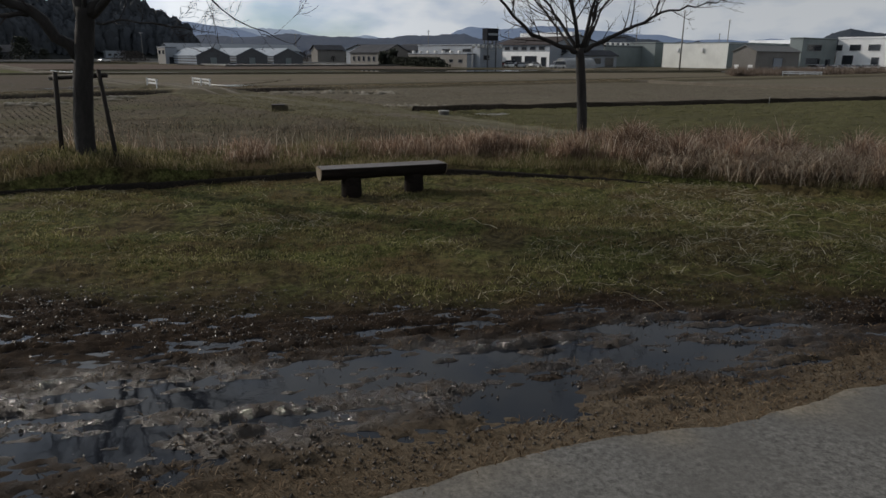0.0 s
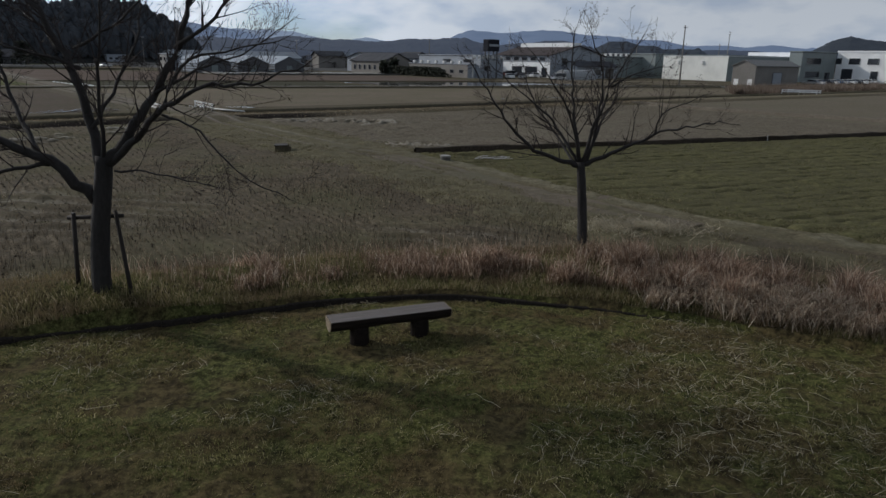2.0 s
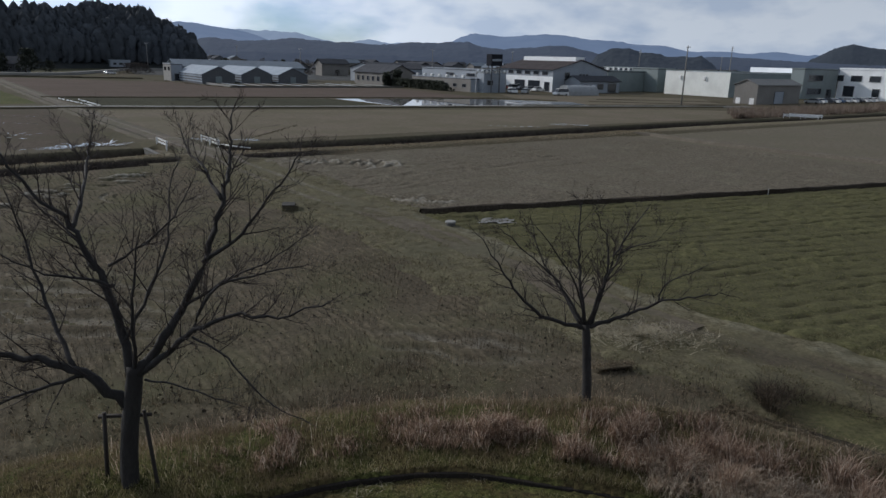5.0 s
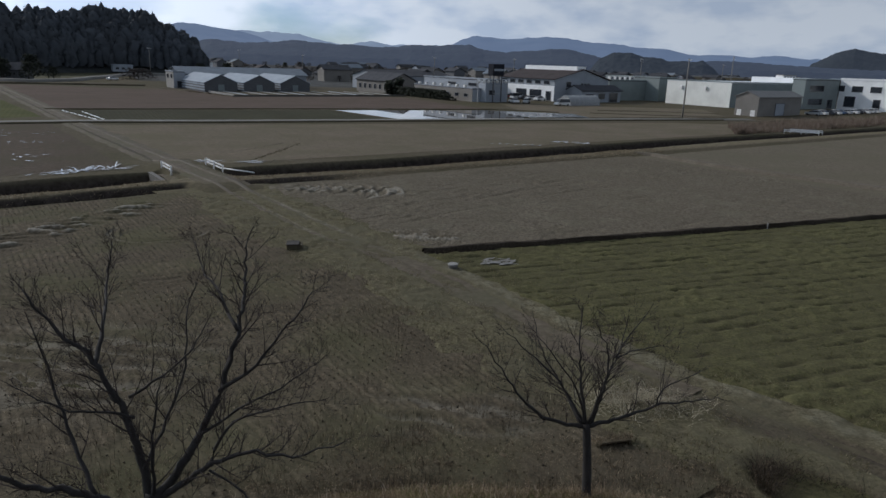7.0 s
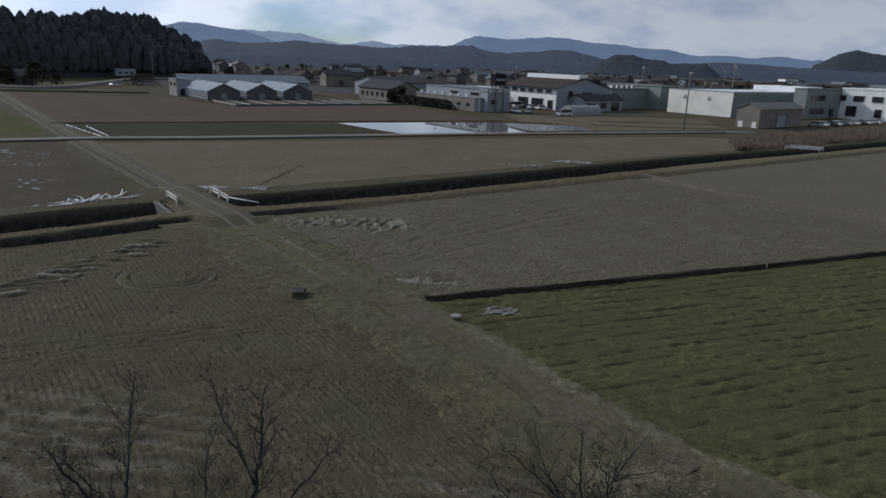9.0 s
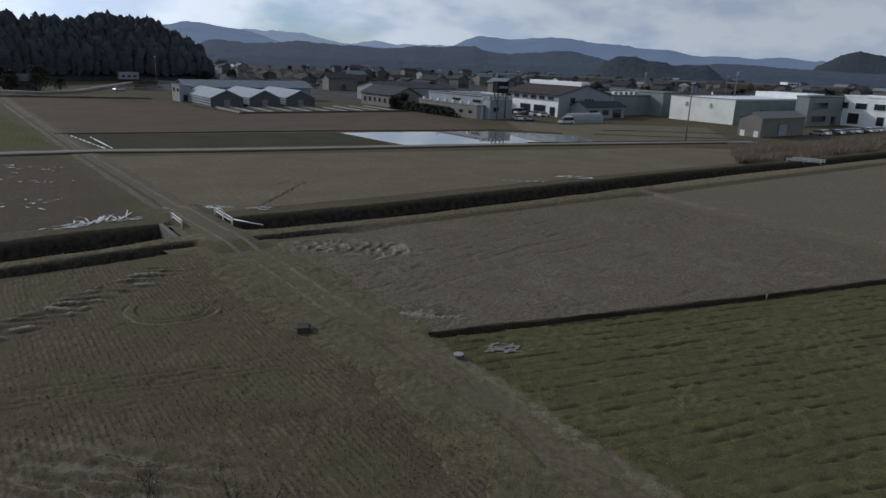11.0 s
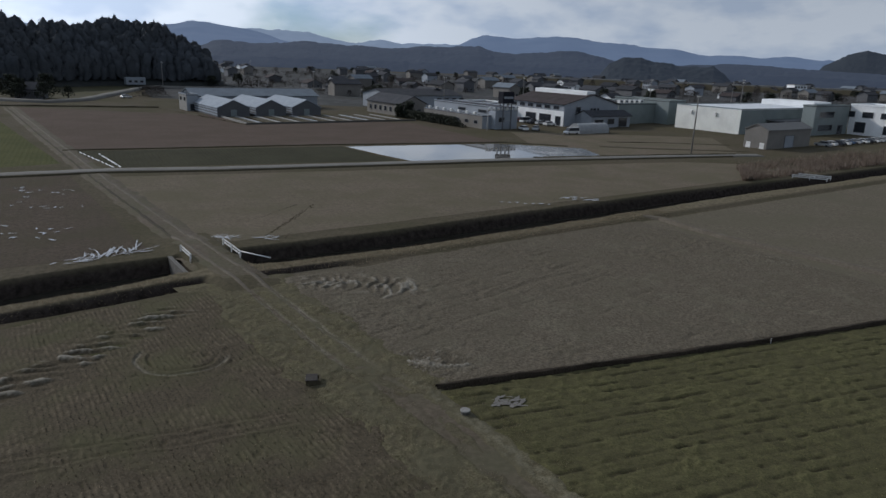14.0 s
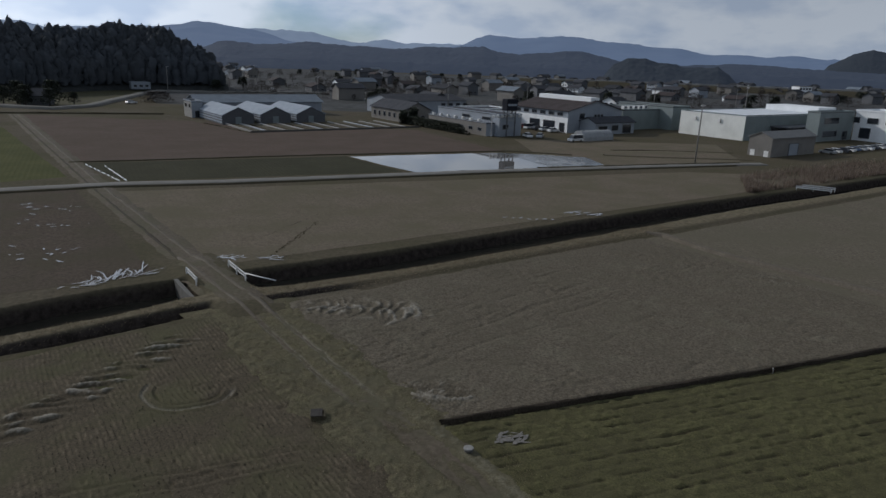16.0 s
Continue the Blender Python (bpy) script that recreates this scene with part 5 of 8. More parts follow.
# kerb of dark timbers round the lawn
def kerb():
    e = empty("kerb", Matrix.Identity(4), "low dark timber edging curved round the lawn", "kerb", kind="structure")
    rng = random.Random(8)
    a0, step = -46.0, 4.8
    for k in range(int((22 - a0) / step)):
        a, b = radians(a0 + k * step + 0.015), radians(a0 + (k + 1) * step - 0.015)
        bm = bmesh.new()
        dz = rng.uniform(-0.012, 0.012)
        ring = []
        for t in (a, (a + b) / 2, b):
            s, c = math.sin(t), math.cos(t)
            R0, R1 = float(rim_at(t)) - 0.035, float(rim_at(t)) + 0.035
            zt = 0.164 + dz - 0.09 * float(smooth(-4, 20, np.degrees(t)))
            ring.append([bm.verts.new((CX + s * r, CY + c * r, z)) for r, z in ((R0, -0.08), (R0, zt - 0.012), (R0 + 0.012, zt), (R1 - 0.012, zt), (R1, zt - 0.012), (R1, -0.08))])
        for p, q in zip(ring[:-1], ring[1:]):
            for i in range(6):
                j = (i + 1) % 6
                bm.faces.new((p[i], p[j], q[j], q[i]))
        bm.faces.new(ring[0][::-1])
        bm.faces.new(ring[-1])
        bmesh.ops.recalc_face_normals(bm, faces=bm.faces)
        part("edging_timber", bm, M["edging"], e)
    return e


kerb()

# ---- the bench: half a log on two stub logs ----
def half_log(length, r, flat, sides=12):
    """Along x; flat on top at z = 0, round below."""
    bm = bmesh.new()
    prof = [(-r, 0.0)] + [(-r * math.cos(math.pi * k / sides) * (1.0 if k not in (0, sides) else 1), -flat * math.sin(math.pi * k / sides) ** 0.7) for k in range(1, sides)] + [(r, 0.0)]
    rings = []
    for i in range(9):
        f = i / 8
        x = -length / 2 + length * f
        w = 1 + 0.03 * math.sin(f * 9.0) + 0.02 * math.sin(f * 23.0)
        rings.append([bm.verts.new((x, y * w, z * w)) for y, z in prof])
    n = len(prof)
    for p, q in zip(rings[:-1], rings[1:]):
        for i in range(n):
            bm.faces.new((p[i], q[i], q[(i + 1) % n], p[(i + 1) % n]))
    bmesh.ops.recalc_face_normals(bm, faces=bm.faces)
    return bm, prof


def disc(prof, x, sign):
    bm = bmesh.new()
    vs_ = [bm.verts.new((x, y, z)) for y, z in prof]
    f = bm.faces.new(vs_ if sign > 0 else vs_[::-1])
    r = bmesh.ops.extrude_face_region(bm, geom=[f])
    bmesh.ops.translate(bm, vec=(0.012 * sign, 0, 0), verts=[g for g in r["geom"] if isinstance(g, bmesh.types.BMVert)])
    bmesh.ops.recalc_face_normals(bm, faces=bm.faces)
    return bm


bench = empty("bench", pose(-1.18, 9.42, 0.10, 0, 0, 22.5), "dark half-log bench on two squat log feet", "bench")
bm, prof = half_log(1.80, 0.175, 0.17)
bmesh.ops.translate(bm, vec=(0, 0, 0.40), verts=bm.verts)
seat = part("seat", bm, M["log_dark"], bench)
bm = boxed(-0.895, 0.895, -0.165, 0.165, 0.398, 0.408, 0.004)
part("seat_face", bm, M["log_top"], bench, "sawn grey-brown seat face")
for sgn in (-1, 1):
    bm = disc(prof, 0.90 * sgn, sgn)
    bmesh.ops.translate(bm, vec=(0, 0, 0.40), verts=bm.verts)
    part("log_end", bm, M["log_end"], bench, "pale sawn log end")
    v, f = [], []
    tube_into(v, f, [(0.46 * sgn, 0, -0.12), (0.46 * sgn, 0, 0.05), (0.46 * sgn, 0, 0.27)], [0.15, 0.142, 0.138], 14)
    listed("foot", v, f, M["log_dark"], bench, shade=False)

# ---- trees ----
def vary(p, s, rng):
    return Vector(p) + Vector((rng.uniform(-s, s), rng.uniform(-s, s), rng.uniform(-s, s)))


def smooth_line(pts, n=4):
    """More points on a bending line."""
    P = [Vector(p) for p in pts]
    out_ = []
    for i in range(len(P) - 1):
        p0, p1, p2, p3 = P[max(i - 1, 0)], P[i], P[i + 1], P[min(i + 2, len(P) - 1)]
        for k in range(n):
            t = k / n
            out_.append(0.5 * ((2 * p1) + (p2 - p0) * t + (2 * p0 - 5 * p1 + 4 * p2 - p3) * t * t + (3 * p1 - p0 - 3 * p2 + p3) * t ** 3))
    out_.append(P[-1])
    return out_


def sprout(v, f, start, d, length, r, level, rng, up=0.25, wander=0.28):
    """A twig with side twigs."""
    n = 4 if level else 3
    pts, p, d = [start], start.copy(), d.normalized()
    for i in range(n):
        d = (d + Vector((rng.uniform(-1, 1), rng.uniform(-1, 1), rng.uniform(-0.6, 1) * 0.9)) * wander * 0.5 + Vector((0, 0, up * 0.16))).normalized()
        p = p + d * length / n
        pts.append(p.copy())
    radii = [max(r * (1 - 0.75 * i / n), 0.0022) for i in range(n + 1)]
    tube_into(v, f, pts, radii, 4 if r > 0.006 else 3)
    if level == 0:
        return
    for k in range(rng.randint(3, 5) if level > 1 else rng.randint(3, 5)):
        t = rng.uniform(0.2, 0.98) * n
        i = min(int(t), n - 1)
        q = pts[i].lerp(pts[i + 1], t - i)
        base = (pts[i + 1] - pts[i]).normalized()
        side = base.cross(Vector((rng.uniform(-1, 1), rng.uniform(-1, 1), rng.uniform(-1, 1)))).normalized()
        sprout(v, f, q, base * 0.75 + side * rng.uniform(0.5, 0.95), length * rng.uniform(0.35, 0.62), max(radii[i] * 0.6, 0.0028), level - 1, rng, up, wander)


def bare_tree(name, trunk, trunk_r, limbs, label, seed, density=1.0):
    """trunk: points; limbs: (points, thick, thin, number of side branches)."""
    rng = random.Random(seed)
    e = empty(name, Matrix.Identity(4), label, "tree", "bare trees in the park")
    v, f = [], []
    line = smooth_line(trunk, 4)
    n = len(line)
    rad = [trunk_r[0] + (trunk_r[1] - trunk_r[0]) * min(1, (i / (n - 1)) * 1.0) for i in range(n)]
    rad[0] *= 1.35
    rad[1] *= 1.12
    tube_into(v, f, line, rad, 14, 0.06, rng)
    listed("trunk", v, f, M["bark"], e, shade=True)
    for pts, r0, r1, count in limbs:
        v, f = [], []
        line = smooth_line(pts, 4)
        line = [line[0]] + [vary(p, r0 * 0.35 + 0.012, rng) for p in line[1:]]
        n = len(line)
        rad = [r0 + (r1 - r0) * (i / (n - 1)) ** 0.75 for i in range(n)]
        tube_into(v, f, line, rad, 8 if r0 > 0.03 else 6, 0.06, rng)
        limb = listed("limb", v, f, M["bark"], e, shade=True)
        v, f = [], []
        for k in range(int(count * density)):
            t = (0.16 + 0.84 * (k + rng.random()) / (count * density)) * (n - 1)
            i = min(int(t), n - 2)
            q = line[i].lerp(line[i + 1], min(t - i, 1))
            base = (line[i + 1] - line[i]).normalized()
            side = base.cross(Vector((rng.uniform(-1, 1), rng.uniform(-1, 1), rng.uniform(-0.7, 0.7)))).normalized()
            L = rng.uniform(0.40, 1.0) * (1.12 - 0.6 * t / n)
            sprout(v, f, q, base * 0.7 + side * 0.8 + Vector((0, 0, 0.25)), L, min(rad[i] * 0.45, 0.014), 2, rng)
        sprout(v, f, line[-1], (line[-1] - line[-2]), 0.3, r1, 1, rng)
        tagged(listed("twig_spray", v, f, M["twig"], limb), kind="stuff")
    return e


T1 = (-5.72, 10.0)
# main limbs as x, depth from the trunk, z
def t1z(*p):
    return [(x, T1[1] + d, z) for x, d, z in p]


def t1(*p):
    return [(x + 0.05, T1[1] + d, z if z < 4 else 4 + (z - 4) * 0.90) for x, d, z in p]


bare_tree("cherry_tree", t1((-5.76, 0, 0.35), (-5.74, 0, 0.9), (-5.66, 0, 1.6), (-5.56, 0, 2.15), (-5.5, 0.02, 2.6)), (0.143, 0.122), [
    (t1((-5.68, 0, 1.95), (-6.2, -0.15, 2.55), (-6.7, -0.3, 2.8), (-7.2, -0.5, 3.0), (-8.1, -0.8, 3.6), (-8.9, -0.9, 4.5)), 0.095, 0.02, 16),
    (t1((-6.22, -0.15, 2.5), (-6.7, -0.5, 2.45), (-7.3, -0.9, 2.35), (-8.2, -1.3, 2.6)), 0.038, 0.009, 9),
    (t1((-6.3, -0.2, 2.62), (-6.9, 0.3, 3.3), (-7.3, 0.6, 4.2), (-7.6, 0.7, 5.2)), 0.045, 0.01, 12),
    (t1z((-5.5, 0, 2.45), (-5.7, 0.12, 3.4), (-6.05, 0.22, 4.2), (-6.35, 0.27, 4.77), (-6.85, 0.25, 5.25), (-7.35, 0.3, 5.9)), 0.085, 0.014, 18),
    (t1z((-6.33, 0.27, 4.72), (-6.5, 0.9, 5.05), (-6.85, 1.8, 5.42), (-7.05, 2.3, 5.62), (-7.1, 2.6, 6.05)), 0.045, 0.008, 12),
    (t1((-5.78, 0.2, 3.85), (-6.2, 0.0, 4.05), (-6.6, -0.2, 4.15), (-7.3, -0.3, 4.6)), 0.032, 0.008, 9),
    (t1((-5.52, 0, 2.5), (-5.35, -0.2, 3.2), (-5.2, -0.4, 4.1), (-4.95, -0.6, 4.9)), 0.042, 0.009, 12),
    (t1((-5.9, 0.3, 4.15), (-5.4, 0.5, 4.5), (-4.95, 0.6, 5.0), (-4.7, 0.7, 5.5)), 0.028, 0.007, 8),
    (t1z((-5.4, 0, 2.5), (-5.0, 0.15, 3.05), (-4.7, 0.4, 3.6), (-4.42, 0.72, 4.4), (-4.25, 0.97, 5.16), (-4.28, 1.4, 5.55), (-4.34, 1.68, 5.9), (-4.3, 1.85, 6.4)), 0.088, 0.012, 20),
    (t1z((-4.26, 0.95, 5.1), (-4.75, 1.6, 5.45), (-5.3, 2.3, 5.7), (-5.6, 2.7, 6.1)), 0.036, 0.007, 10),
    (t1z((-4.5, 0.62, 4.15), (-4.0, 0.7, 4.5), (-3.6, 0.75, 5.0), (-3.17, 0.77, 5.55), (-2.95, 0.8, 5.95)), 0.038, 0.008, 12),
    (t1((-5.46, 0, 2.48), (-4.9, -0.1, 2.92), (-4.42, -0.25, 3.35), (-3.8, -0.35, 3.65), (-3.1, -0.45, 3.72), (-2.35, -0.5, 3.98)), 0.066, 0.009, 15),
    (t1((-4.42, -0.25, 3.32), (-4.2, -0.1, 3.9), (-3.6, 0.1, 4.15), (-2.9, 0.2, 4.3)), 0.034, 0.008, 10),
    (t1((-4.45, -0.25, 3.25), (-3.85, -0.5, 3.05), (-3.3, -0.7, 2.55), (-2.6, -0.8, 2.2)), 0.022, 0.006, 5),
    (t1z((-5.6, 0.05, 3.0), (-5.35, 0.5, 3.7), (-5.2, 1.0, 4.4), (-5.3, 1.4, 5.1), (-5.2, 1.7, 5.6)), 0.034, 0.007, 11),
    (t1z((-6.0, 0.2, 4.1), (-6.6, 0.7, 4.5), (-7.2, 1.1, 4.75), (-7.9, 1.3, 5.2)), 0.030, 0.007, 10),
    (t1z((-4.75, 0.35, 3.5), (-4.2, 0.6, 3.85), (-3.6, 0.9, 4.1), (-2.95, 1.1, 4.5)), 0.030, 0.007, 10),
    (t1((-5.35, 0, 2.4), (-4.8, -0.2, 2.42), (-4.1, -0.4, 2.35), (-3.7, -0.5, 2.3)), 0.02, 0.006, 6),
], "bare cherry tree with spreading dark limbs on a grassy mound", 11, density=1.4)

T2 = (2.33, 13.64)


def t2(*p):
    return [(x, T2[1] + d, z) for x, d, z in p]


bare_tree("cherry_tree", t2((2.36, 0, 0.15), (2.33, 0, 0.8), (2.28, 0, 1.4), (2.2, 0, 2.15)), (0.105, 0.085), [
    (t2((2.17, 0, 2.08), (1.75, -0.15, 2.22), (1.1, -0.3, 2.5), (0.65, -0.35, 3.0), (0.28, -0.4, 3.5), (-0.1, -0.4, 4.1)), 0.058, 0.008, 16),
    (t2((2.15, 0, 2.15), (1.85, 0.2, 2.6), (1.55, 0.35, 3.0), (0.95, 0.5, 3.5), (0.35, 0.6, 4.0)), 0.04, 0.007, 15),
    (t2((2.15, 0, 2.2), (1.95, -0.3, 2.9), (1.55, -0.5, 3.6), (1.0, -0.6, 4.3)), 0.034, 0.007, 14),
    (t2((2.18, 0, 2.15), (2.08, 0.1, 2.8), (2.0, 0.2, 3.4), (1.93, 0.25, 4.2), (2.0, 0.3, 4.75)), 0.045, 0.007, 16),
    (t2((2.22, 0, 2.15), (2.35, -0.2, 2.8), (2.45, -0.3, 3.4), (2.4, -0.4, 4.0), (2.1, -0.5, 4.6)), 0.045, 0.007, 16),
    (t2((2.26, 0, 2.15), (2.5, 0.1, 2.9), (2.7, 0.2, 3.6), (2.95, 0.3, 4.0), (3.3, 0.3, 4.6)), 0.048, 0.007, 16),
    (t2((2.72, 0.2, 3.6), (3.15, 0.1, 3.85), (3.65, 0, 4.0)), 0.022, 0.006, 8),
    (t2((2.25, 0, 2.1), (2.65, -0.1, 2.3), (3.05, -0.15, 2.48), (3.65, -0.2, 2.78), (4.3, -0.25, 2.92), (4.85, -0.25, 3.02)), 0.056, 0.007, 15),
    (t2((3.55, -0.2, 2.75), (3.65, -0.2, 3.12), (4.05, -0.1, 3.3), (4.5, 0, 3.5)), 0.022, 0.006, 8),
    (t2((2.3, 0, 2.12), (2.6, 0.6, 2.7), (3.0, 1.1, 3.3), (3.2, 1.4, 4.0)), 0.034, 0.007, 12),
    (t2((2.12, 0, 2.1), (1.7, 0.7, 2.7), (1.3, 1.1, 3.3), (1.1, 1.3, 4.0)), 0.034, 0.007, 12),
], "young bare cherry tree with a round open crown", 23, density=0.95)

# stakes of the cherry on the mound
stake = empty("tree_stake", Matrix.Identity(4), "weathered timber support frame beside the cherry trunk", "tree stake")
for nm, pts, r in (("post", [(-6.16, 10.12, 0.3), (-6.08, 10.12, 1.72)], 0.036), ("brace", [(-5.22, 9.95, 0.35), (-5.47, 10.2, 1.75)], 0.033), ("crossbar", [(-6.2, 10.16, 1.63), (-5.36, 10.22, 1.67)], 0.034)):
    v, f = [], []
    tube_into(v, f, [pts[0], tuple((a + b) / 2 for a, b in zip(*pts)), pts[1]], [r, r * 0.96, r * 0.92], 9, 0.03, random.Random(4))
    listed(nm, v, f, M["timber"], stake, shade=True)

# ---- lawn, reeds and stubble ----
HEAP = (5.3, 20.4)          # x, y of the broken stalks
rs = np.random.RandomState(5)


def on_park(x, y):
    return np.stack([x, y, park_h(x, y) - 0.004], -1)


def lawn_points(n, x0, x1, y0, y1, seed):
    r = np.random.RandomState(seed)
    x, y = x0 + (x1 - x0) * r.rand(n), y0 + (y1 - y0) * r.rand(n)
    inside = np.hypot(x - CX, y - CY) < rim_at(np.arctan2(x - CX, y - CY)) - 0.08
    clump = fbm(x * 2.2, y * 2.2, 3) + 0.8 * fbm(x * 0.6 + 7, y * 0.9, 3)
    ok_ = inside & (r.rand(n) > mud_mask(x, y) * 1.02) & (r.rand(n) < 0.62 + 1.15 * clump)
    return x[ok_], y[ok_]


x, y = lawn_points(120000, -8.5, 9.0, 4.6, 11.1, 1)
h = 0.016 + 0.034 * rs.rand(len(x)) * (1 + 1.2 * fbm(x * 1.6, y * 1.6, 3))
tagged(blades("lawn_grass", on_park(x, y), h, 0.010, 0.9, M["grass"], 2), "short patchy winter grass, green and straw", "grass", kind="stuff")
x, y = lawn_points(42000, -8.5, 9.0, 5.0, 11.1, 3)
ok_ = rs.rand(len(x)) < 0.0 + 0.42 * smooth(-1, 4, x) + 0.9 * fbm(x * 0.9, y * 1.8, 3)
x, y = x[ok_], y[ok_]
tagged(blades("straw_litter", on_park(x, y) + np.array([0, 0, 0.025]), 0.02 + 0.035 * rs.rand(len(x)), 0.009, 5.0, M["straw"], 4, 0.1), "scattered dead straw lying on the lawn", "straw", kind="stuff")

# crumbs of mud and scraps of dead turf
n = 26000
x, y = rs.uniform(-4.4, 4.2, n), 2.4 + 3.6 * rs.rand(n)
ok_ = (rs.rand(n) < mud_mask(x, y)) & (asphalt_side(x, y) < -0.04) & (rs.rand(n) < 0.45 + 1.4 * fbm(x * 1.5, y * 3, 3)) & (park_h(x, y) > -0.036)
x, y = x[ok_], y[ok_]
tagged(crumbs("mud_crumbs", on_park(x, y) + np.array([0, 0, 0.004]), 0.006 + 0.015 * rs.rand(len(x)) ** 2.5, M["crumb"], 5), "wet crumbs of churned mud", "mud", kind="stuff")
n = 60000
x, y = rs.uniform(-4.4, 4.6, n), 2.2 + 3.9 * rs.rand(n)
side_ = -asphalt_side(x, y)
ok_ = (side_ > -0.03) & (park_h(x, y) > -0.02) & (rs.rand(n) < np.where(side_ < 0.55 + 0.3 * fbm(x * 2, y * 2, 3), 0.75, 0.16) * smooth(-4.2, -1.0, x))
x, y = x[ok_], y[ok_]
tagged(blades("dead_turf", on_park(x, y), 0.012 + 0.03 * rs.rand(len(x)), 0.008, 1.8, M["deadgrass"], 6), "trampled reddish brown dead turf beside the asphalt", "grass", kind="stuff")

# tussocks that stand out of the lawn
x, y = lawn_points(5200, -8.5, 9.0, 5.2, 11.2, 7)
m_ = 11
x, y = np.repeat(x, m_) + rs.normal(0, 0.035, len(x) * m_), np.repeat(y, m_) + rs.normal(0, 0.035, len(y) * m_)
tagged(blades("lawn_tussocks", on_park(x, y), 0.030 + 0.036 * rs.rand(len(x)), 0.009, 1.3, M["grass"], 12), "tufts of longer grass on the lawn", "grass", kind="stuff")

# single long straws blown over the lawn
rng = random.Random(91)
v, f = [], []
for k in range(75):
    x0, y0 = -6 + 13.5 * rng.random() ** 0.7, rng.uniform(5.4, 10.6)
    if math.hypot(x0 - CX, y0 - CY) > RIM - 0.3:
        continue
    a0, L_, bend = rng.uniform(0, 6.28), rng.uniform(0.15, 0.5), rng.uniform(-1.2, 1.2)
    line, px, py = [], x0, y0
    for j in range(5):
        line.append((px, py, float(park_h(px, py)) + 0.035 + 0.05 * rng.random()))
        px, py = px + L_ / 4 * math.cos(a0 + bend * j / 4), py + L_ / 4 * math.sin(a0 + bend * j / 4)
    tube_into(v, f, line, [0.0034] * 4 + [0.002], 3)
tagged(listed("long_straws", v, f, M["straw"]), "single long pale straws lying on the lawn", "straw", kind="stuff")
# pale broken stalks heaped where the track leaves the park
n = 2600
x, y = HEAP[0] + rs.normal(0, 0.9, n), HEAP[1] + rs.normal(0, 0.5, n)
ok_ = rs.rand(n) < 0.5 + 1.2 * fbm(x * 1.5, y * 1.5, 3)
x, y = x[ok_], y[ok_]
tagged(blades("broken_stalks", np.stack([x, y, np.maximum(park_h(x, y), PLAIN + 0.16) + 0.06], -1), 0.06 + 0.12 * rs.rand(len(x)), 0.022, 3.0, M["straw"], 92, 0.15), "pale broken stalks lying in rough grass", "stalks", kind="stuff")

# rank grass behind the kerb and on the mound
n = 42000
ang = rs.uniform(-0.95, 0.75, n)
s = rs.rand(n) ** 1.4 * 3.2 + 0.08
x, y = CX + np.sin(ang) * (rim_at(ang) + s), CY + np.cos(ang) * (rim_at(ang) + s)
h = 0.06 + 0.14 * rs.rand(n) * (1 + fbm(x, y, 3))
tagged(blades("bank_grass", on_park(x, y), h, 0.010, 0.7, M["bank_blade"], 6), "rank green grass on the bank behind the edging", "grass", kind="stuff")
# dry reeds along the bank, in uneven clumps
n = 64000
ang = np.where(rs.rand(n) < 0.8, rs.uniform(-0.02, 0.78, n), rs.uniform(-0.42, 0.05, n))
s = 0.55 + (1.5 + 0.7 * smooth(0.0, 0.4, ang)) * rs.rand(n) ** 0.9 - 0.25 * smooth(0.35, 0.55, ang)
x, y = CX + np.sin(ang) * (rim_at(ang) + s), CY + np.cos(ang) * (rim_at(ang) + s)
clump = fbm(x * 1.7, y * 1.7, 3)
ok_ = rs.rand(n) < 0.36 + 2.0 * clump
x, y, a_, c_ = x[ok_], y[ok_], ang[ok_], clump[ok_]
h = (0.14 + 0.42 * rs.rand(len(x)) ** 1.3) * (0.45 + 0.6 * smooth(-0.1, 0.35, a_)) * (1 + 1.5 * c_)
tagged(blades("dry_reeds", on_park(x, y), h, 0.014, 0.6, M["reed"], 8, 0.7), "dense pinkish brown dry reeds along the bank", "reeds", kind="stuff")
# bleached, broken tufts where the kerb ends
tx, ty, tz = [], [], []
for k in range(95):
    a0 = rs.uniform(0.22, 0.70)
    s0 = 0.25 + 0.9 * rs.rand()
    m_ = rs.randint(50, 120)
    tx.append(CX + np.sin(a0) * (rim_at(a0) + s0) + rs.normal(0, 0.09, m_))
    ty.append(CY + np.cos(a0) * (rim_at(a0) + s0) + rs.normal(0, 0.09, m_))
x, y = np.concatenate(tx), np.concatenate(ty)
tagged(blades("reed_tufts", on_park(x, y), 0.22 + 0.36 * rs.rand(len(x)), 0.016, 0.8, M["reed_pale"], 19, 0.9), "bleached broken reed tufts beside the lawn", "reeds", kind="stuff")
# tall thin stalks among them
n = 2600
ang = rs.uniform(-0.55, 0.75, n)
s = 0.8 + 2.4 * rs.rand(n)
x, y = CX + np.sin(ang) * (rim_at(ang) + s), CY + np.cos(ang) * (rim_at(ang) + s)
tagged(blades("reed_stalks", on_park(x, y), 0.18 + 0.34 * rs.rand(n), 0.007, 0.35, M["reed"], 9), "thin tall dry stalks standing on the bank", "reeds", kind="stuff")
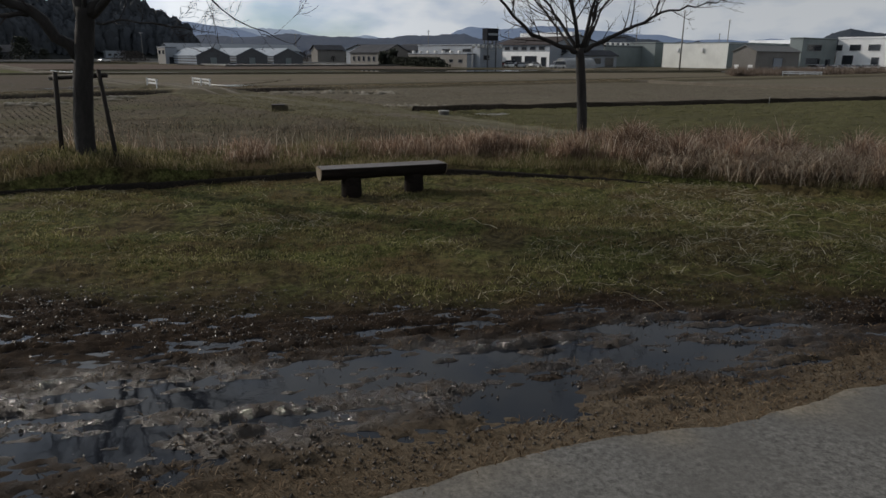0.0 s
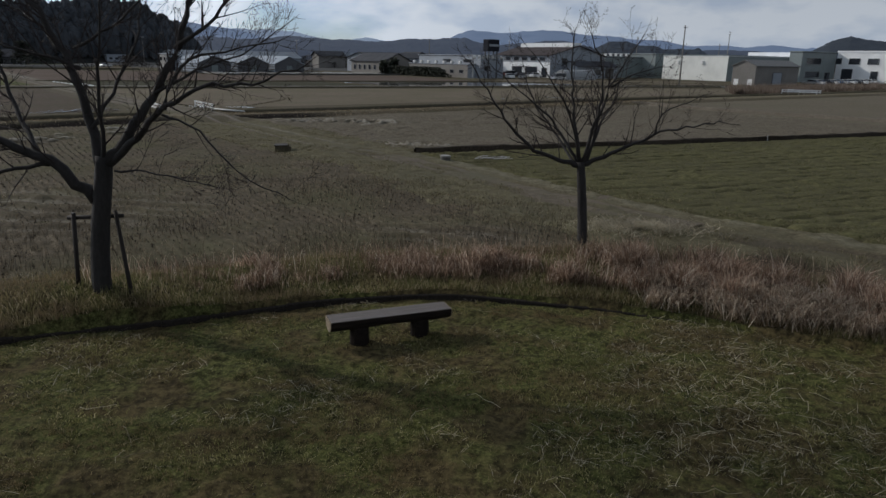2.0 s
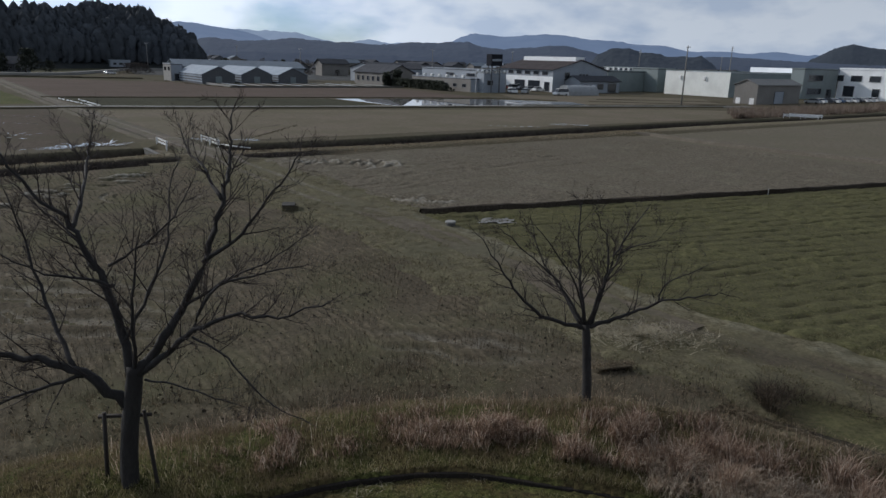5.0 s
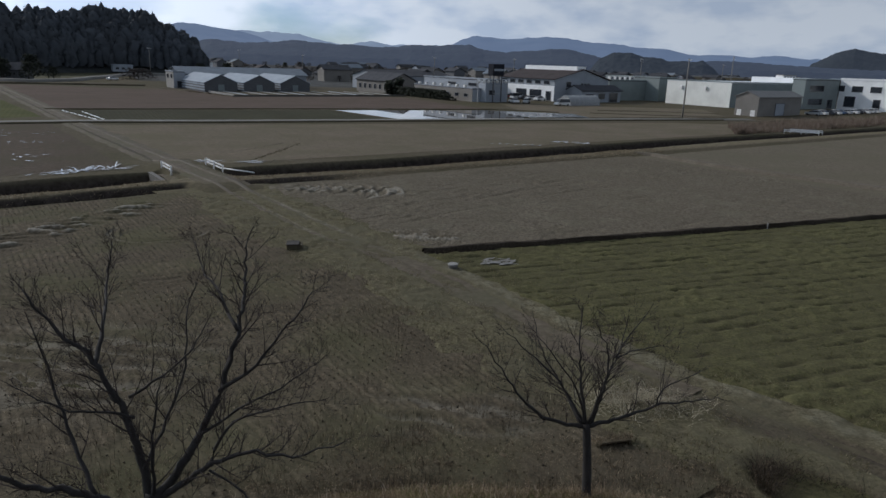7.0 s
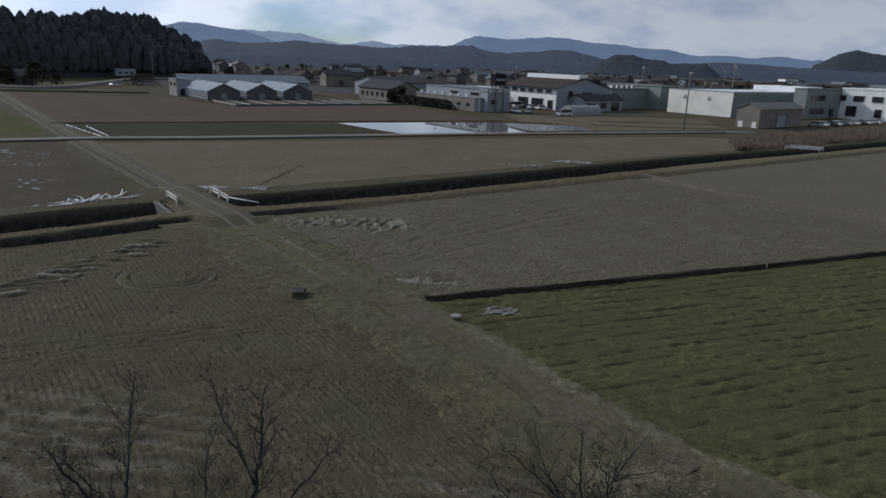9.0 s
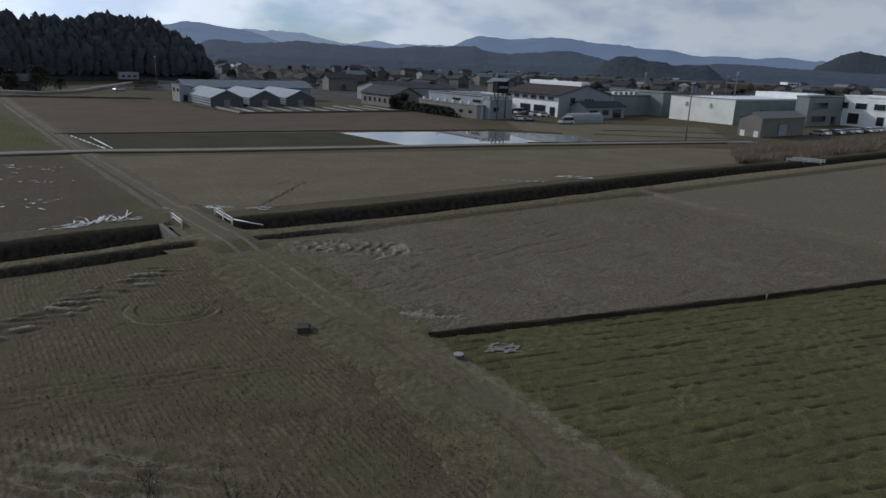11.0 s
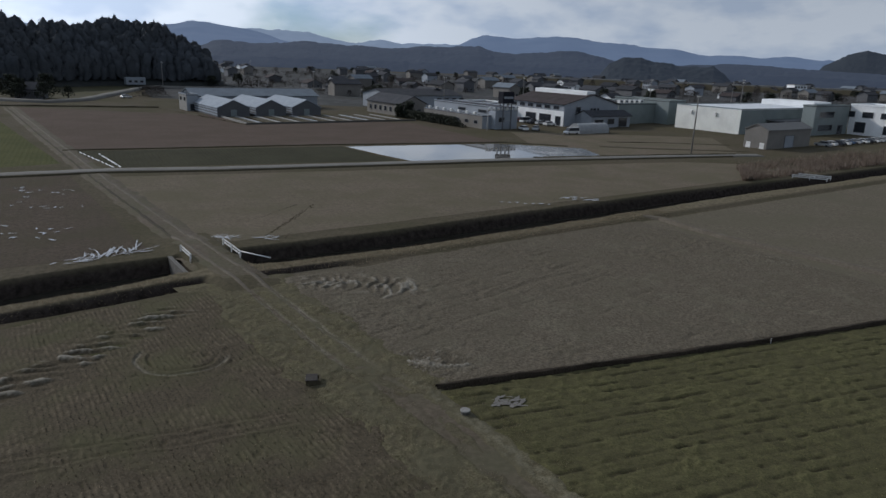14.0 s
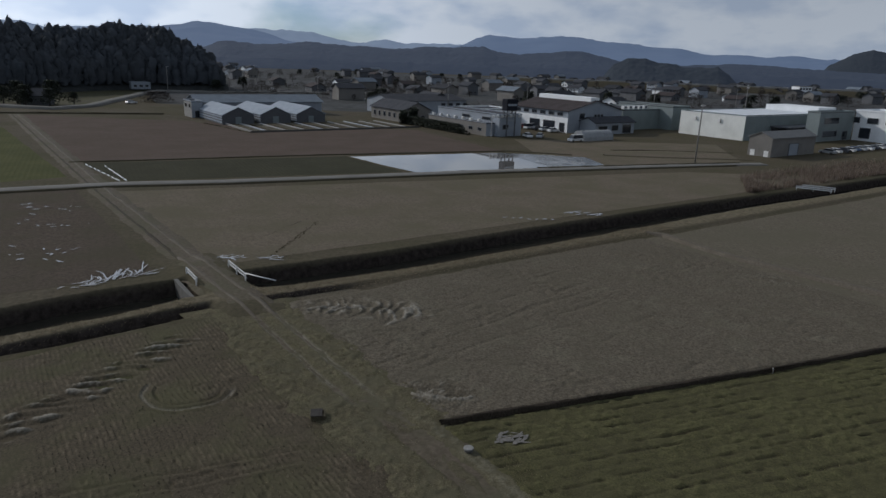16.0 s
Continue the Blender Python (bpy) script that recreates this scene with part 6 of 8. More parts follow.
# rough slope down to the fields
n = 44000
ang = rs.uniform(-1.0, 0.85, n)
s = 2.2 + 5.2 * rs.rand(n)
x, y = CX + np.sin(ang) * (rim_at(ang) + s), CY + np.cos(ang) * (rim_at(ang) + s)
z = np.maximum(park_h(x, y), PLAIN)
h = 0.08 + 0.17 * rs.rand(n) * (1 + 0.8 * fbm(x * 0.8, y * 0.8, 3))
ok_ = drain_depth(*to_uv(x, y)) < 0.08
x, y, z, h = x[ok_], y[ok_], z[ok_], h[ok_]
tagged(blades("slope_grass", np.stack([x, y, z], -1), h, 0.013, 0.8, M["stub"], 10), "rough brown grass on the slope to the fields", "grass", kind="stuff")


# rice stubble in rows beside the track
def stubble(name, urange, vrange, du, dv, material, label, per, hgt, wid, seed, world_rows=None, keep=None, lean=0.5):
    r = np.random.RandomState(seed)
    if world_rows is None:
        a, b = np.meshgrid(np.arange(*urange, du), np.arange(*vrange, dv))
        a, b = a.ravel() + r.normal(0, du * 0.16, a.size) + 0.5 * fbm(b.ravel() * 0.12, a.ravel() * 0.05, 2), b.ravel() + r.normal(0, dv * 0.3, a.size)
        x, y = a * EU[0] + b * EV[0], a * EU[1] + b * EV[1]
    else:
        (ox, oy), ang_, la, lb = world_rows
        a, b = np.meshgrid(np.arange(0, la, dv), np.arange(0, lb, du))
        a, b = a.ravel() + r.normal(0, dv * 0.3, a.size), b.ravel() + r.normal(0, du * 0.13, a.size)
        ca, sa = math.cos(radians(ang_)), math.sin(radians(ang_))
        x, y = ox + a * ca + b * sa, oy + a * sa - b * ca
    if keep is not None:
        k = keep(x, y, r)
        x, y = x[k], y[k]
    x, y = np.repeat(x, per) + r.normal(0, wid * 1.6, len(x) * per), np.repeat(y, per) + r.normal(0, wid * 1.6, len(y) * per)
    z = np.maximum(park_h(x, y), PLAIN + 0.10)
    h = hgt * (0.5 + r.rand(len(x)))
    ob = blades(name, np.stack([x, y, z], -1), h, wid, lean, material, seed)
    return tagged(ob, label, "stubble", kind="stuff")


def in_stubble(x, y, r):
    u, v = to_uv(x, y)
    return (np.hypot(x - CX, y - CY) > RIM + 4.6) & (u < track_u(v) - 2.6 + 0.4 * fbm(x, y, 2)) & (v > 9) & (r.rand(len(x)) < 0.72 + 0.6 * fbm(x * 0.35, y * 0.35, 3)) & (np.abs(x) < 4 + 0.62 * y)


def lumps_in_rows(name, x, y, keep, size, material, label, seed, zoff=0.0):
    r = np.random.RandomState(seed)
    k = keep(x, y, r)
    x, y = x[k], y[k]
    pts_ = np.stack([x, y, np.maximum(park_h(x, y), PLAIN + 0.012) + zoff], -1)
    return tagged(crumbs(name, pts_, size * (0.55 + 0.9 * r.rand(len(x))), material, seed), label, "stubble", kind="stuff")


r_ = np.random.RandomState(31)
a, b = np.meshgrid(np.arange(-27, 16, 0.31), np.arange(9, 54.2, 0.29))
a, b = a.ravel() + r_.normal(0, 0.03, a.size) + 0.45 * fbm(b.ravel() * 0.10, a.ravel() * 0.04, 2), b.ravel() + r_.normal(0, 0.035, a.size)
lumps_in_rows("stubble_stools", a * EU[0] + b * EV[0], a * EU[1] + b * EV[1], in_stubble, 0.030, M["stubclump"], "dark cut stools of rice in rows", 32, 0.11)
stubble("stubble_straw", (-22, 17), (9, 34), 0.31, 0.26, M["stub"], "short cut straws standing on the stubble rows", 2, 0.10, 0.016, 35, keep=in_stubble)


def in_green(x, y, r):
    u, v = to_uv(x, y)
    return (u > track_u(v) + 1.9 + 0.3 * fbm(x, y, 2)) & (y - 37.4 - 0.444 * (x + 2) < -0.4) & (r.rand(len(x)) < 0.6 + 0.7 * fbm(x * 0.4, y * 0.4, 3)) & (x < 6 + 0.6 * y)


stubble("green_blades", None, None, 0.58, 0.2, M["greenstub"], "short green blades on the drilled rows", 3, 0.08, 0.018, 36, ((-4, 37.0), 23.7, 42, 34), keep=in_green)

# thin dead stalks left standing in the stubble
n = 16000
x, y = rs.uniform(-13, 7, n), 15.2 + 13 * rs.rand(n) ** 1.5
u_, v_ = to_uv(x, y)
ok_ = (np.hypot(x - CX, y - CY) > RIM + 3.6) & (u_ < track_u(v_) - 2) & (rs.rand(n) < 0.5 + 1.2 * fbm(x * 0.5, y * 0.5, 3))
x, y = x[ok_], y[ok_]
tagged(blades("dead_stalks", np.stack([x, y, np.maximum(park_h(x, y), PLAIN)], -1), 0.2 + 0.35 * rs.rand(len(x)), 0.011, 0.3, M["bramble"], 41), "thin dead stalks standing at the field's edge", "stalks", kind="stuff")

# verge grass along the track
n = 60000
v_ = 6 + 46 * rs.rand(n) ** 1.3
off = np.where(rs.rand(n) < 0.65, rs.uniform(-4.6, -0.3, n), rs.uniform(1.5, 3.4, n))
u_ = track_u(v_) + off
x, y = u_ * EU[0] + v_ * EV[0], u_ * EU[1] + v_ * EV[1]
ok_ = (np.hypot(x - CX, y - CY) > RIM + 3) & (rs.rand(n) < 0.25 + 1.6 * fbm(x * 1.8, y * 1.8, 3)) & (drain_depth(u_, v_) < 0.1)
x, y = x[ok_], y[ok_]
tagged(blades("verge_grass", np.stack([x, y, np.maximum(park_h(x, y), PLAIN + 0.12)], -1), 0.04 + 0.10 * rs.rand(len(x)) ** 2, 0.016, 0.9, M["verge_blade"], 14), "tufted grass on the track's verge", "grass", kind="stuff")

# dead straw along the drain's lip, the edge bund and the culvert
def along(pts, n, spread, z):
    P = np.array(pts)
    k = rs.randint(0, len(P) - 1, n)
    f = rs.rand(n)[:, None]
    q = P[k] * (1 - f) + P[k + 1] * f + rs.normal(0, spread, (n, 2))
    return np.concatenate([q, np.maximum(park_h(q[:, 0], q[:, 1]), PLAIN + z)[:, None]], 1)


lip = np.concatenate([along([(5.4, 16.9), (6.2, 16.35), (7.1, 15.55), (9.1, 14.1), (11.0, 12.6)], 3600, 0.22, 0.02), along([(-6.0, 15.1), (-4.0, 15.65), (-2.2, 16.35), (-0.1, 16.85), (1.4, 17.45), (3.2, 17.9)], 4200, 0.26, 0.03), along([(3.4, 17.85), (4.6, 18.2)], 700, 0.09, 0.22)])
tagged(blades("lip_straw", lip, 0.05 + 0.11 * rs.rand(len(lip)), 0.013, 1.5, M["stub"], 44, 0.4), "bent dead straw along the drain's lip and the field's edge", "grass", kind="stuff")

# dead brambles in the side drain
n = 20000
d1, d2 = 6.283 * rs.rand(n), rs.rand(n) ** 0.55
u_, v_ = 16.6 + 1.35 * d2 * np.cos(d1), 5.3 + 3.7 * d2 * np.sin(d1)
x, y = u_ * EU[0] + v_ * EV[0], u_ * EU[1] + v_ * EV[1]
tagged(blades("brambles", np.stack([x, y, np.maximum(plain_h(u_, v_), park_h(x, y)) - 0.02], -1), (0.30 + 0.62 * rs.rand(n)) * (1 + 0.8 * fbm(x * 1.4, y * 1.4, 3)), 0.013, 0.9, M["bramble"], 15), "dark tangle of dead weeds in the side drain", "weeds", kind="stuff")
# canal banks
n = 20000
u_ = np.where(rs.rand(n) < 0.4, rs.uniform(-30, 14, n), rs.uniform(19, 75, n))
v_ = rs.uniform(55.4, 60.2, n)
x, y = u_ * EU[0] + v_ * EV[0], u_ * EU[1] + v_ * EV[1]
tagged(blades("canal_grass", np.stack([x, y, plain_h(u_, v_)], -1), 0.05 + 0.12 * rs.rand(n), 0.04, 0.9, M["stub"], 16), "dead brown grass on the canal banks", "grass", kind="stuff")

# ---- works, barns and houses ----
def house_frame(u, v, turn=0.0, z=PLAIN):
    x, y = uv(u, v)
    return pose(x, y, z, 0, 0, GRID + turn)


def gable(bm, lu, lv, h, ridge, along):
    """Closed walls with two gables; along: the axis of the ridge."""
    if along == "v":
        prof, n = [(0, 0), (lu, 0), (lu, h), (lu / 2, ridge), (0, h)], lv
        place = lambda a, z, b: (a, b, z)
    else:
        prof, n = [(0, 0), (lv, 0), (lv, h), (lv / 2, ridge), (0, h)], lu
        place = lambda a, z, b: (b, a, z)
    A = [bm.verts.new(place(a, z, 0)) for a, z in prof]
    B = [bm.verts.new(place(a, z, n)) for a, z in prof]
    bm.faces.new(A)
    bm.faces.new(B[::-1])
    for i in range(5):
        j = (i + 1) % 5
        bm.faces.new((A[i], B[i], B[j], A[j]))
    bmesh.ops.recalc_face_normals(bm, faces=bm.faces)
    return bm


def roof_slab(lu, lv, h, ridge, along, over=0.5, thick=0.18):
    """Two sloping slabs with an overhang."""
    bm = bmesh.new()
    w, n = (lu, lv) if along == "v" else (lv, lu)
    slope = (ridge - h) / (w / 2)
    for side in (0, 1):
        e0 = -over
        pr = [(e0, h - slope * over + 0.02), (w / 2, ridge + 0.02), (w / 2, ridge + 0.02 + thick), (e0, h - slope * over + 0.02 + thick)]
        if side:
            pr = [(w - a, z) for a, z in pr]
        P = []
        for b in (-over, n + over):
            P.append([bm.verts.new((a, b, z) if along == "v" else (b, a, z)) for a, z in pr])
        bm.faces.new(P[0])
        bm.faces.new(P[1][::-1])
        for i in range(4):
            j = (i + 1) % 4
            bm.faces.new((P[0][i], P[1][i], P[1][j], P[0][j]))
    bmesh.ops.recalc_face_normals(bm, faces=bm.faces)
    return bm


def opening(parent, side, a0, a1, z0, z1, name="window", wall=None, frame_m=None, glass=None, off=0.0):
    """A window or door on the face towards -u ('L') or -v ('R'): a frame with a pane set into it."""
    d = 0.14
    fr = frame_m or M["dull_frame"]
    bm = bmesh.new()
    t = min(0.12, (a1 - a0) * 0.12)
    for p, q, r, s in ((a0, a1, z0, z0 + t), (a0, a1, z1 - t, z1), (a0, a0 + t, z0 + t, z1 - t), (a1 - t, a1, z0 + t, z1 - t)):
        if side == "R":
            box(bm, p, q, off - d, off + 0.02, r, s)
        else:
            box(bm, off - d, off + 0.02, p, q, r, s)
    w = part(name, bm, fr, parent)
    if side == "R":
        bm = boxed(a0 + t, a1 - t, off - d * 0.7, off + 0.02, z0 + t, z1 - t)
    else:
        bm = boxed(off - d * 0.7, off + 0.02, a0 + t, a1 - t, z0 + t, z1 - t)
    part("pane", bm, glass or M["glass"], w)
    return w


def gable_house(name, u, v, lu, lv, h, ridge, along, wall, roof, label, category, openings=(), over=0.5, gable_mat=None, turn=0.0, group=""):
    e = empty(name, house_frame(u, v, turn), label, category, group)
    part("wall", gable(bmesh.new(), lu, lv, h, ridge, along), wall, e)
    part("roof", roof_slab(lu, lv, h, ridge, along, over), roof, e)
    for o in openings:
        opening(e, *o)
    return e


def flat_house(name, u, v, lu, lv, h, wall, roof, label, category, openings=(), parapet=0.4, front=None):
    e = empty(name, house_frame(u, v), label, category)
    part("wall", boxed(0, lu, 0, lv, 0, h), wall, e)
    if front:
        part("front_wall", boxed(-0.06, -0.003, 0, lv, 0, h), front, e)
    bm = bmesh.new()
    box(bm, -0.1, lu + 0.1, -0.1, lv + 0.1, h + 0.003, h + 0.15)
    part("roof", bm, roof, e)
    if parapet:
        bm = bmesh.new()
        for q in ((-0.15, lu + 0.15, -0.15, 0.1), (-0.15, lu + 0.15, lv - 0.1, lv + 0.15), (-0.15, 0.1, 0.1, lv - 0.1), (lu - 0.1, lu + 0.15, 0.1, lv - 0.1)):
            box(bm, *q, h + 0.153, h + 0.15 + parapet)
        part("parapet", bm, wall, e)
    for o in openings:
        opening(e, *o)
    return e


# three pale-roofed greenhouses in a row, with the long shed behind
for k in range(3):
    u0 = 61.3 + 11.6 * k
    g = gable_house("greenhouse", u0, 204.1, 9.6, 26.0, 2.7, 4.9, "v", M["dark_wall"], M["roof_white"], "greenhouse with a pale sheet roof and a dark open gable", "greenhouse", over=0.25, group="greenhouses in a row")
    bm = bmesh.new()
    for z in (0.5, 1.25, 2.0):
        box(bm, -0.16, -0.02, 0, 26, z, z + 0.42)
    part("side_vent", bm, M["roof_white"], g, "pale slatted side vents")
    part("door", boxed(3.9, 5.7, -0.08, -0.01, 0, 2.2), M["green_wall"], g)
gable_house("farm_shed", 62.5, 233.5, 44, 13, 4.4, 6.4, "u", M["grey_wall"], M["roof_blue"], "long low farm shed with a blue-grey roof", "shed", over=0.6)
west = flat_house("pump_house", 58.9, 227.5, 3.4, 9.0, 4.9, M["grey_wall"], M["roof_dark"], "two-storey dull grey house at the greenhouses", "house",
                  [("L", 1.0, 3.2, 3.0, 4.3), ("L", 5.2, 7.8, 3.0, 4.3), ("R", 0.9, 2.6, 0.1, 2.3)], front=M["concrete"], parapet=0.3)
# cultivation beds with white edging boards before the greenhouses
bed_wall = empty("planting_beds", house_frame(62.3, 182.3), "rows of low planting beds with pale grey side boards", "planting bed")
part("retaining_wall", boxed(0, 54, -0.12, 0.12, 0, 0.5), M["dark_concrete"], bed_wall)
part("side_wall", boxed(-0.12, 0.12, 0.12, 22.4, 0, 0.55), M["concrete"], bed_wall)
for k in range(9):
    part("bed_board", boxed(3.5 + k * 5.6, 4.5 + k * 5.6, 0.6, 20.0, 0.0, 0.46, 0.05), M["concrete"] if k % 3 else M["film"], bed_wall)
    part("bed_soil", boxed(0.8 + k * 5.6, 3.3 + k * 5.6, 0.6, 20.0, 0.0, 0.35, 0.05), M["bund"], bed_wall)

# tan house with a hedge, then the low annexe and the sign tower
gable_house("farmhouse", 119.0, 196.3, 10.2, 22.5, 4.1, 6.5, "v", M["tan_wall"], M["roof_dark"], "tan farmhouse with a dark gabled roof", "house",
            [("L", 2 + k * 3.4, 3.6 + k * 3.4, 1.2, 2.9) for k in range(6)] + [("R", 1.2, 2.6, 1.2, 2.6), ("R", 6.5, 8.2, 0.1, 2.4)])
annex = flat_house("office_annexe", 121.6, 155.6, 2.8, 30.0, 3.5, M["grey_wall"], M["roof_dark"], "long low tan annexe with a row of small windows", "office",
                   [("L", 2.0 + k * 4.4, 4.0 + k * 4.4, 1.2, 2.3) for k in range(6)], front=M["tan_wall"], parapet=0.2)
flat_house("grey_hall", 124.5, 153.4, 8.0, 31.0, 6.0, M["grey_wall"], M["roof_dark"], "grey flat-roofed hall behind the tan annexe", "hall", [("R", 1.2, 3.4, 2.0, 3.4), ("L", 4.0, 8.0, 4.2, 5.2), ("L", 14.0, 18.0, 4.2, 5.2)], parapet=0.25)
for k in range(7):
    u_, v_ = 121.2, 159 + k * 3.9
    lamp = empty("roof_vent", house_frame(u_, v_, z=PLAIN + 3.85), "small white vent cowl on the annexe roof", "vent", "vents on the annexe")
    part("cowl", boxed(0.2, 1.0, 0, 0.9, 0.0, 0.75, 0.15), M["white_paint"], lamp)
    part("base", boxed(0.35, 0.85, 0.15, 0.75, -0.2, 0.02), M["metal"], lamp)


def clump_mass(name, cx, cy, lx, ly, hz, turn, n, size, material, label, category, seed, kind="", z0=PLAIN, taper=0.3):
    """A leafy mass of many small uneven tufts."""
    r = np.random.RandomState(seed)
    a, b, c = r.rand(n) - 0.5, r.rand(n) - 0.5, r.rand(n) ** 0.8
    sh_ = 1 - taper * c
    ca, sa = math.cos(radians(turn)), math.sin(radians(turn))
    X, Y = a * lx * sh_, b * ly * sh_
    C = np.stack([cx + X * ca - Y * sa, cy + X * sa + Y * ca, z0 + c * hz], -1)
    d = r.normal(size=(n, 4, 3))
    d /= np.linalg.norm(d, axis=2)[:, :, None]
    co_ = (C[:, None, :] + d * (size * (0.5 + r.rand(n)))[:, None, None]).reshape(-1, 3)
    i = np.arange(n)[:, None] * 4
    f_ = np.concatenate([i + np.array([q]) for q in ([0, 1, 2], [0, 2, 3], [0, 3, 1], [1, 3, 2])], 0)
    return tagged(raw_mesh(name, co_, f_, material), label, category, kind=kind)


x_, y_ = uv(118.2, 178)
clump_mass("hedge", x_, y_, 1.8, 38, 2.6, GRID, 3600, 0.36, M["hedge"], "tall clipped dark green hedge along the annexe", "hedge", 3)
for u_, v_, s_ in ((117.0, 193.5, 2.2), (121.5, 194.4, 2.6)):
    x_, y_ = uv(u_, v_)
    clump_mass("garden_shrub", x_, y_, s_ * 1.3, s_ * 1.3, s_ * 1.9, 0, 260, 0.5, M["hedge"], "dark evergreen shrub beside the farmhouse", "shrub", 8)

# sign tower with a dark panel and round lamps on a rail
tower = empty("sign_tower", house_frame(126.5, 152.5), "steel sign tower with a dark panel and floodlights", "sign")
for a_, b_ in ((0, 0), (3.0, 0), (0, 1.6), (3.0, 1.6)):
    part("leg", boxed(a_ - 0.14, a_ + 0.14, b_ - 0.14, b_ + 0.14, 0, 7.4), M["dark_wall"], tower)
part("panel", boxed(-0.5, 3.5, -0.35, 1.95, 7.4, 10.6, 0.06), M["sign_dark"], tower)
part("panel_stripe", boxed(-0.2, 3.2, -0.40, -0.355, 8.7, 9.3), M["grey_wall"], tower)
for z in (2.4, 4.6):
    part("crossbar", boxed(-0.1, 3.1, -0.08, 0.08, z, z + 0.16), M["metal"], tower)
rail = empty("lamp_rail", house_frame(121.5, 153.5, z=PLAIN), "row of white floodlights on a steel rail", "floodlights")
part("beam", boxed(0, 11.5, -0.1, 0.1, 6.1, 6.28), M["metal"], rail)
for a_ in (0.3, 5.7, 11.2):
    part("post", boxed(a_ - 0.1, a_ + 0.1, -0.1, 0.1, 0, 6.1), M["metal"], rail)
for k in range(7):
    bm = bmesh.new()
    bmesh.ops.create_cone(bm, cap_ends=True, segments=12, radius1=0.55, radius2=0.3, depth=0.5, matrix=pose(0.7 + k * 1.6, -0.35, 5.8, 90, 0, 0))
    part("floodlight", bm, M["white_paint"], rail)

# the works: white front, grey gable, dark red roof with a white ridge light
works = gable_house("works_hall", 153.2, 155.0, 24.5, 26.0, 6.7, 9.7, "v", M["grey_wall"], M["roof_maroon"], "white and grey works hall with a dark red roof", "factory", over=0.6,
                    openings=[("L", 2.2 + k * 4.0, 4.8 + k * 4.0, 5.0, 6.2) for k in range(6)] + [("L", 5.5, 11.0, 0.7, 3.3), ("L", 12.5, 17.5, 0.7, 3.3), ("L", 1.2, 3.6, 0.1, 3.0), ("R", 5.0, 7.2, 4.2, 6.0), ("R", 11.5, 12.6, 4.6, 5.6), ("R", 13.0, 14.1, 4.6, 5.6), ("R", 14.5, 15.6, 4.6, 5.6)])
part("front_wall", boxed(-0.05, -0.004, 0, 26, 0, 4.6), M["white_wall"], works, "white lower cladding")
part("ridge_light", boxed(10.3, 14.2, 0.8, 25, 9.2, 10.7, 0.05), M["white_wall"], works, "white ridge lantern")
gable_house("works_annexe", 158.5, 148.4, 18.0, 6.5, 3.6, 5.0, "u", M["grey_wall"], M["roof_dark"], "low grey annexe against the works hall", "annexe", openings=[("R", 1.5, 5.5, 1.2, 2.6), ("R", 7.5, 10.5, 1.0, 2.8), ("R", 12.5, 16.5, 0.1, 3.0)])
gable_house("works_store", 132, 226, 34, 20, 5.0, 7.0, "u", M["grey_wall"], M["roof_dark"], "grey works hall with a dark roof behind the annexe", "factory", openings=[("R", 22 + k * 3.6, 24.2 + k * 3.6, 2.8, 4.2) for k in range(4)])
flat_house("white_office", 137, 181, 15, 12, 5.2, M["white_wall"], M["roof_dark"], "white office block behind the sign tower", "office", [("L", 1.5 + k * 3.4, 3.6 + k * 3.4, 1.0, 2.8) for k in range(3)] + [("R", 1.5 + k * 3.6, 3.8 + k * 3.6, 3.2, 4.6) for k in range(4)])
flat_house("grey_block", 180.0, 156.5, 20.0, 22, 6.4, M["green_wall"], M["roof_dark"], "grey-green storage block with a flat roof", "warehouse", [("L", 2.0, 6.0, 0.1, 4.2, "door", None, M["metal"], M["grey_wall"])])
flat_house("grey_block", 199.0, 151.0, 9.0, 24, 7.6, M["green_wall"], M["roof_dark"], "taller grey-green block beside the warehouse", "warehouse")
for k in range(5):
    b_ = empty("roof_unit", house_frame(182 + k * 2.6, 158.0, z=PLAIN + 6.97), "white air unit on the storage roof", "air unit", "air units on the roof")
    part("casing", boxed(0, 1.8, 0, 1.2, -0.42, 0.9, 0.05), M["white_paint"], b_)
    part("fan_grille", boxed(0.4, 1.4, -0.04, 0.01, 0.1, 0.7), M["dark_wall"], b_)

# the long warehouse and the white building
# cream lit front, darker walls: the long side's shade is painted as grey-green
ware = flat_house("warehouse", 194.0, 120.8, 58.0, 23.2, 7.3, M["green_wall"], M["roof_bright"], "long pale warehouse with a flat roof", "warehouse", front=M["cream_wall"], parapet=0.25)
for a_ in (8.2, 17.0):
    part("wall_lamp", boxed(-0.55, -0.07, a_, a_ + 0.8, 4.9, 6.0, 0.1), M["white_paint"], ware, "white wall lamp")
part("upper_storey", boxed(46, 58, 2, 21, 7.5, 9.3), M["white_wall"], ware, "white upper storey")
part("canopy", boxed(14.0, 44, -6.3, -0.02, 3.9, 4.3), M["dark_wall"], ware, "dark flat canopy")
for a_ in (16, 25, 34, 43):
    part("canopy_post", boxed(a_, a_ + 0.25, -6.3, -6.05, 0, 3.9), M["dark_wall"], ware)
part("loading_wall", boxed(15, 62, -0.3, -0.02, 0, 3.9), M["dark_wall"], ware, "dark loading bays")
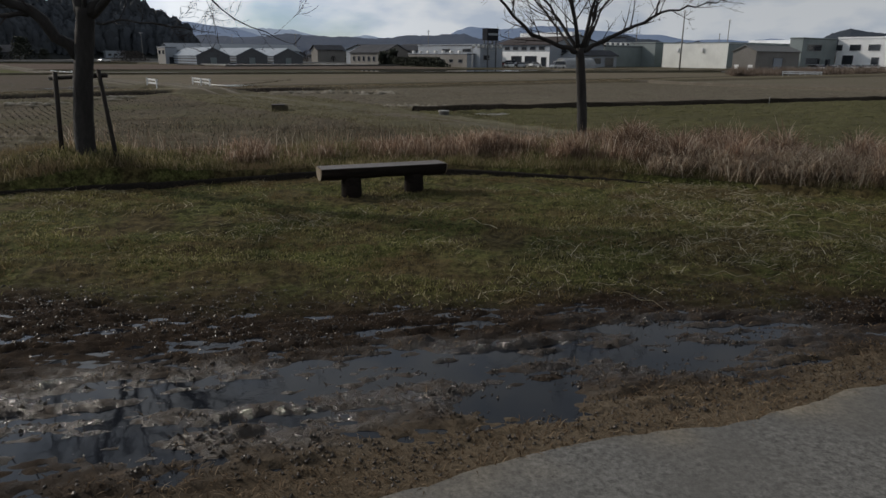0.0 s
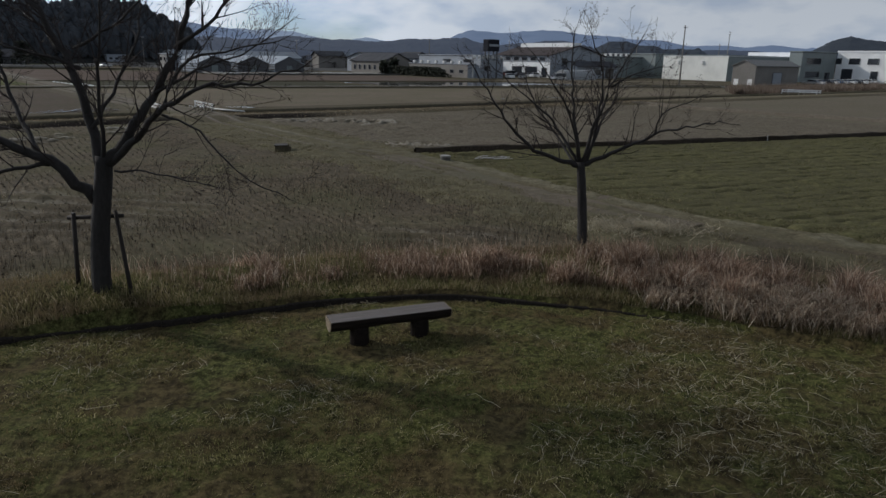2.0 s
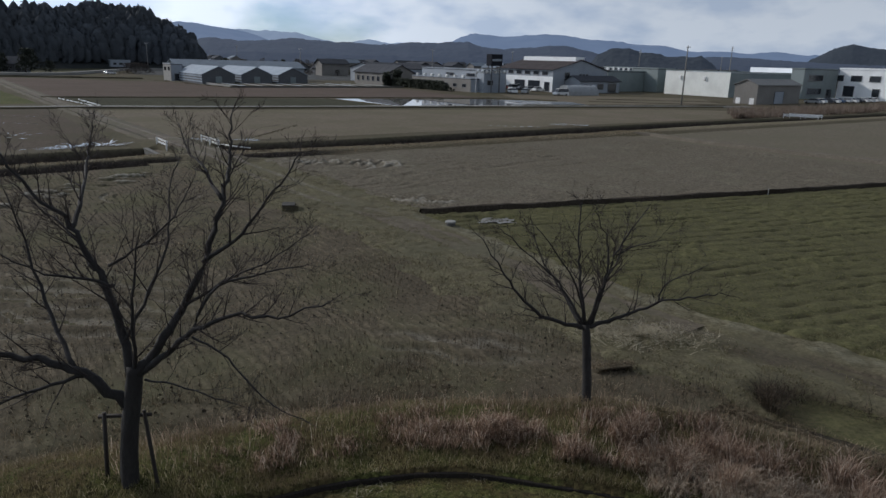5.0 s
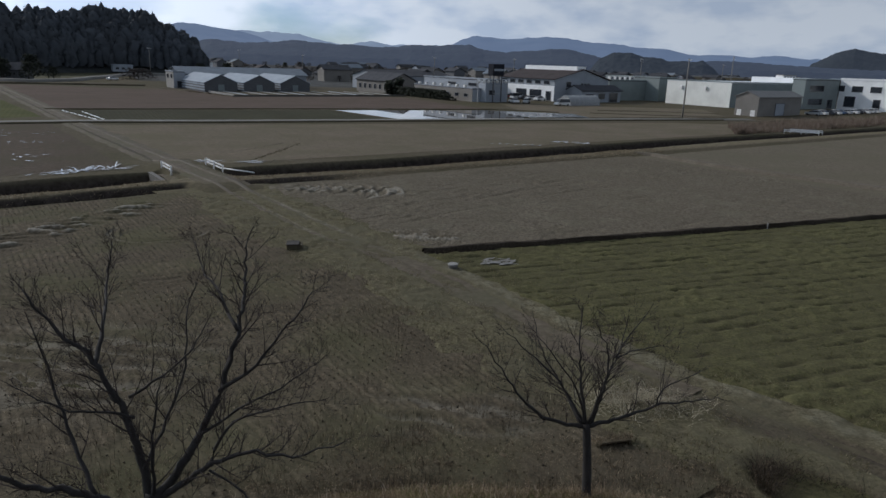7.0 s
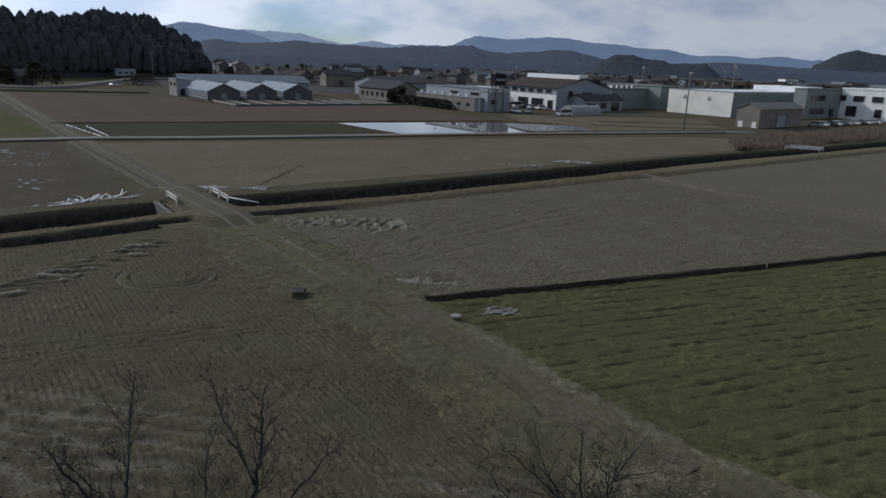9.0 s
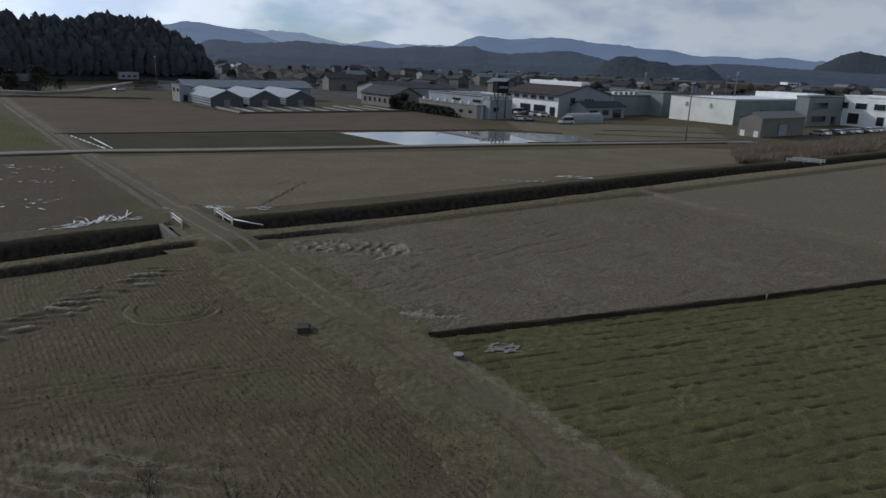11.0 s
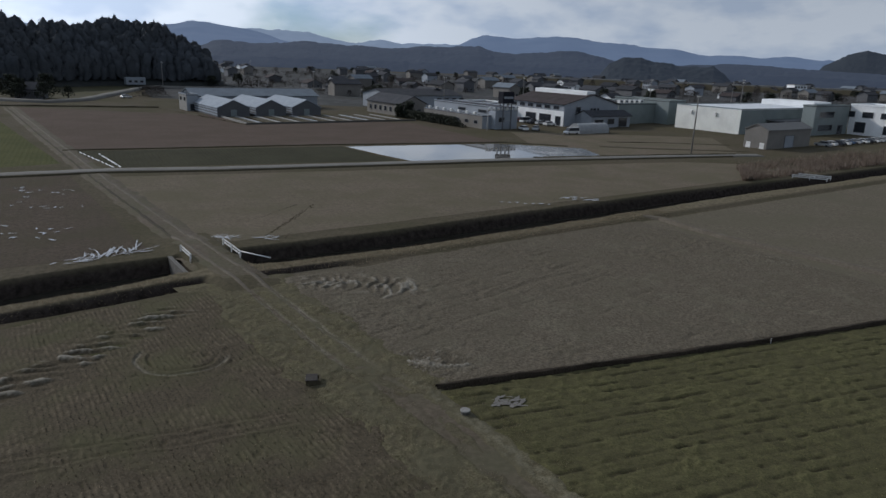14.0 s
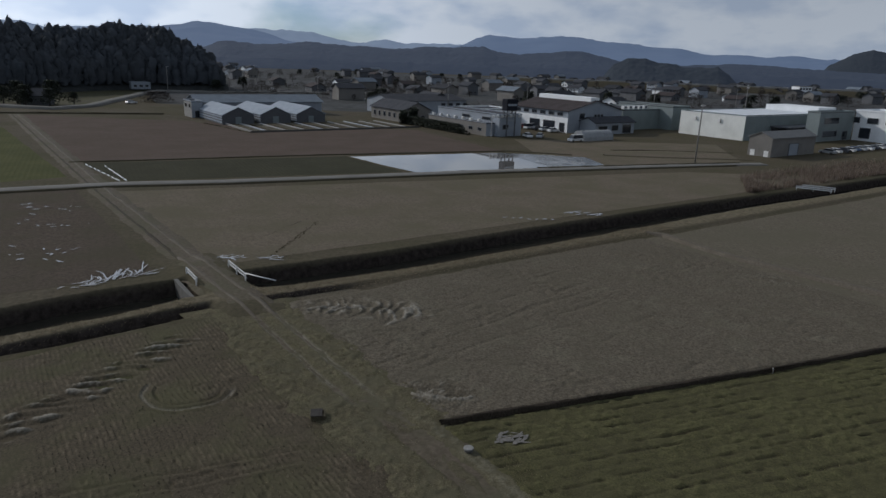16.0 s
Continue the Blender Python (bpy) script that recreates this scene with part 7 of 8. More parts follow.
# shaded face beside the sunlit white wing; grey-green walls stand for that shade
flat_house("grey_office", 217.0, 110.3, 21.9, 4.0, 8.9, M["green_wall"], M["roof_dark"], "office block at the end of the canopy, shade coloured in grey-green", "office",
           [("R", 3.0, 12.0, 5.4, 7.4), ("R", 3.0, 12.0, 1.3, 3.3), ("R", 15.5, 19.0, 0.1, 3.0, "door")], parapet=0.3)
flat_house("white_wing", 239.0, 84.0, 16.0, 26.0, 9.2, M["white_wall"], M["roof_bright"], "white two-storey office wing with wide dark windows", "office",
           [("L", 2.0 + k * 5.6, 5.4 + k * 5.6, 5.6, 7.5) for k in range(5)] + [("L", 20.6, 24.0, 0.8, 4.2), ("L", 13.0, 15.2, 0.8, 3.6), ("L", 4.0, 7.0, 1.2, 3.6)] + [("R", 2 + k * 5, 5 + k * 5, 5.6, 7.5) for k in range(3)], parapet=0.5)

# tan shed by the bank
shed = gable_house("shed", 164.0, 94.4, 20.8, 6.2, 4.7, 6.0, "u", M["tan_wall"], M["roof_ribbed"], "tan-fronted shed with a grey ribbed roof", "shed", over=0.35,
                   openings=[("R", 8, 12.5, 0.0, 3.2, "door", None, M["dark_wall"], M["grey_wall"])])
bm = gable(bmesh.new(), 0.05, 6.2, 4.7, 6.0, "u")
bmesh.ops.translate(bm, vec=(-0.056, 0, 0), verts=bm.verts)
part("front_wall", bm, M["tan_wall"], shed, "tan end wall")
for a_ in (0.6, 4.3):
    part("end_door", boxed(-0.11, -0.06, a_, a_ + 1.2, 0.0, 1.5), M["white_paint"], shed, "white low hatch")

# polytunnel
tun = empty("polytunnel", house_frame(141.5, 136.4), "small translucent polytunnel on the grass", "polytunnel")
v, f = [], []
for i in range(8):
    for k in range(13):
        a_ = math.pi * k / 12
        v.append((i * 12 / 7, 2.3 - 2.3 * math.cos(a_), 2.7 * math.sin(a_) ** 0.8))
for i in range(7):
    for k in range(12):
        f.append((i * 13 + k, i * 13 + k + 1, (i + 1) * 13 + k + 1, (i + 1) * 13 + k))
f += [tuple(range(13)), tuple(range(91, 104))[::-1]]
listed("cover", v, f, M["film"], tun, shade=False)
for i in range(0, 8):
    w, g = [], []
    tube_into(w, g, [(i * 12 / 7, 2.3 - 2.34 * math.cos(math.pi * k / 10), 2.75 * math.sin(math.pi * k / 10) ** 0.8) for k in range(11)], [0.04] * 11, 4)
    listed("hoop", w, g, M["metal"], tun)

# ---- vehicles ----
PAINTS = {}
for nm, c in (("white", (0.75, 0.76, 0.77)), ("silver", (0.42, 0.44, 0.46)), ("dark", (0.03, 0.035, 0.045)), ("blue", (0.06, 0.10, 0.18)), ("red", (0.22, 0.03, 0.03))):
    PAINTS[nm] = surface(nm + "_car_paint", tuple(a * 0.92 for a in c), c, grain=2, blotch=0.7, rough=0.25, bump=0.0)


def car(m, paint, label, kind_="car", van=False):
    e = empty("van" if van else "car", m, label, "van" if van else "car", "parked cars")
    L, W, H = (4.4, 1.75, 1.95) if van else (4.1, 1.7, 1.48)
    prof = [(-L / 2, 0.35), (L / 2, 0.35), (L / 2, 0.75), (L / 2 - 0.12, 0.88), (L / 2 - (0.5 if van else 1.05), 0.98), (-L / 2 + 0.15, 0.98), (-L / 2, 0.8)]
    bm = bmesh.new()
    A = [bm.verts.new((x, -W / 2, z)) for x, z in prof]
    B = [bm.verts.new((x, W / 2, z)) for x, z in prof]
    bm.faces.new(A), bm.faces.new(B[::-1])
    for i in range(len(prof)):
        j = (i + 1) % len(prof)
        bm.faces.new((A[i], B[i], B[j], A[j]))
    bmesh.ops.recalc_face_normals(bm, faces=bm.faces)
    part("body", bm, PAINTS[paint], e)
    x0, x1, x2, x3 = (-L / 2 + 0.05, -L / 2 + 0.12, L / 2 - 1.1, L / 2 - 0.5) if van else (-L / 2 + 0.25, -L / 2 + 0.75, 0.45, 1.05)
    for nm, mt, zt, i_ in (("glasshouse", M["glass"], H - 0.06, 0.0), ("roof", PAINTS[paint], H, 0.03)):
        bm = bmesh.new()
        lo = 0.96 if nm == "glasshouse" else H - 0.09
        f0 = 0.0 if nm == "glasshouse" else 1.0
        q = [(x0 + (x1 - x0) * f0, lo), (x3 + (x2 - x3) * f0, lo), (x2, zt), (x1, zt)]
        A = [bm.verts.new((x, -W / 2 + 0.08 + i_ + (0.1 if z > 1.2 else 0), z)) for x, z in q]
        B = [bm.verts.new((x, W / 2 - 0.08 - i_ - (0.1 if z > 1.2 else 0), z)) for x, z in q]
        bm.faces.new(A), bm.faces.new(B[::-1])
        for i in range(4):
            j = (i + 1) % 4
            bm.faces.new((A[i], B[i], B[j], A[j]))
        bmesh.ops.recalc_face_normals(bm, faces=bm.faces)
        part(nm, bm, mt, e)
    for sx in (-1, 1):
        for sy in (-1, 1):
            bm = bmesh.new()
            bmesh.ops.create_cone(bm, cap_ends=True, segments=14, radius1=0.31, radius2=0.31, depth=0.2, matrix=pose(sx * L * 0.31, sy * (W / 2 - 0.08), 0.31, 90, 0, 0))
            part("wheel", bm, M["tyre"], e)
    return e


rng = random.Random(12)
cols = ["silver", "white", "dark", "white", "blue", "silver", "white", "dark", "white", "silver", "white"]
for k, c in enumerate(cols):
    u_ = 188.5 + k * 3.6
    car(house_frame(u_, 92.5 + rng.uniform(-0.4, 0.4) + 0.05 * k, 90 + rng.uniform(-3, 3)), c, {"silver": "silver", "white": "white", "dark": "black", "blue": "dark blue"}[c] + " car parked in the row before the office")
for k, c in enumerate(["white", "silver", "dark", "white", "red", "white"]):
    car(house_frame(150.2 - 0.2 * k, 158 + k * 3.4, rng.uniform(-3, 3)), c, {"silver": "silver", "white": "white", "dark": "black", "red": "dark red"}[c] + " car parked along the works front", van=(k == 3))
car(house_frame(138.5, 136.8, 175), "white", "white van parked beside the polytunnel", van=True)
car(house_frame(135, 147.5, 40), "silver", "silver car parked beneath the sign tower")
car(house_frame(131.5, 149.0, 70), "white", "white car parked beneath the sign tower")
for k, (x, y, c) in enumerate(((-134, 262, "white"), (-196, 385, "white"), (-176, 384, "silver"), (-120, 400, "white"))):
    car(pose(x, y, PLAIN, 0, 0, 60 + 20 * k), c, ("silver" if c == "silver" else "white") + " car on the road below the wood")

# ---- utility poles ----
def pole(x, y, h, arms=1, lean=0.0, z=PLAIN):
    e = empty("utility_pole", pose(x, y, z, 0, lean, GRID), "grey concrete utility pole with a steel crossarm", "utility pole", "utility poles")
    v, f = [], []
    tube_into(v, f, [(0, 0, -0.5), (0, 0, h * 0.5), (0, 0, h)], [0.19, 0.155, 0.115], 10)
    listed("shaft", v, f, M["pole"], e, shade=True)
    for k in range(arms):
        part("crossarm", boxed(-0.75, 0.75, -0.16, -0.09, h - 0.5 - 0.7 * k, h - 0.4 - 0.7 * k), M["metal"], e)
        for a_ in (-0.65, 0, 0.65):
            part("insulator", boxed(a_ - 0.06, a_ + 0.06, -0.18, -0.06, h - 0.4 - 0.7 * k, h - 0.2 - 0.7 * k), M["white_paint"], e)
    return e


pole(49.8, 159.6, 13.2)
pole(93.5, 249, 16.0, 2)
pole(67, 270, 14.5, 2)
pole(-70, 300, 12.0)
pole(-150, 330, 13.0)
pole(-128, 395, 14.0)
pole(20, 290, 13.0)
pole(-12, 270, 12.5)
pole(120, 330, 14.0)

# ---- canal crossing: white guard rails, pipe, well cover, concrete box ----
def guard_rail(u0, v0, length, label, turn=90.0, z=-0.64):
    x, y = uv(u0, v0)
    e = empty("guard_rail", pose(x, y, z, 0, 0, GRID + turn), label, "guard rail", "white guard rails at the canal")
    n = max(2, int(length / 2.2) + 1)
    for k in range(n):
        a_ = length * k / (n - 1)
        part("post", boxed(a_ - 0.05, a_ + 0.05, -0.05, 0.05, -0.25, 0.56, 0.01), M["white_paint"], e)
    for z_ in (0.12, 0.40):
        part("rail", boxed(-0.12, length + 0.12, -0.085, -0.05, z_, z_ + 0.15, 0.012), M["white_paint"], e)
    return e


guard_rail(15.2, 62.9, 3.3, "white two-bar guard rail at the canal crossing")
guard_rail(19.4, 61.8, 5.0, "white two-bar guard rail beside the canal crossing")
guard_rail(123.8, 65.8, 5.6, "long white guard rail on the far bridge", turn=-64, z=-0.75)
guard_rail(126.2, 65.9, 5.2, "white guard rail on the far bridge's other side", turn=-64, z=-0.75)
for sgn, u0 in ((1, 14.1), (-1, 19.1)):
    x, y = uv(u0, 63)
    e = empty("headwall", pose(x, y, PLAIN, 0, 0, GRID), "stained concrete headwall of the canal culvert", "headwall", "culvert headwalls")
    part("wall", boxed(-0.15, 0.15, -3.2, 2.8, -1.9, -0.02, 0.02), M["dark_concrete"], e)
    part("coping", boxed(-0.2, 0.2, -3.3, 2.9, -0.017, 0.05, 0.02), M["dark_concrete"], e)
v, f = [], []
a_, b_ = uv(20.0, 63.6), uv(21.8, 60.4)
tube_into(v, f, [(*a_, -0.65), ((a_[0] + b_[0]) / 2, (a_[1] + b_[1]) / 2, -0.7), (*b_, -0.72)], [0.06] * 3, 8)
tagged(listed("water_pipe", v, f, M["white_paint"], shade=True), "white water pipe laid across the canal", "pipe")

well = empty("well_cover", pose(-0.86, 34.5, PLAIN, 0, 0, 10), "round concrete well ring with a pale lid", "well")
v, f = [], []
tube_into(v, f, [(0, 0, -0.2), (0, 0, 0.26), (0, 0, 0.30)], [0.25, 0.25, 0.24], 22)
listed("ring", v, f, M["dark_concrete"], well, shade=False)
v, f = [], []
tube_into(v, f, [(0, 0, 0.303), (0, 0, 0.36), (0, 0, 0.375)], [0.28, 0.28, 0.26], 22)
listed("lid", v, f, M["concrete"], well, "pale flat concrete lid", shade=False)
sluice = empty("sluice_box", pose(-9.85, 37.3, PLAIN, 0, 0, 12), "small dark concrete sluice box in the stubble", "sluice box")
for q in ((-0.42, 0.42, -0.42, -0.32), (-0.42, 0.42, 0.32, 0.42), (-0.42, -0.32, -0.32, 0.32), (0.32, 0.42, -0.32, 0.32)):
    part("side", boxed(*q, -0.3, 0.36), M["bund"], sluice)
part("lid", boxed(-0.45, 0.25, -0.45, 0.45, 0.363, 0.41, 0.01), M["timber"], sluice, "weathered wooden lid")
culvert = empty("culvert", pose(4.0, 17.95, PLAIN - 0.08, 0, 0, 17), "small culvert with a straw-grown slab over a dark mouth", "culvert")
part("slab", boxed(-0.5, 0.5, -0.10, 0.12, 0.285, 0.335, 0.02), M["dead_lip"], culvert, "worn slab overgrown with straw")
for q in ((-0.53, -0.45), (0.45, 0.53)):
    part("cheek", boxed(*q, -0.08, 0.11, -0.3, 0.282), M["bund"], culvert)
# the mouth's shade is coloured in with this dark back
part("back", boxed(-0.447, 0.447, 0.04, 0.11, -0.3, 0.282), M["bund_shade"], culvert, "dark back of the mouth")
marker = empty("field_marker", pose(20.75, 46.85, PLAIN), "short pale post on the field bund", "marker post")
part("post", boxed(-0.03, 0.03, -0.03, 0.03, -0.1, 0.46, 0.01), M["concrete"], marker)
part("cap", boxed(-0.04, 0.04, -0.04, 0.04, 0.462, 0.49, 0.01), M["concrete"], marker)

# white boards leaning along the track beyond the road
rng = random.Random(18)
for (ua, va), (ub, vb) in (((16.6, 140.0), (18.9, 120.4)), ((19.3, 137.0), (19.9, 119.9))):
    for k in range(8):
        f = (k + rng.uniform(0.1, 0.5)) / 8
        x, y = uv(ua + (ub - ua) * f, va + (vb - va) * f)
        L_ = rng.uniform(0.5, 1.15)
        e = tagged(part("white_board", boxed(-L_, L_, -0.09, 0.09, 0, 0.12, 0.02), M["white_wall"]), "long white board lying beside the track", "board", "boards beside the track")
        e.matrix_basis = pose(x, y, PLAIN + 0.012, 0, 0, GRID + 92 + rng.uniform(-6, 9))

# ---- the town on the plain ----
walls = ("dark_wall", "grey_wall", "tan_wall", "dark_wall", "white_wall", "dark_wall", "tan_wall", "dark_wall", "dark_wall")
roofs = ("roof_dark", "roof_dark", "roof_dark", "roof_maroon", "roof_dark", "roof_dark", "roof_blue", "roof_dark", "roof_dark")
protos = []
rng = random.Random(21)
for k in range(9):
    L, W, H = rng.uniform(8, 15), rng.uniform(7, 9), rng.choice((3.2, 5.6, 5.8))
    ops = [("R", 1.2 + j * 2.6, 2.8 + j * 2.6, z, z + 1.3) for j in range(int((L - 1.5) / 2.6)) for z in ((1.0, 3.7) if H > 5 else (1.0,))]
    ops += [("L", 1.5, 3.2, 1.0, 2.3), ("L", 4.6, 6.0, 1.0, 2.3)]
    h_ = gable_house("house", 300, 300, L, W, H, H + 1.9, "u", M[walls[k]], M[roofs[k]],
                     ("two-storey" if H > 5 else "single-storey") + " " + ("dark", "grey", "tan", "dark", "white", "dark", "tan", "dark", "dark")[k] + " house with a tiled gable roof", "house", ops, over=0.7, group="houses of the town")
    protos.append(h_)
spots = []
tries = 0
while len(spots) < 120 and tries < 6000:
    tries += 1
    y = 265 + 620 * rng.random() ** 1.1
    az = rng.uniform(-21, 34)
    x = y * math.tan(radians(az))
    if az < -6 and y < 330:
        continue
    if az > 9 and y < 330:
        continue
    if az > 17 and y < 480 and rng.random() < 0.8:
        continue
    if az < 3 and rng.random() < 0.45:
        continue
    if 330 < y < 420 and rng.random() < 0.3:
        continue
    u_, v_ = to_uv(x, y)
    if 110 < u_ < 290 and 95 < v_ < 240:
        continue
    if all(math.hypot(x - a, y - b) > 19 for a, b in spots):
        spots.append((x, y))
for i, (x, y) in enumerate(spots):
    m = pose(x, y, PLAIN, 0, 0, GRID + rng.choice((0, 90, 90, 180, -90)) + rng.uniform(-8, 8))
    if i < len(protos):
        protos[i].matrix_basis = m
    else:
        copy_thing(protos[i % len(protos)], m)
x, y = 261.0, 574.8
inn = empty("apartment_block", pose(x, y, PLAIN, 0, 0, 20), "white three-storey block with rows of windows", "building")
part("wall", boxed(-6.4, 6.4, -4, 4, 0, 9.6), M["white_wall"], inn)
part("roof", boxed(-6.6, 6.6, -4.2, 4.2, 9.603, 10.0), M["tan_wall"], inn)
for fl in range(3):
    for k in range(4):
        opening(inn, "R", -5.8 + k * 3.0, -3.8 + k * 3.0, 1.0 + fl * 3.1, 2.5 + fl * 3.1, off=-4.0)
# embankment with a pale parapet far behind the town
strip("embankment", [(20, 700), (180, 690), (420, 660), (620, 600)], 26, 5.0, M["bund"], "low grassy railway embankment behind the town", "embankment", step=8, wob=1.0, crown=0.5, seed=51)
strip("parapet", [(20, 700), (180, 690), (420, 660), (620, 600)], 0.8, 1.4, M["concrete"], "pale concrete parapet along the embankment", "parapet", step=8, lift=5.0, wob=0.0, crown=0.1, seed=52)
# street trees and shrubs between the houses
rng = random.Random(33)
for k in range(230):
    y = 255 + 520 * rng.random()
    az = rng.uniform(-22, 32)
    x = y * math.tan(radians(az))
    u_, v_ = to_uv(x, y)
    if 100 < u_ < 290 and 90 < v_ < 245 or (y < 300 and az < -8):
        continue
    s_ = rng.uniform(2.5, 6.5)
    bare_ = rng.random() < 0.8
    e = empty("garden_tree", pose(x, y, PLAIN), "bare grey-brown garden tree among the houses" if bare_ else "dark evergreen garden tree among the houses", "tree", "trees of the town")
    v, f = [], []
    tube_into(v, f, [(0, 0, 0), (0.1, 0, s_ * 0.35), (0, 0.1, s_ * 0.75)], [0.22, 0.15, 0.08], 6)
    listed("trunk", v, f, M["bark"], e)
    r = clump_mass("crown", 0, 0, s_ * 1.15, s_ * 1.15, s_ * 0.85, 0, 260, s_ * (0.05 if bare_ else 0.10), M["bare_far"] if bare_ else M["hedge"], "", "", k + 5, z0=s_ * 0.22, taper=0.5)
    r.parent = e

# low bare shrubs and hedges in the gardens and along the lanes
rs = np.random.RandomState(34)
n = 1500
az, y = np.radians(rs.uniform(-21, 34, n)), 262 + 480 * rs.rand(n) ** 1.3
x = y * np.tan(az)
u_, v_ = to_uv(x, y)
ok_ = ~((u_ > 100) & (u_ < 290) & (v_ > 90) & (v_ < 245)) & ~((y < 315) & (np.degrees(az) < -8)) & (fbm(x * 0.02, y * 0.02, 3) > -0.12)
x, y = x[ok_], y[ok_]
k = np.repeat(np.arange(len(x)), 34)
sz = rs.uniform(1.2, 3.4, len(x))
c3 = np.stack([x[k] + sz[k] * rs.normal(0, 0.75, len(k)), y[k] + sz[k] * rs.normal(0, 0.5, len(k)), PLAIN + sz[k] * rs.rand(len(k)) ** 1.3], -1)
tagged(crumbs("garden_shrubs", c3, 0.10 + 0.28 * rs.rand(len(k)), M["bare_far"], 35), "bare grey-brown shrubs and hedges between the houses", "shrubs", kind="stuff")

# ---- wood, knolls and ridges ----
def slope_mesh(name, material, dist, depth, az0, az1, crest, label, category, rough, n=260, m=30, seed=0, leaf=0.0):
    """A range of hills: crest(az) in degrees above the level of the eye gives its skyline."""
    az = np.radians(np.linspace(az0, az1, n))
    t = np.linspace(0, 1, m)
    A, T = np.meshgrid(az, t)
    D = dist - depth * (1 - T)
    top = np.tan(np.radians(crest(np.degrees(A)))) * dist + 20.0
    top = np.maximum(top, 0)
    prof = T ** 0.85
    Z = PLAIN - 3 + (top + 3) * prof
    Z = Z + rough * fbm(A * dist / 130 + seed, T * depth / 130 + seed * 2, 5) * np.sin(T * math.pi * 0.55) + rough * 0.35 * fbm(A * dist / 22 + seed, T * 3 + seed, 3) * T + leaf * fbm(A * dist / 7 + seed, T * depth / 9, 2) * np.minimum(1, T * 4)
    ob = grid_mesh(name, D * np.sin(A), D * np.cos(A), Z, material)
    return tagged(ob, label, category, kind="structure")


def skyline(*points):
    """A crest through points of degrees east of +y and degrees above the eye."""
    return lambda az: np.interp(az, [p[0] for p in points], [p[1] for p in points])


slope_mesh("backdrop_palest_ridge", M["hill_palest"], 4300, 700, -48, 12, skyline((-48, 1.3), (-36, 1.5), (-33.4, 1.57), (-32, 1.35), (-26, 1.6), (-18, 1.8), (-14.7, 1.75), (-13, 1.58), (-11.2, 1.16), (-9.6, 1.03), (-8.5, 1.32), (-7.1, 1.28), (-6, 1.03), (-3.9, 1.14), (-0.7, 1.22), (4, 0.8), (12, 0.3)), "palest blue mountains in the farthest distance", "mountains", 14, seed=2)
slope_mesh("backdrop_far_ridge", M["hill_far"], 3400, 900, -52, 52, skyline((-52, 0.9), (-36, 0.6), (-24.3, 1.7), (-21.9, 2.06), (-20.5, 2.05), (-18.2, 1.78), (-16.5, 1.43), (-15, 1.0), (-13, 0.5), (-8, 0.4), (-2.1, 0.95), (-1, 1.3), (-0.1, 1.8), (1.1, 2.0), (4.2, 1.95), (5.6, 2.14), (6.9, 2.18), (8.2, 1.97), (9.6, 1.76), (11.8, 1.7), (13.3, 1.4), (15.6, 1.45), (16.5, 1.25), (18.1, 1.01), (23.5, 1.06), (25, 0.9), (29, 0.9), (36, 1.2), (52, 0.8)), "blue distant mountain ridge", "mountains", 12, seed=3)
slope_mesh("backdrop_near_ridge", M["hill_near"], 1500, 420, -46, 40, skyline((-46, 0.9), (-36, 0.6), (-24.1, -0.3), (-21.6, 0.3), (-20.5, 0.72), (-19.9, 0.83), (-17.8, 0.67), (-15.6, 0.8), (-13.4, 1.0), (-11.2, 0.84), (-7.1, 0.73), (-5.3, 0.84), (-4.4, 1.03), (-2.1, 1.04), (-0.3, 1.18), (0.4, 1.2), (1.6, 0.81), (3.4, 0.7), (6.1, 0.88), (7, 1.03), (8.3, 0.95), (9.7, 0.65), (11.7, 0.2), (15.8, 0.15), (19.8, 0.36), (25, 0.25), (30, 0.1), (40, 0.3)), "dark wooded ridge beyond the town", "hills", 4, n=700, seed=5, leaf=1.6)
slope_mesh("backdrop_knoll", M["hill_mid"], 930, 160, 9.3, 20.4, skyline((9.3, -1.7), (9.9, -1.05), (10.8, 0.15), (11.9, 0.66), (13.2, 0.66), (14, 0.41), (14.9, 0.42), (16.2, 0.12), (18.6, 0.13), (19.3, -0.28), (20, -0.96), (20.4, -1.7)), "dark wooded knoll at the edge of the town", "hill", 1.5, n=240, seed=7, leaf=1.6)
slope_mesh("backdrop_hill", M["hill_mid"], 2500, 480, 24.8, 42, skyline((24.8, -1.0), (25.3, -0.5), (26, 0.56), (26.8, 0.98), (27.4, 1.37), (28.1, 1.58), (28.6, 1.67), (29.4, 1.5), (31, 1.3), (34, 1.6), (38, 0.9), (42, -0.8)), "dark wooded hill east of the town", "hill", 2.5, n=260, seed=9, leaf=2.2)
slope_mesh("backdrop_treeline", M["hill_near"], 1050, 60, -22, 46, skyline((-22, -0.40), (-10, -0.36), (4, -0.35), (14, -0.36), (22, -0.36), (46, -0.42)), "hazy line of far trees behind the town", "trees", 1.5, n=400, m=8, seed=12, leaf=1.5)


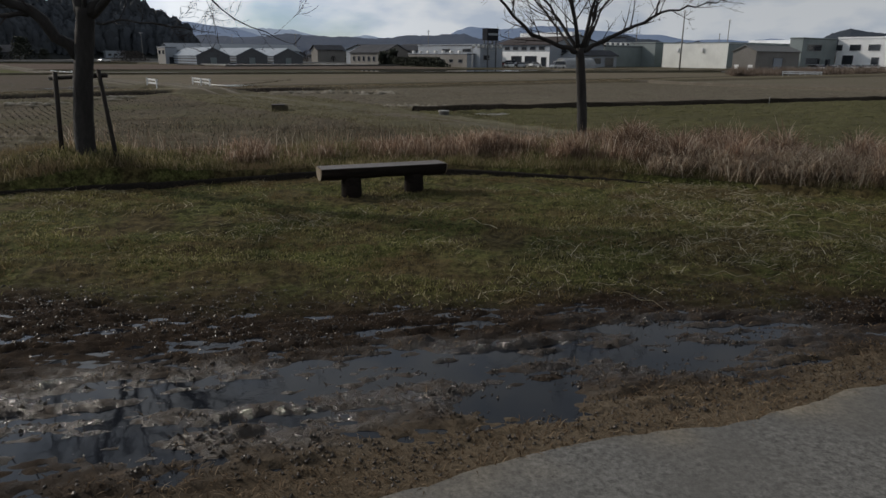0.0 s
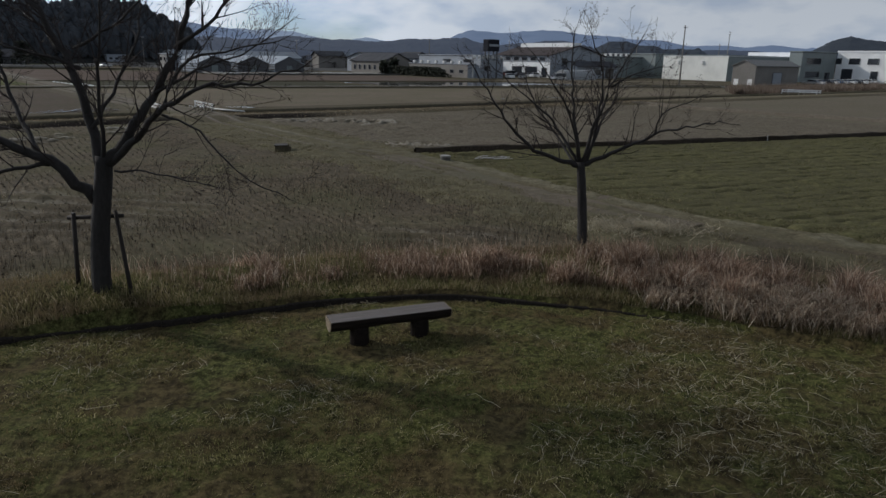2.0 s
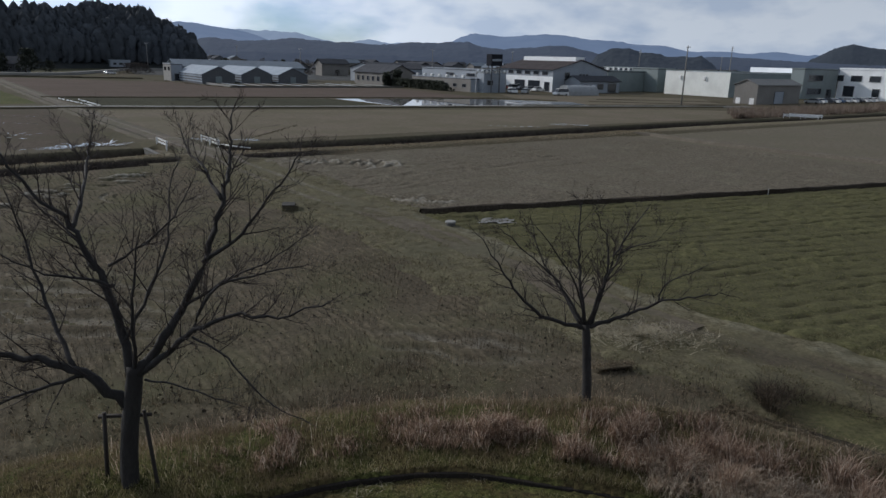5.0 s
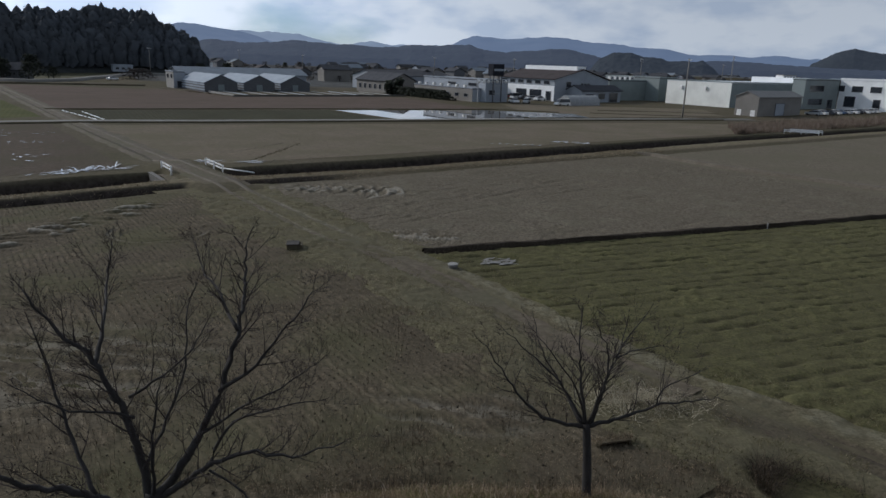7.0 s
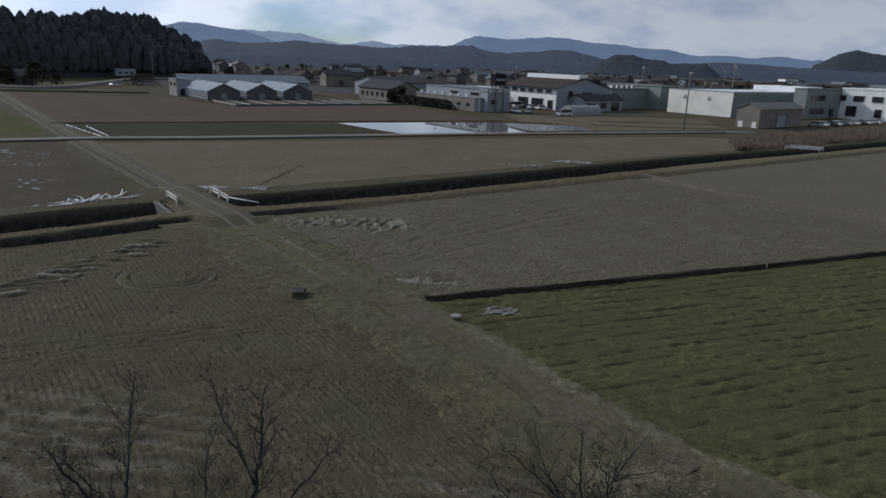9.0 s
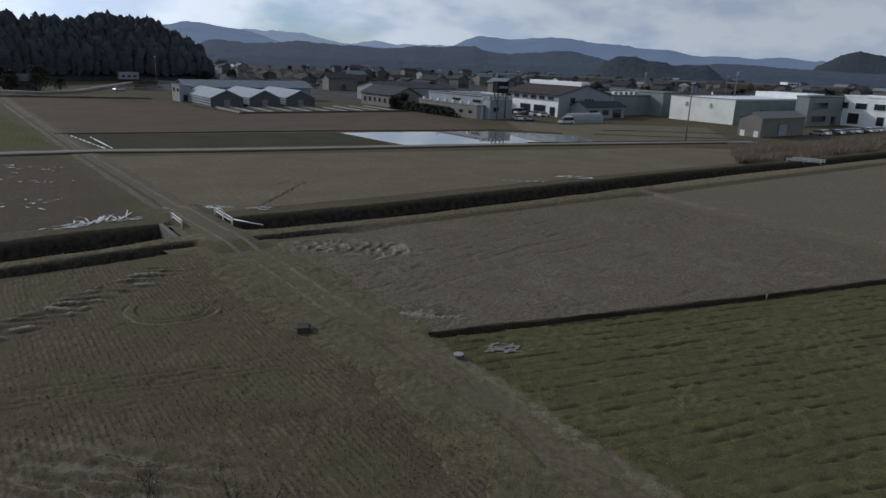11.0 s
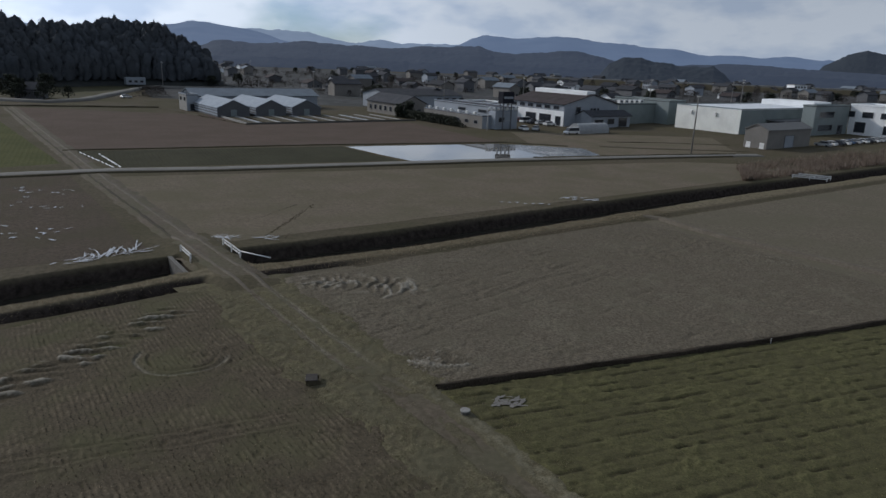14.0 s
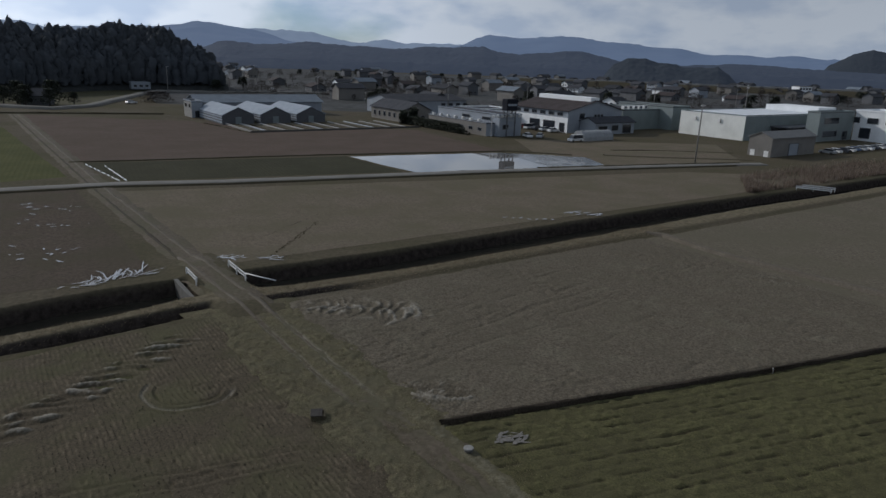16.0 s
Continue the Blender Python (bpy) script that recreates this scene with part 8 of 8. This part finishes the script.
# the wood: a low hill under tall conifers
def wood():
    """Many single crowns of tall conifers on a low hill, joined."""
    r = np.random.RandomState(4)
    crest = skyline((-70, 1.4), (-40, 1.6), (-34.7, 1.55), (-34.1, 1.6), (-33.1, 1.2), (-32.1, 1.22), (-31.4, 1.42), (-30.3, 1.34), (-28.9, 1.55), (-27.9, 1.82), (-25.8, 1.78), (-24.1, 1.6), (-23.7, 1.2), (-22.6, 0.74), (-21.8, 0.28), (-21.2, -0.15), (-20.6, -1.1), (-20.2, -1.9))
    foot = lambda a_: np.interp(a_, (-70, -35, -28, -20), (330, 352, 392, 402))
    rise = 2.0          # the wood's foot stands on a low bank
    azs, ts = [], []
    for k in range(17):
        t = k / 16
        step = 2.9 / 400 * 57.3
        a_ = np.arange(-62, -20.35, step)
        a_ = a_ + r.uniform(-0.45, 0.45, len(a_)) * step
        azs.append(a_), ts.append(np.clip(t + r.uniform(-0.03, 0.03, len(a_)), 0, 1))
    az, t = np.concatenate(azs), np.concatenate(ts)
    az = np.minimum(az, -20.5)
    dist = foot(az) + t * 30
    tall = 8.2 + 5.0 * r.rand(len(az)) ** 1.3
    tall = np.minimum(tall, 4.5 + 2.2 * np.maximum(-20.2 - az, 0) * 4)
    top = 20 + np.tan(np.radians(crest(az))) * dist
    base = rise - 0.5 + np.maximum(top - 11.5 - rise, 0) * t ** 0.75
    wide = (1.8 + 1.6 * r.rand(len(az))) * np.clip(tall / 11, 0.5, 1.1)
    rings = np.array([(0.05, 0.85), (0.30, 1.05), (0.58, 1.08), (0.80, 0.86), (0.94, 0.48), (1.0, 0.10)])
    sides = 7
    n = len(az)
    X, Y = dist * np.sin(np.radians(az)), dist * np.cos(np.radians(az))
    ang = np.arange(sides) / sides * 2 * math.pi
    jit = 1 + 0.24 * r.normal(size=(n, len(rings), sides))
    rad = wide[:, None, None] * rings[None, :, 1, None] * jit
    co = np.stack([X[:, None, None] + rad * np.cos(ang), Y[:, None, None] + rad * np.sin(ang), base[:, None, None] + tall[:, None, None] * rings[None, :, 0, None] + 0.6 * r.normal(size=rad.shape)], -1).reshape(-1, 3)
    per = len(rings) * sides
    i0 = np.arange(n)[:, None] * per
    quads = np.array([(j * sides + k, j * sides + (k + 1) % sides, (j + 1) * sides + (k + 1) % sides, (j + 1) * sides + k) for j in range(len(rings) - 1) for k in range(sides)])
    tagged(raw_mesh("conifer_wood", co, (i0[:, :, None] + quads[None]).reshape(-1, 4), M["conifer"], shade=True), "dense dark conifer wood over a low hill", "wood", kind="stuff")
    # loose sprays that fray the crowns
    m_ = 70
    pick = np.repeat(np.arange(n), m_)
    hz = r.rand(len(pick)) ** 0.7
    rr = wide[pick] * np.interp(hz, rings[:, 0], rings[:, 1]) * (0.9 + 0.35 * r.rand(len(pick)))
    aa = r.rand(len(pick)) * 2 * math.pi
    C = np.stack([X[pick] + rr * np.cos(aa), Y[pick] + rr * np.sin(aa), base[pick] + tall[pick] * hz + 0.2], -1)
    d = r.normal(size=(len(pick), 4, 3))
    d /= np.linalg.norm(d, axis=2)[..., None]
    co = (C[:, None, :] + d * (0.15 + 0.40 * r.rand(len(pick)))[:, None, None]).reshape(-1, 3)
    i = np.arange(len(pick))[:, None] * 4
    f_ = np.concatenate([i + np.array([k]) for k in ([0, 1, 2], [0, 2, 3], [0, 3, 1], [1, 3, 2])], 0)
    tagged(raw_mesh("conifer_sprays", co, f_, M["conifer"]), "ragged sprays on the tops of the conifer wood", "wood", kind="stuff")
    # the hill under the trees
    A, T = np.meshgrid(np.radians(np.linspace(-64, -20.0, 120)), np.linspace(0, 1, 16))
    D = foot(np.degrees(A)) - 10 + T * 48
    T = np.clip((T * 48 - 10) / 30, 0, 1)
    H = PLAIN - 1.0 + (rise + 0.4 - PLAIN) * smooth(-10, 0, D - foot(np.degrees(A))) + np.maximum(20 + np.tan(np.radians(crest(np.degrees(A)))) * D - 12.5 - rise, 0) * T ** 0.75
    tagged(grid_mesh("wood_hill", D * np.sin(A), D * np.cos(A), H, M["hill_wood"]), "dark leaf-strewn slope under the conifer wood", "hill", kind="structure")


wood()

# rising road, bank and dark farmhouse below the wood
strip("hill_road", [(-230, 214), (-165, 229), (-143, 226), (-139, 242), (-148, 280), (-159, 325), (-161, 345), (-142, 352), (-108, 374), (-40, 404)], 4.6, 0.9, M["road"], "pale road climbing past the wood", "road", step=6, wob=0.2, crown=0.1, lift=0.0, seed=61)
field("field_hillfoot", [(-225, 236), (-146, 246), (-160, 362), (-235, 340)], M["verge"], "rough olive grass below the wood", lift=0.05, n=30, ragged=1.5, seed=62)
fh = gable_house("farmhouse", 16.0, 287.0, 9, 7, 3.4, 5.6, "u", M["dark_wall"], M["roof_dark"], "dark farmhouse with a steep roof among trees", "house", [("R", 2, 4, 1, 2.6), ("R", 6, 8, 1, 2.6), ("L", 2, 4, 1, 2.6)], turn=-20)
for x, y, s_ in ((-150, 236, 6.0), (-158, 234, 5.5), (-166, 235, 6.5), (-174, 234, 5.5), (-155, 246, 8.5), (-160, 238, 7.0), (-166, 243, 8.0), (-174, 240, 7.0), (-182, 244, 8.0), (-149, 249, 4.5)):
    e = empty("garden_tree", pose(x, y, PLAIN), "dark evergreen tree beside the farmhouse", "tree", "trees of the town")
    v, f = [], []
    tube_into(v, f, [(0, 0, 0), (0.1, 0, s_ * 0.35), (0, 0.1, s_ * 0.75)], [0.25, 0.18, 0.08], 6)
    listed("trunk", v, f, M["bark"], e)
    r = clump_mass("crown", 0, 0, s_ * 1.1, s_ * 1.1, s_ * 0.85, 0, 520, s_ * 0.055, M["hedge"], "", "", 5, z0=s_ * 0.15, taper=0.7)
    r.parent = e
clump_mass("roadside_thicket", -131, 277, 15, 9, 4.2, 60, 900, 0.30, M["bare_far"], "bare brown thicket beside the climbing road", "thicket", 91, taper=0.5)
hut = flat_house("roadside_hut", 69, 374.5, 9, 5, 2.9, M["grey_wall"], M["roof_white"], "small grey building below the wood", "building", [("R", 1.0 + k * 2.7, 2.6 + k * 2.7, 1.0, 2.1) for k in range(3)])
hut.location.z += 1.1

# dead reeds by the far bridge
n = 16000
rs = np.random.RandomState(77)
u_ = 112 + 85 * rs.rand(n)
v_ = 67.5 + 12 * rs.rand(n) ** 1.5 * smooth(108, 130, u_)
x, y = u_ * EU[0] + v_ * EV[0], u_ * EU[1] + v_ * EV[1]
ok_ = rs.rand(n) < 0.5 + 1.3 * fbm(x * 0.25, y * 0.25, 3)
x, y = x[ok_], y[ok_]
n = len(x)
tagged(blades("far_reeds", np.stack([x, y, np.full(n, PLAIN)], -1), 0.5 + 1.5 * rs.rand(n), 0.07, 0.5, M["weeds"], 78), "belt of dead brown reeds by the far bridge", "reeds", kind="stuff")
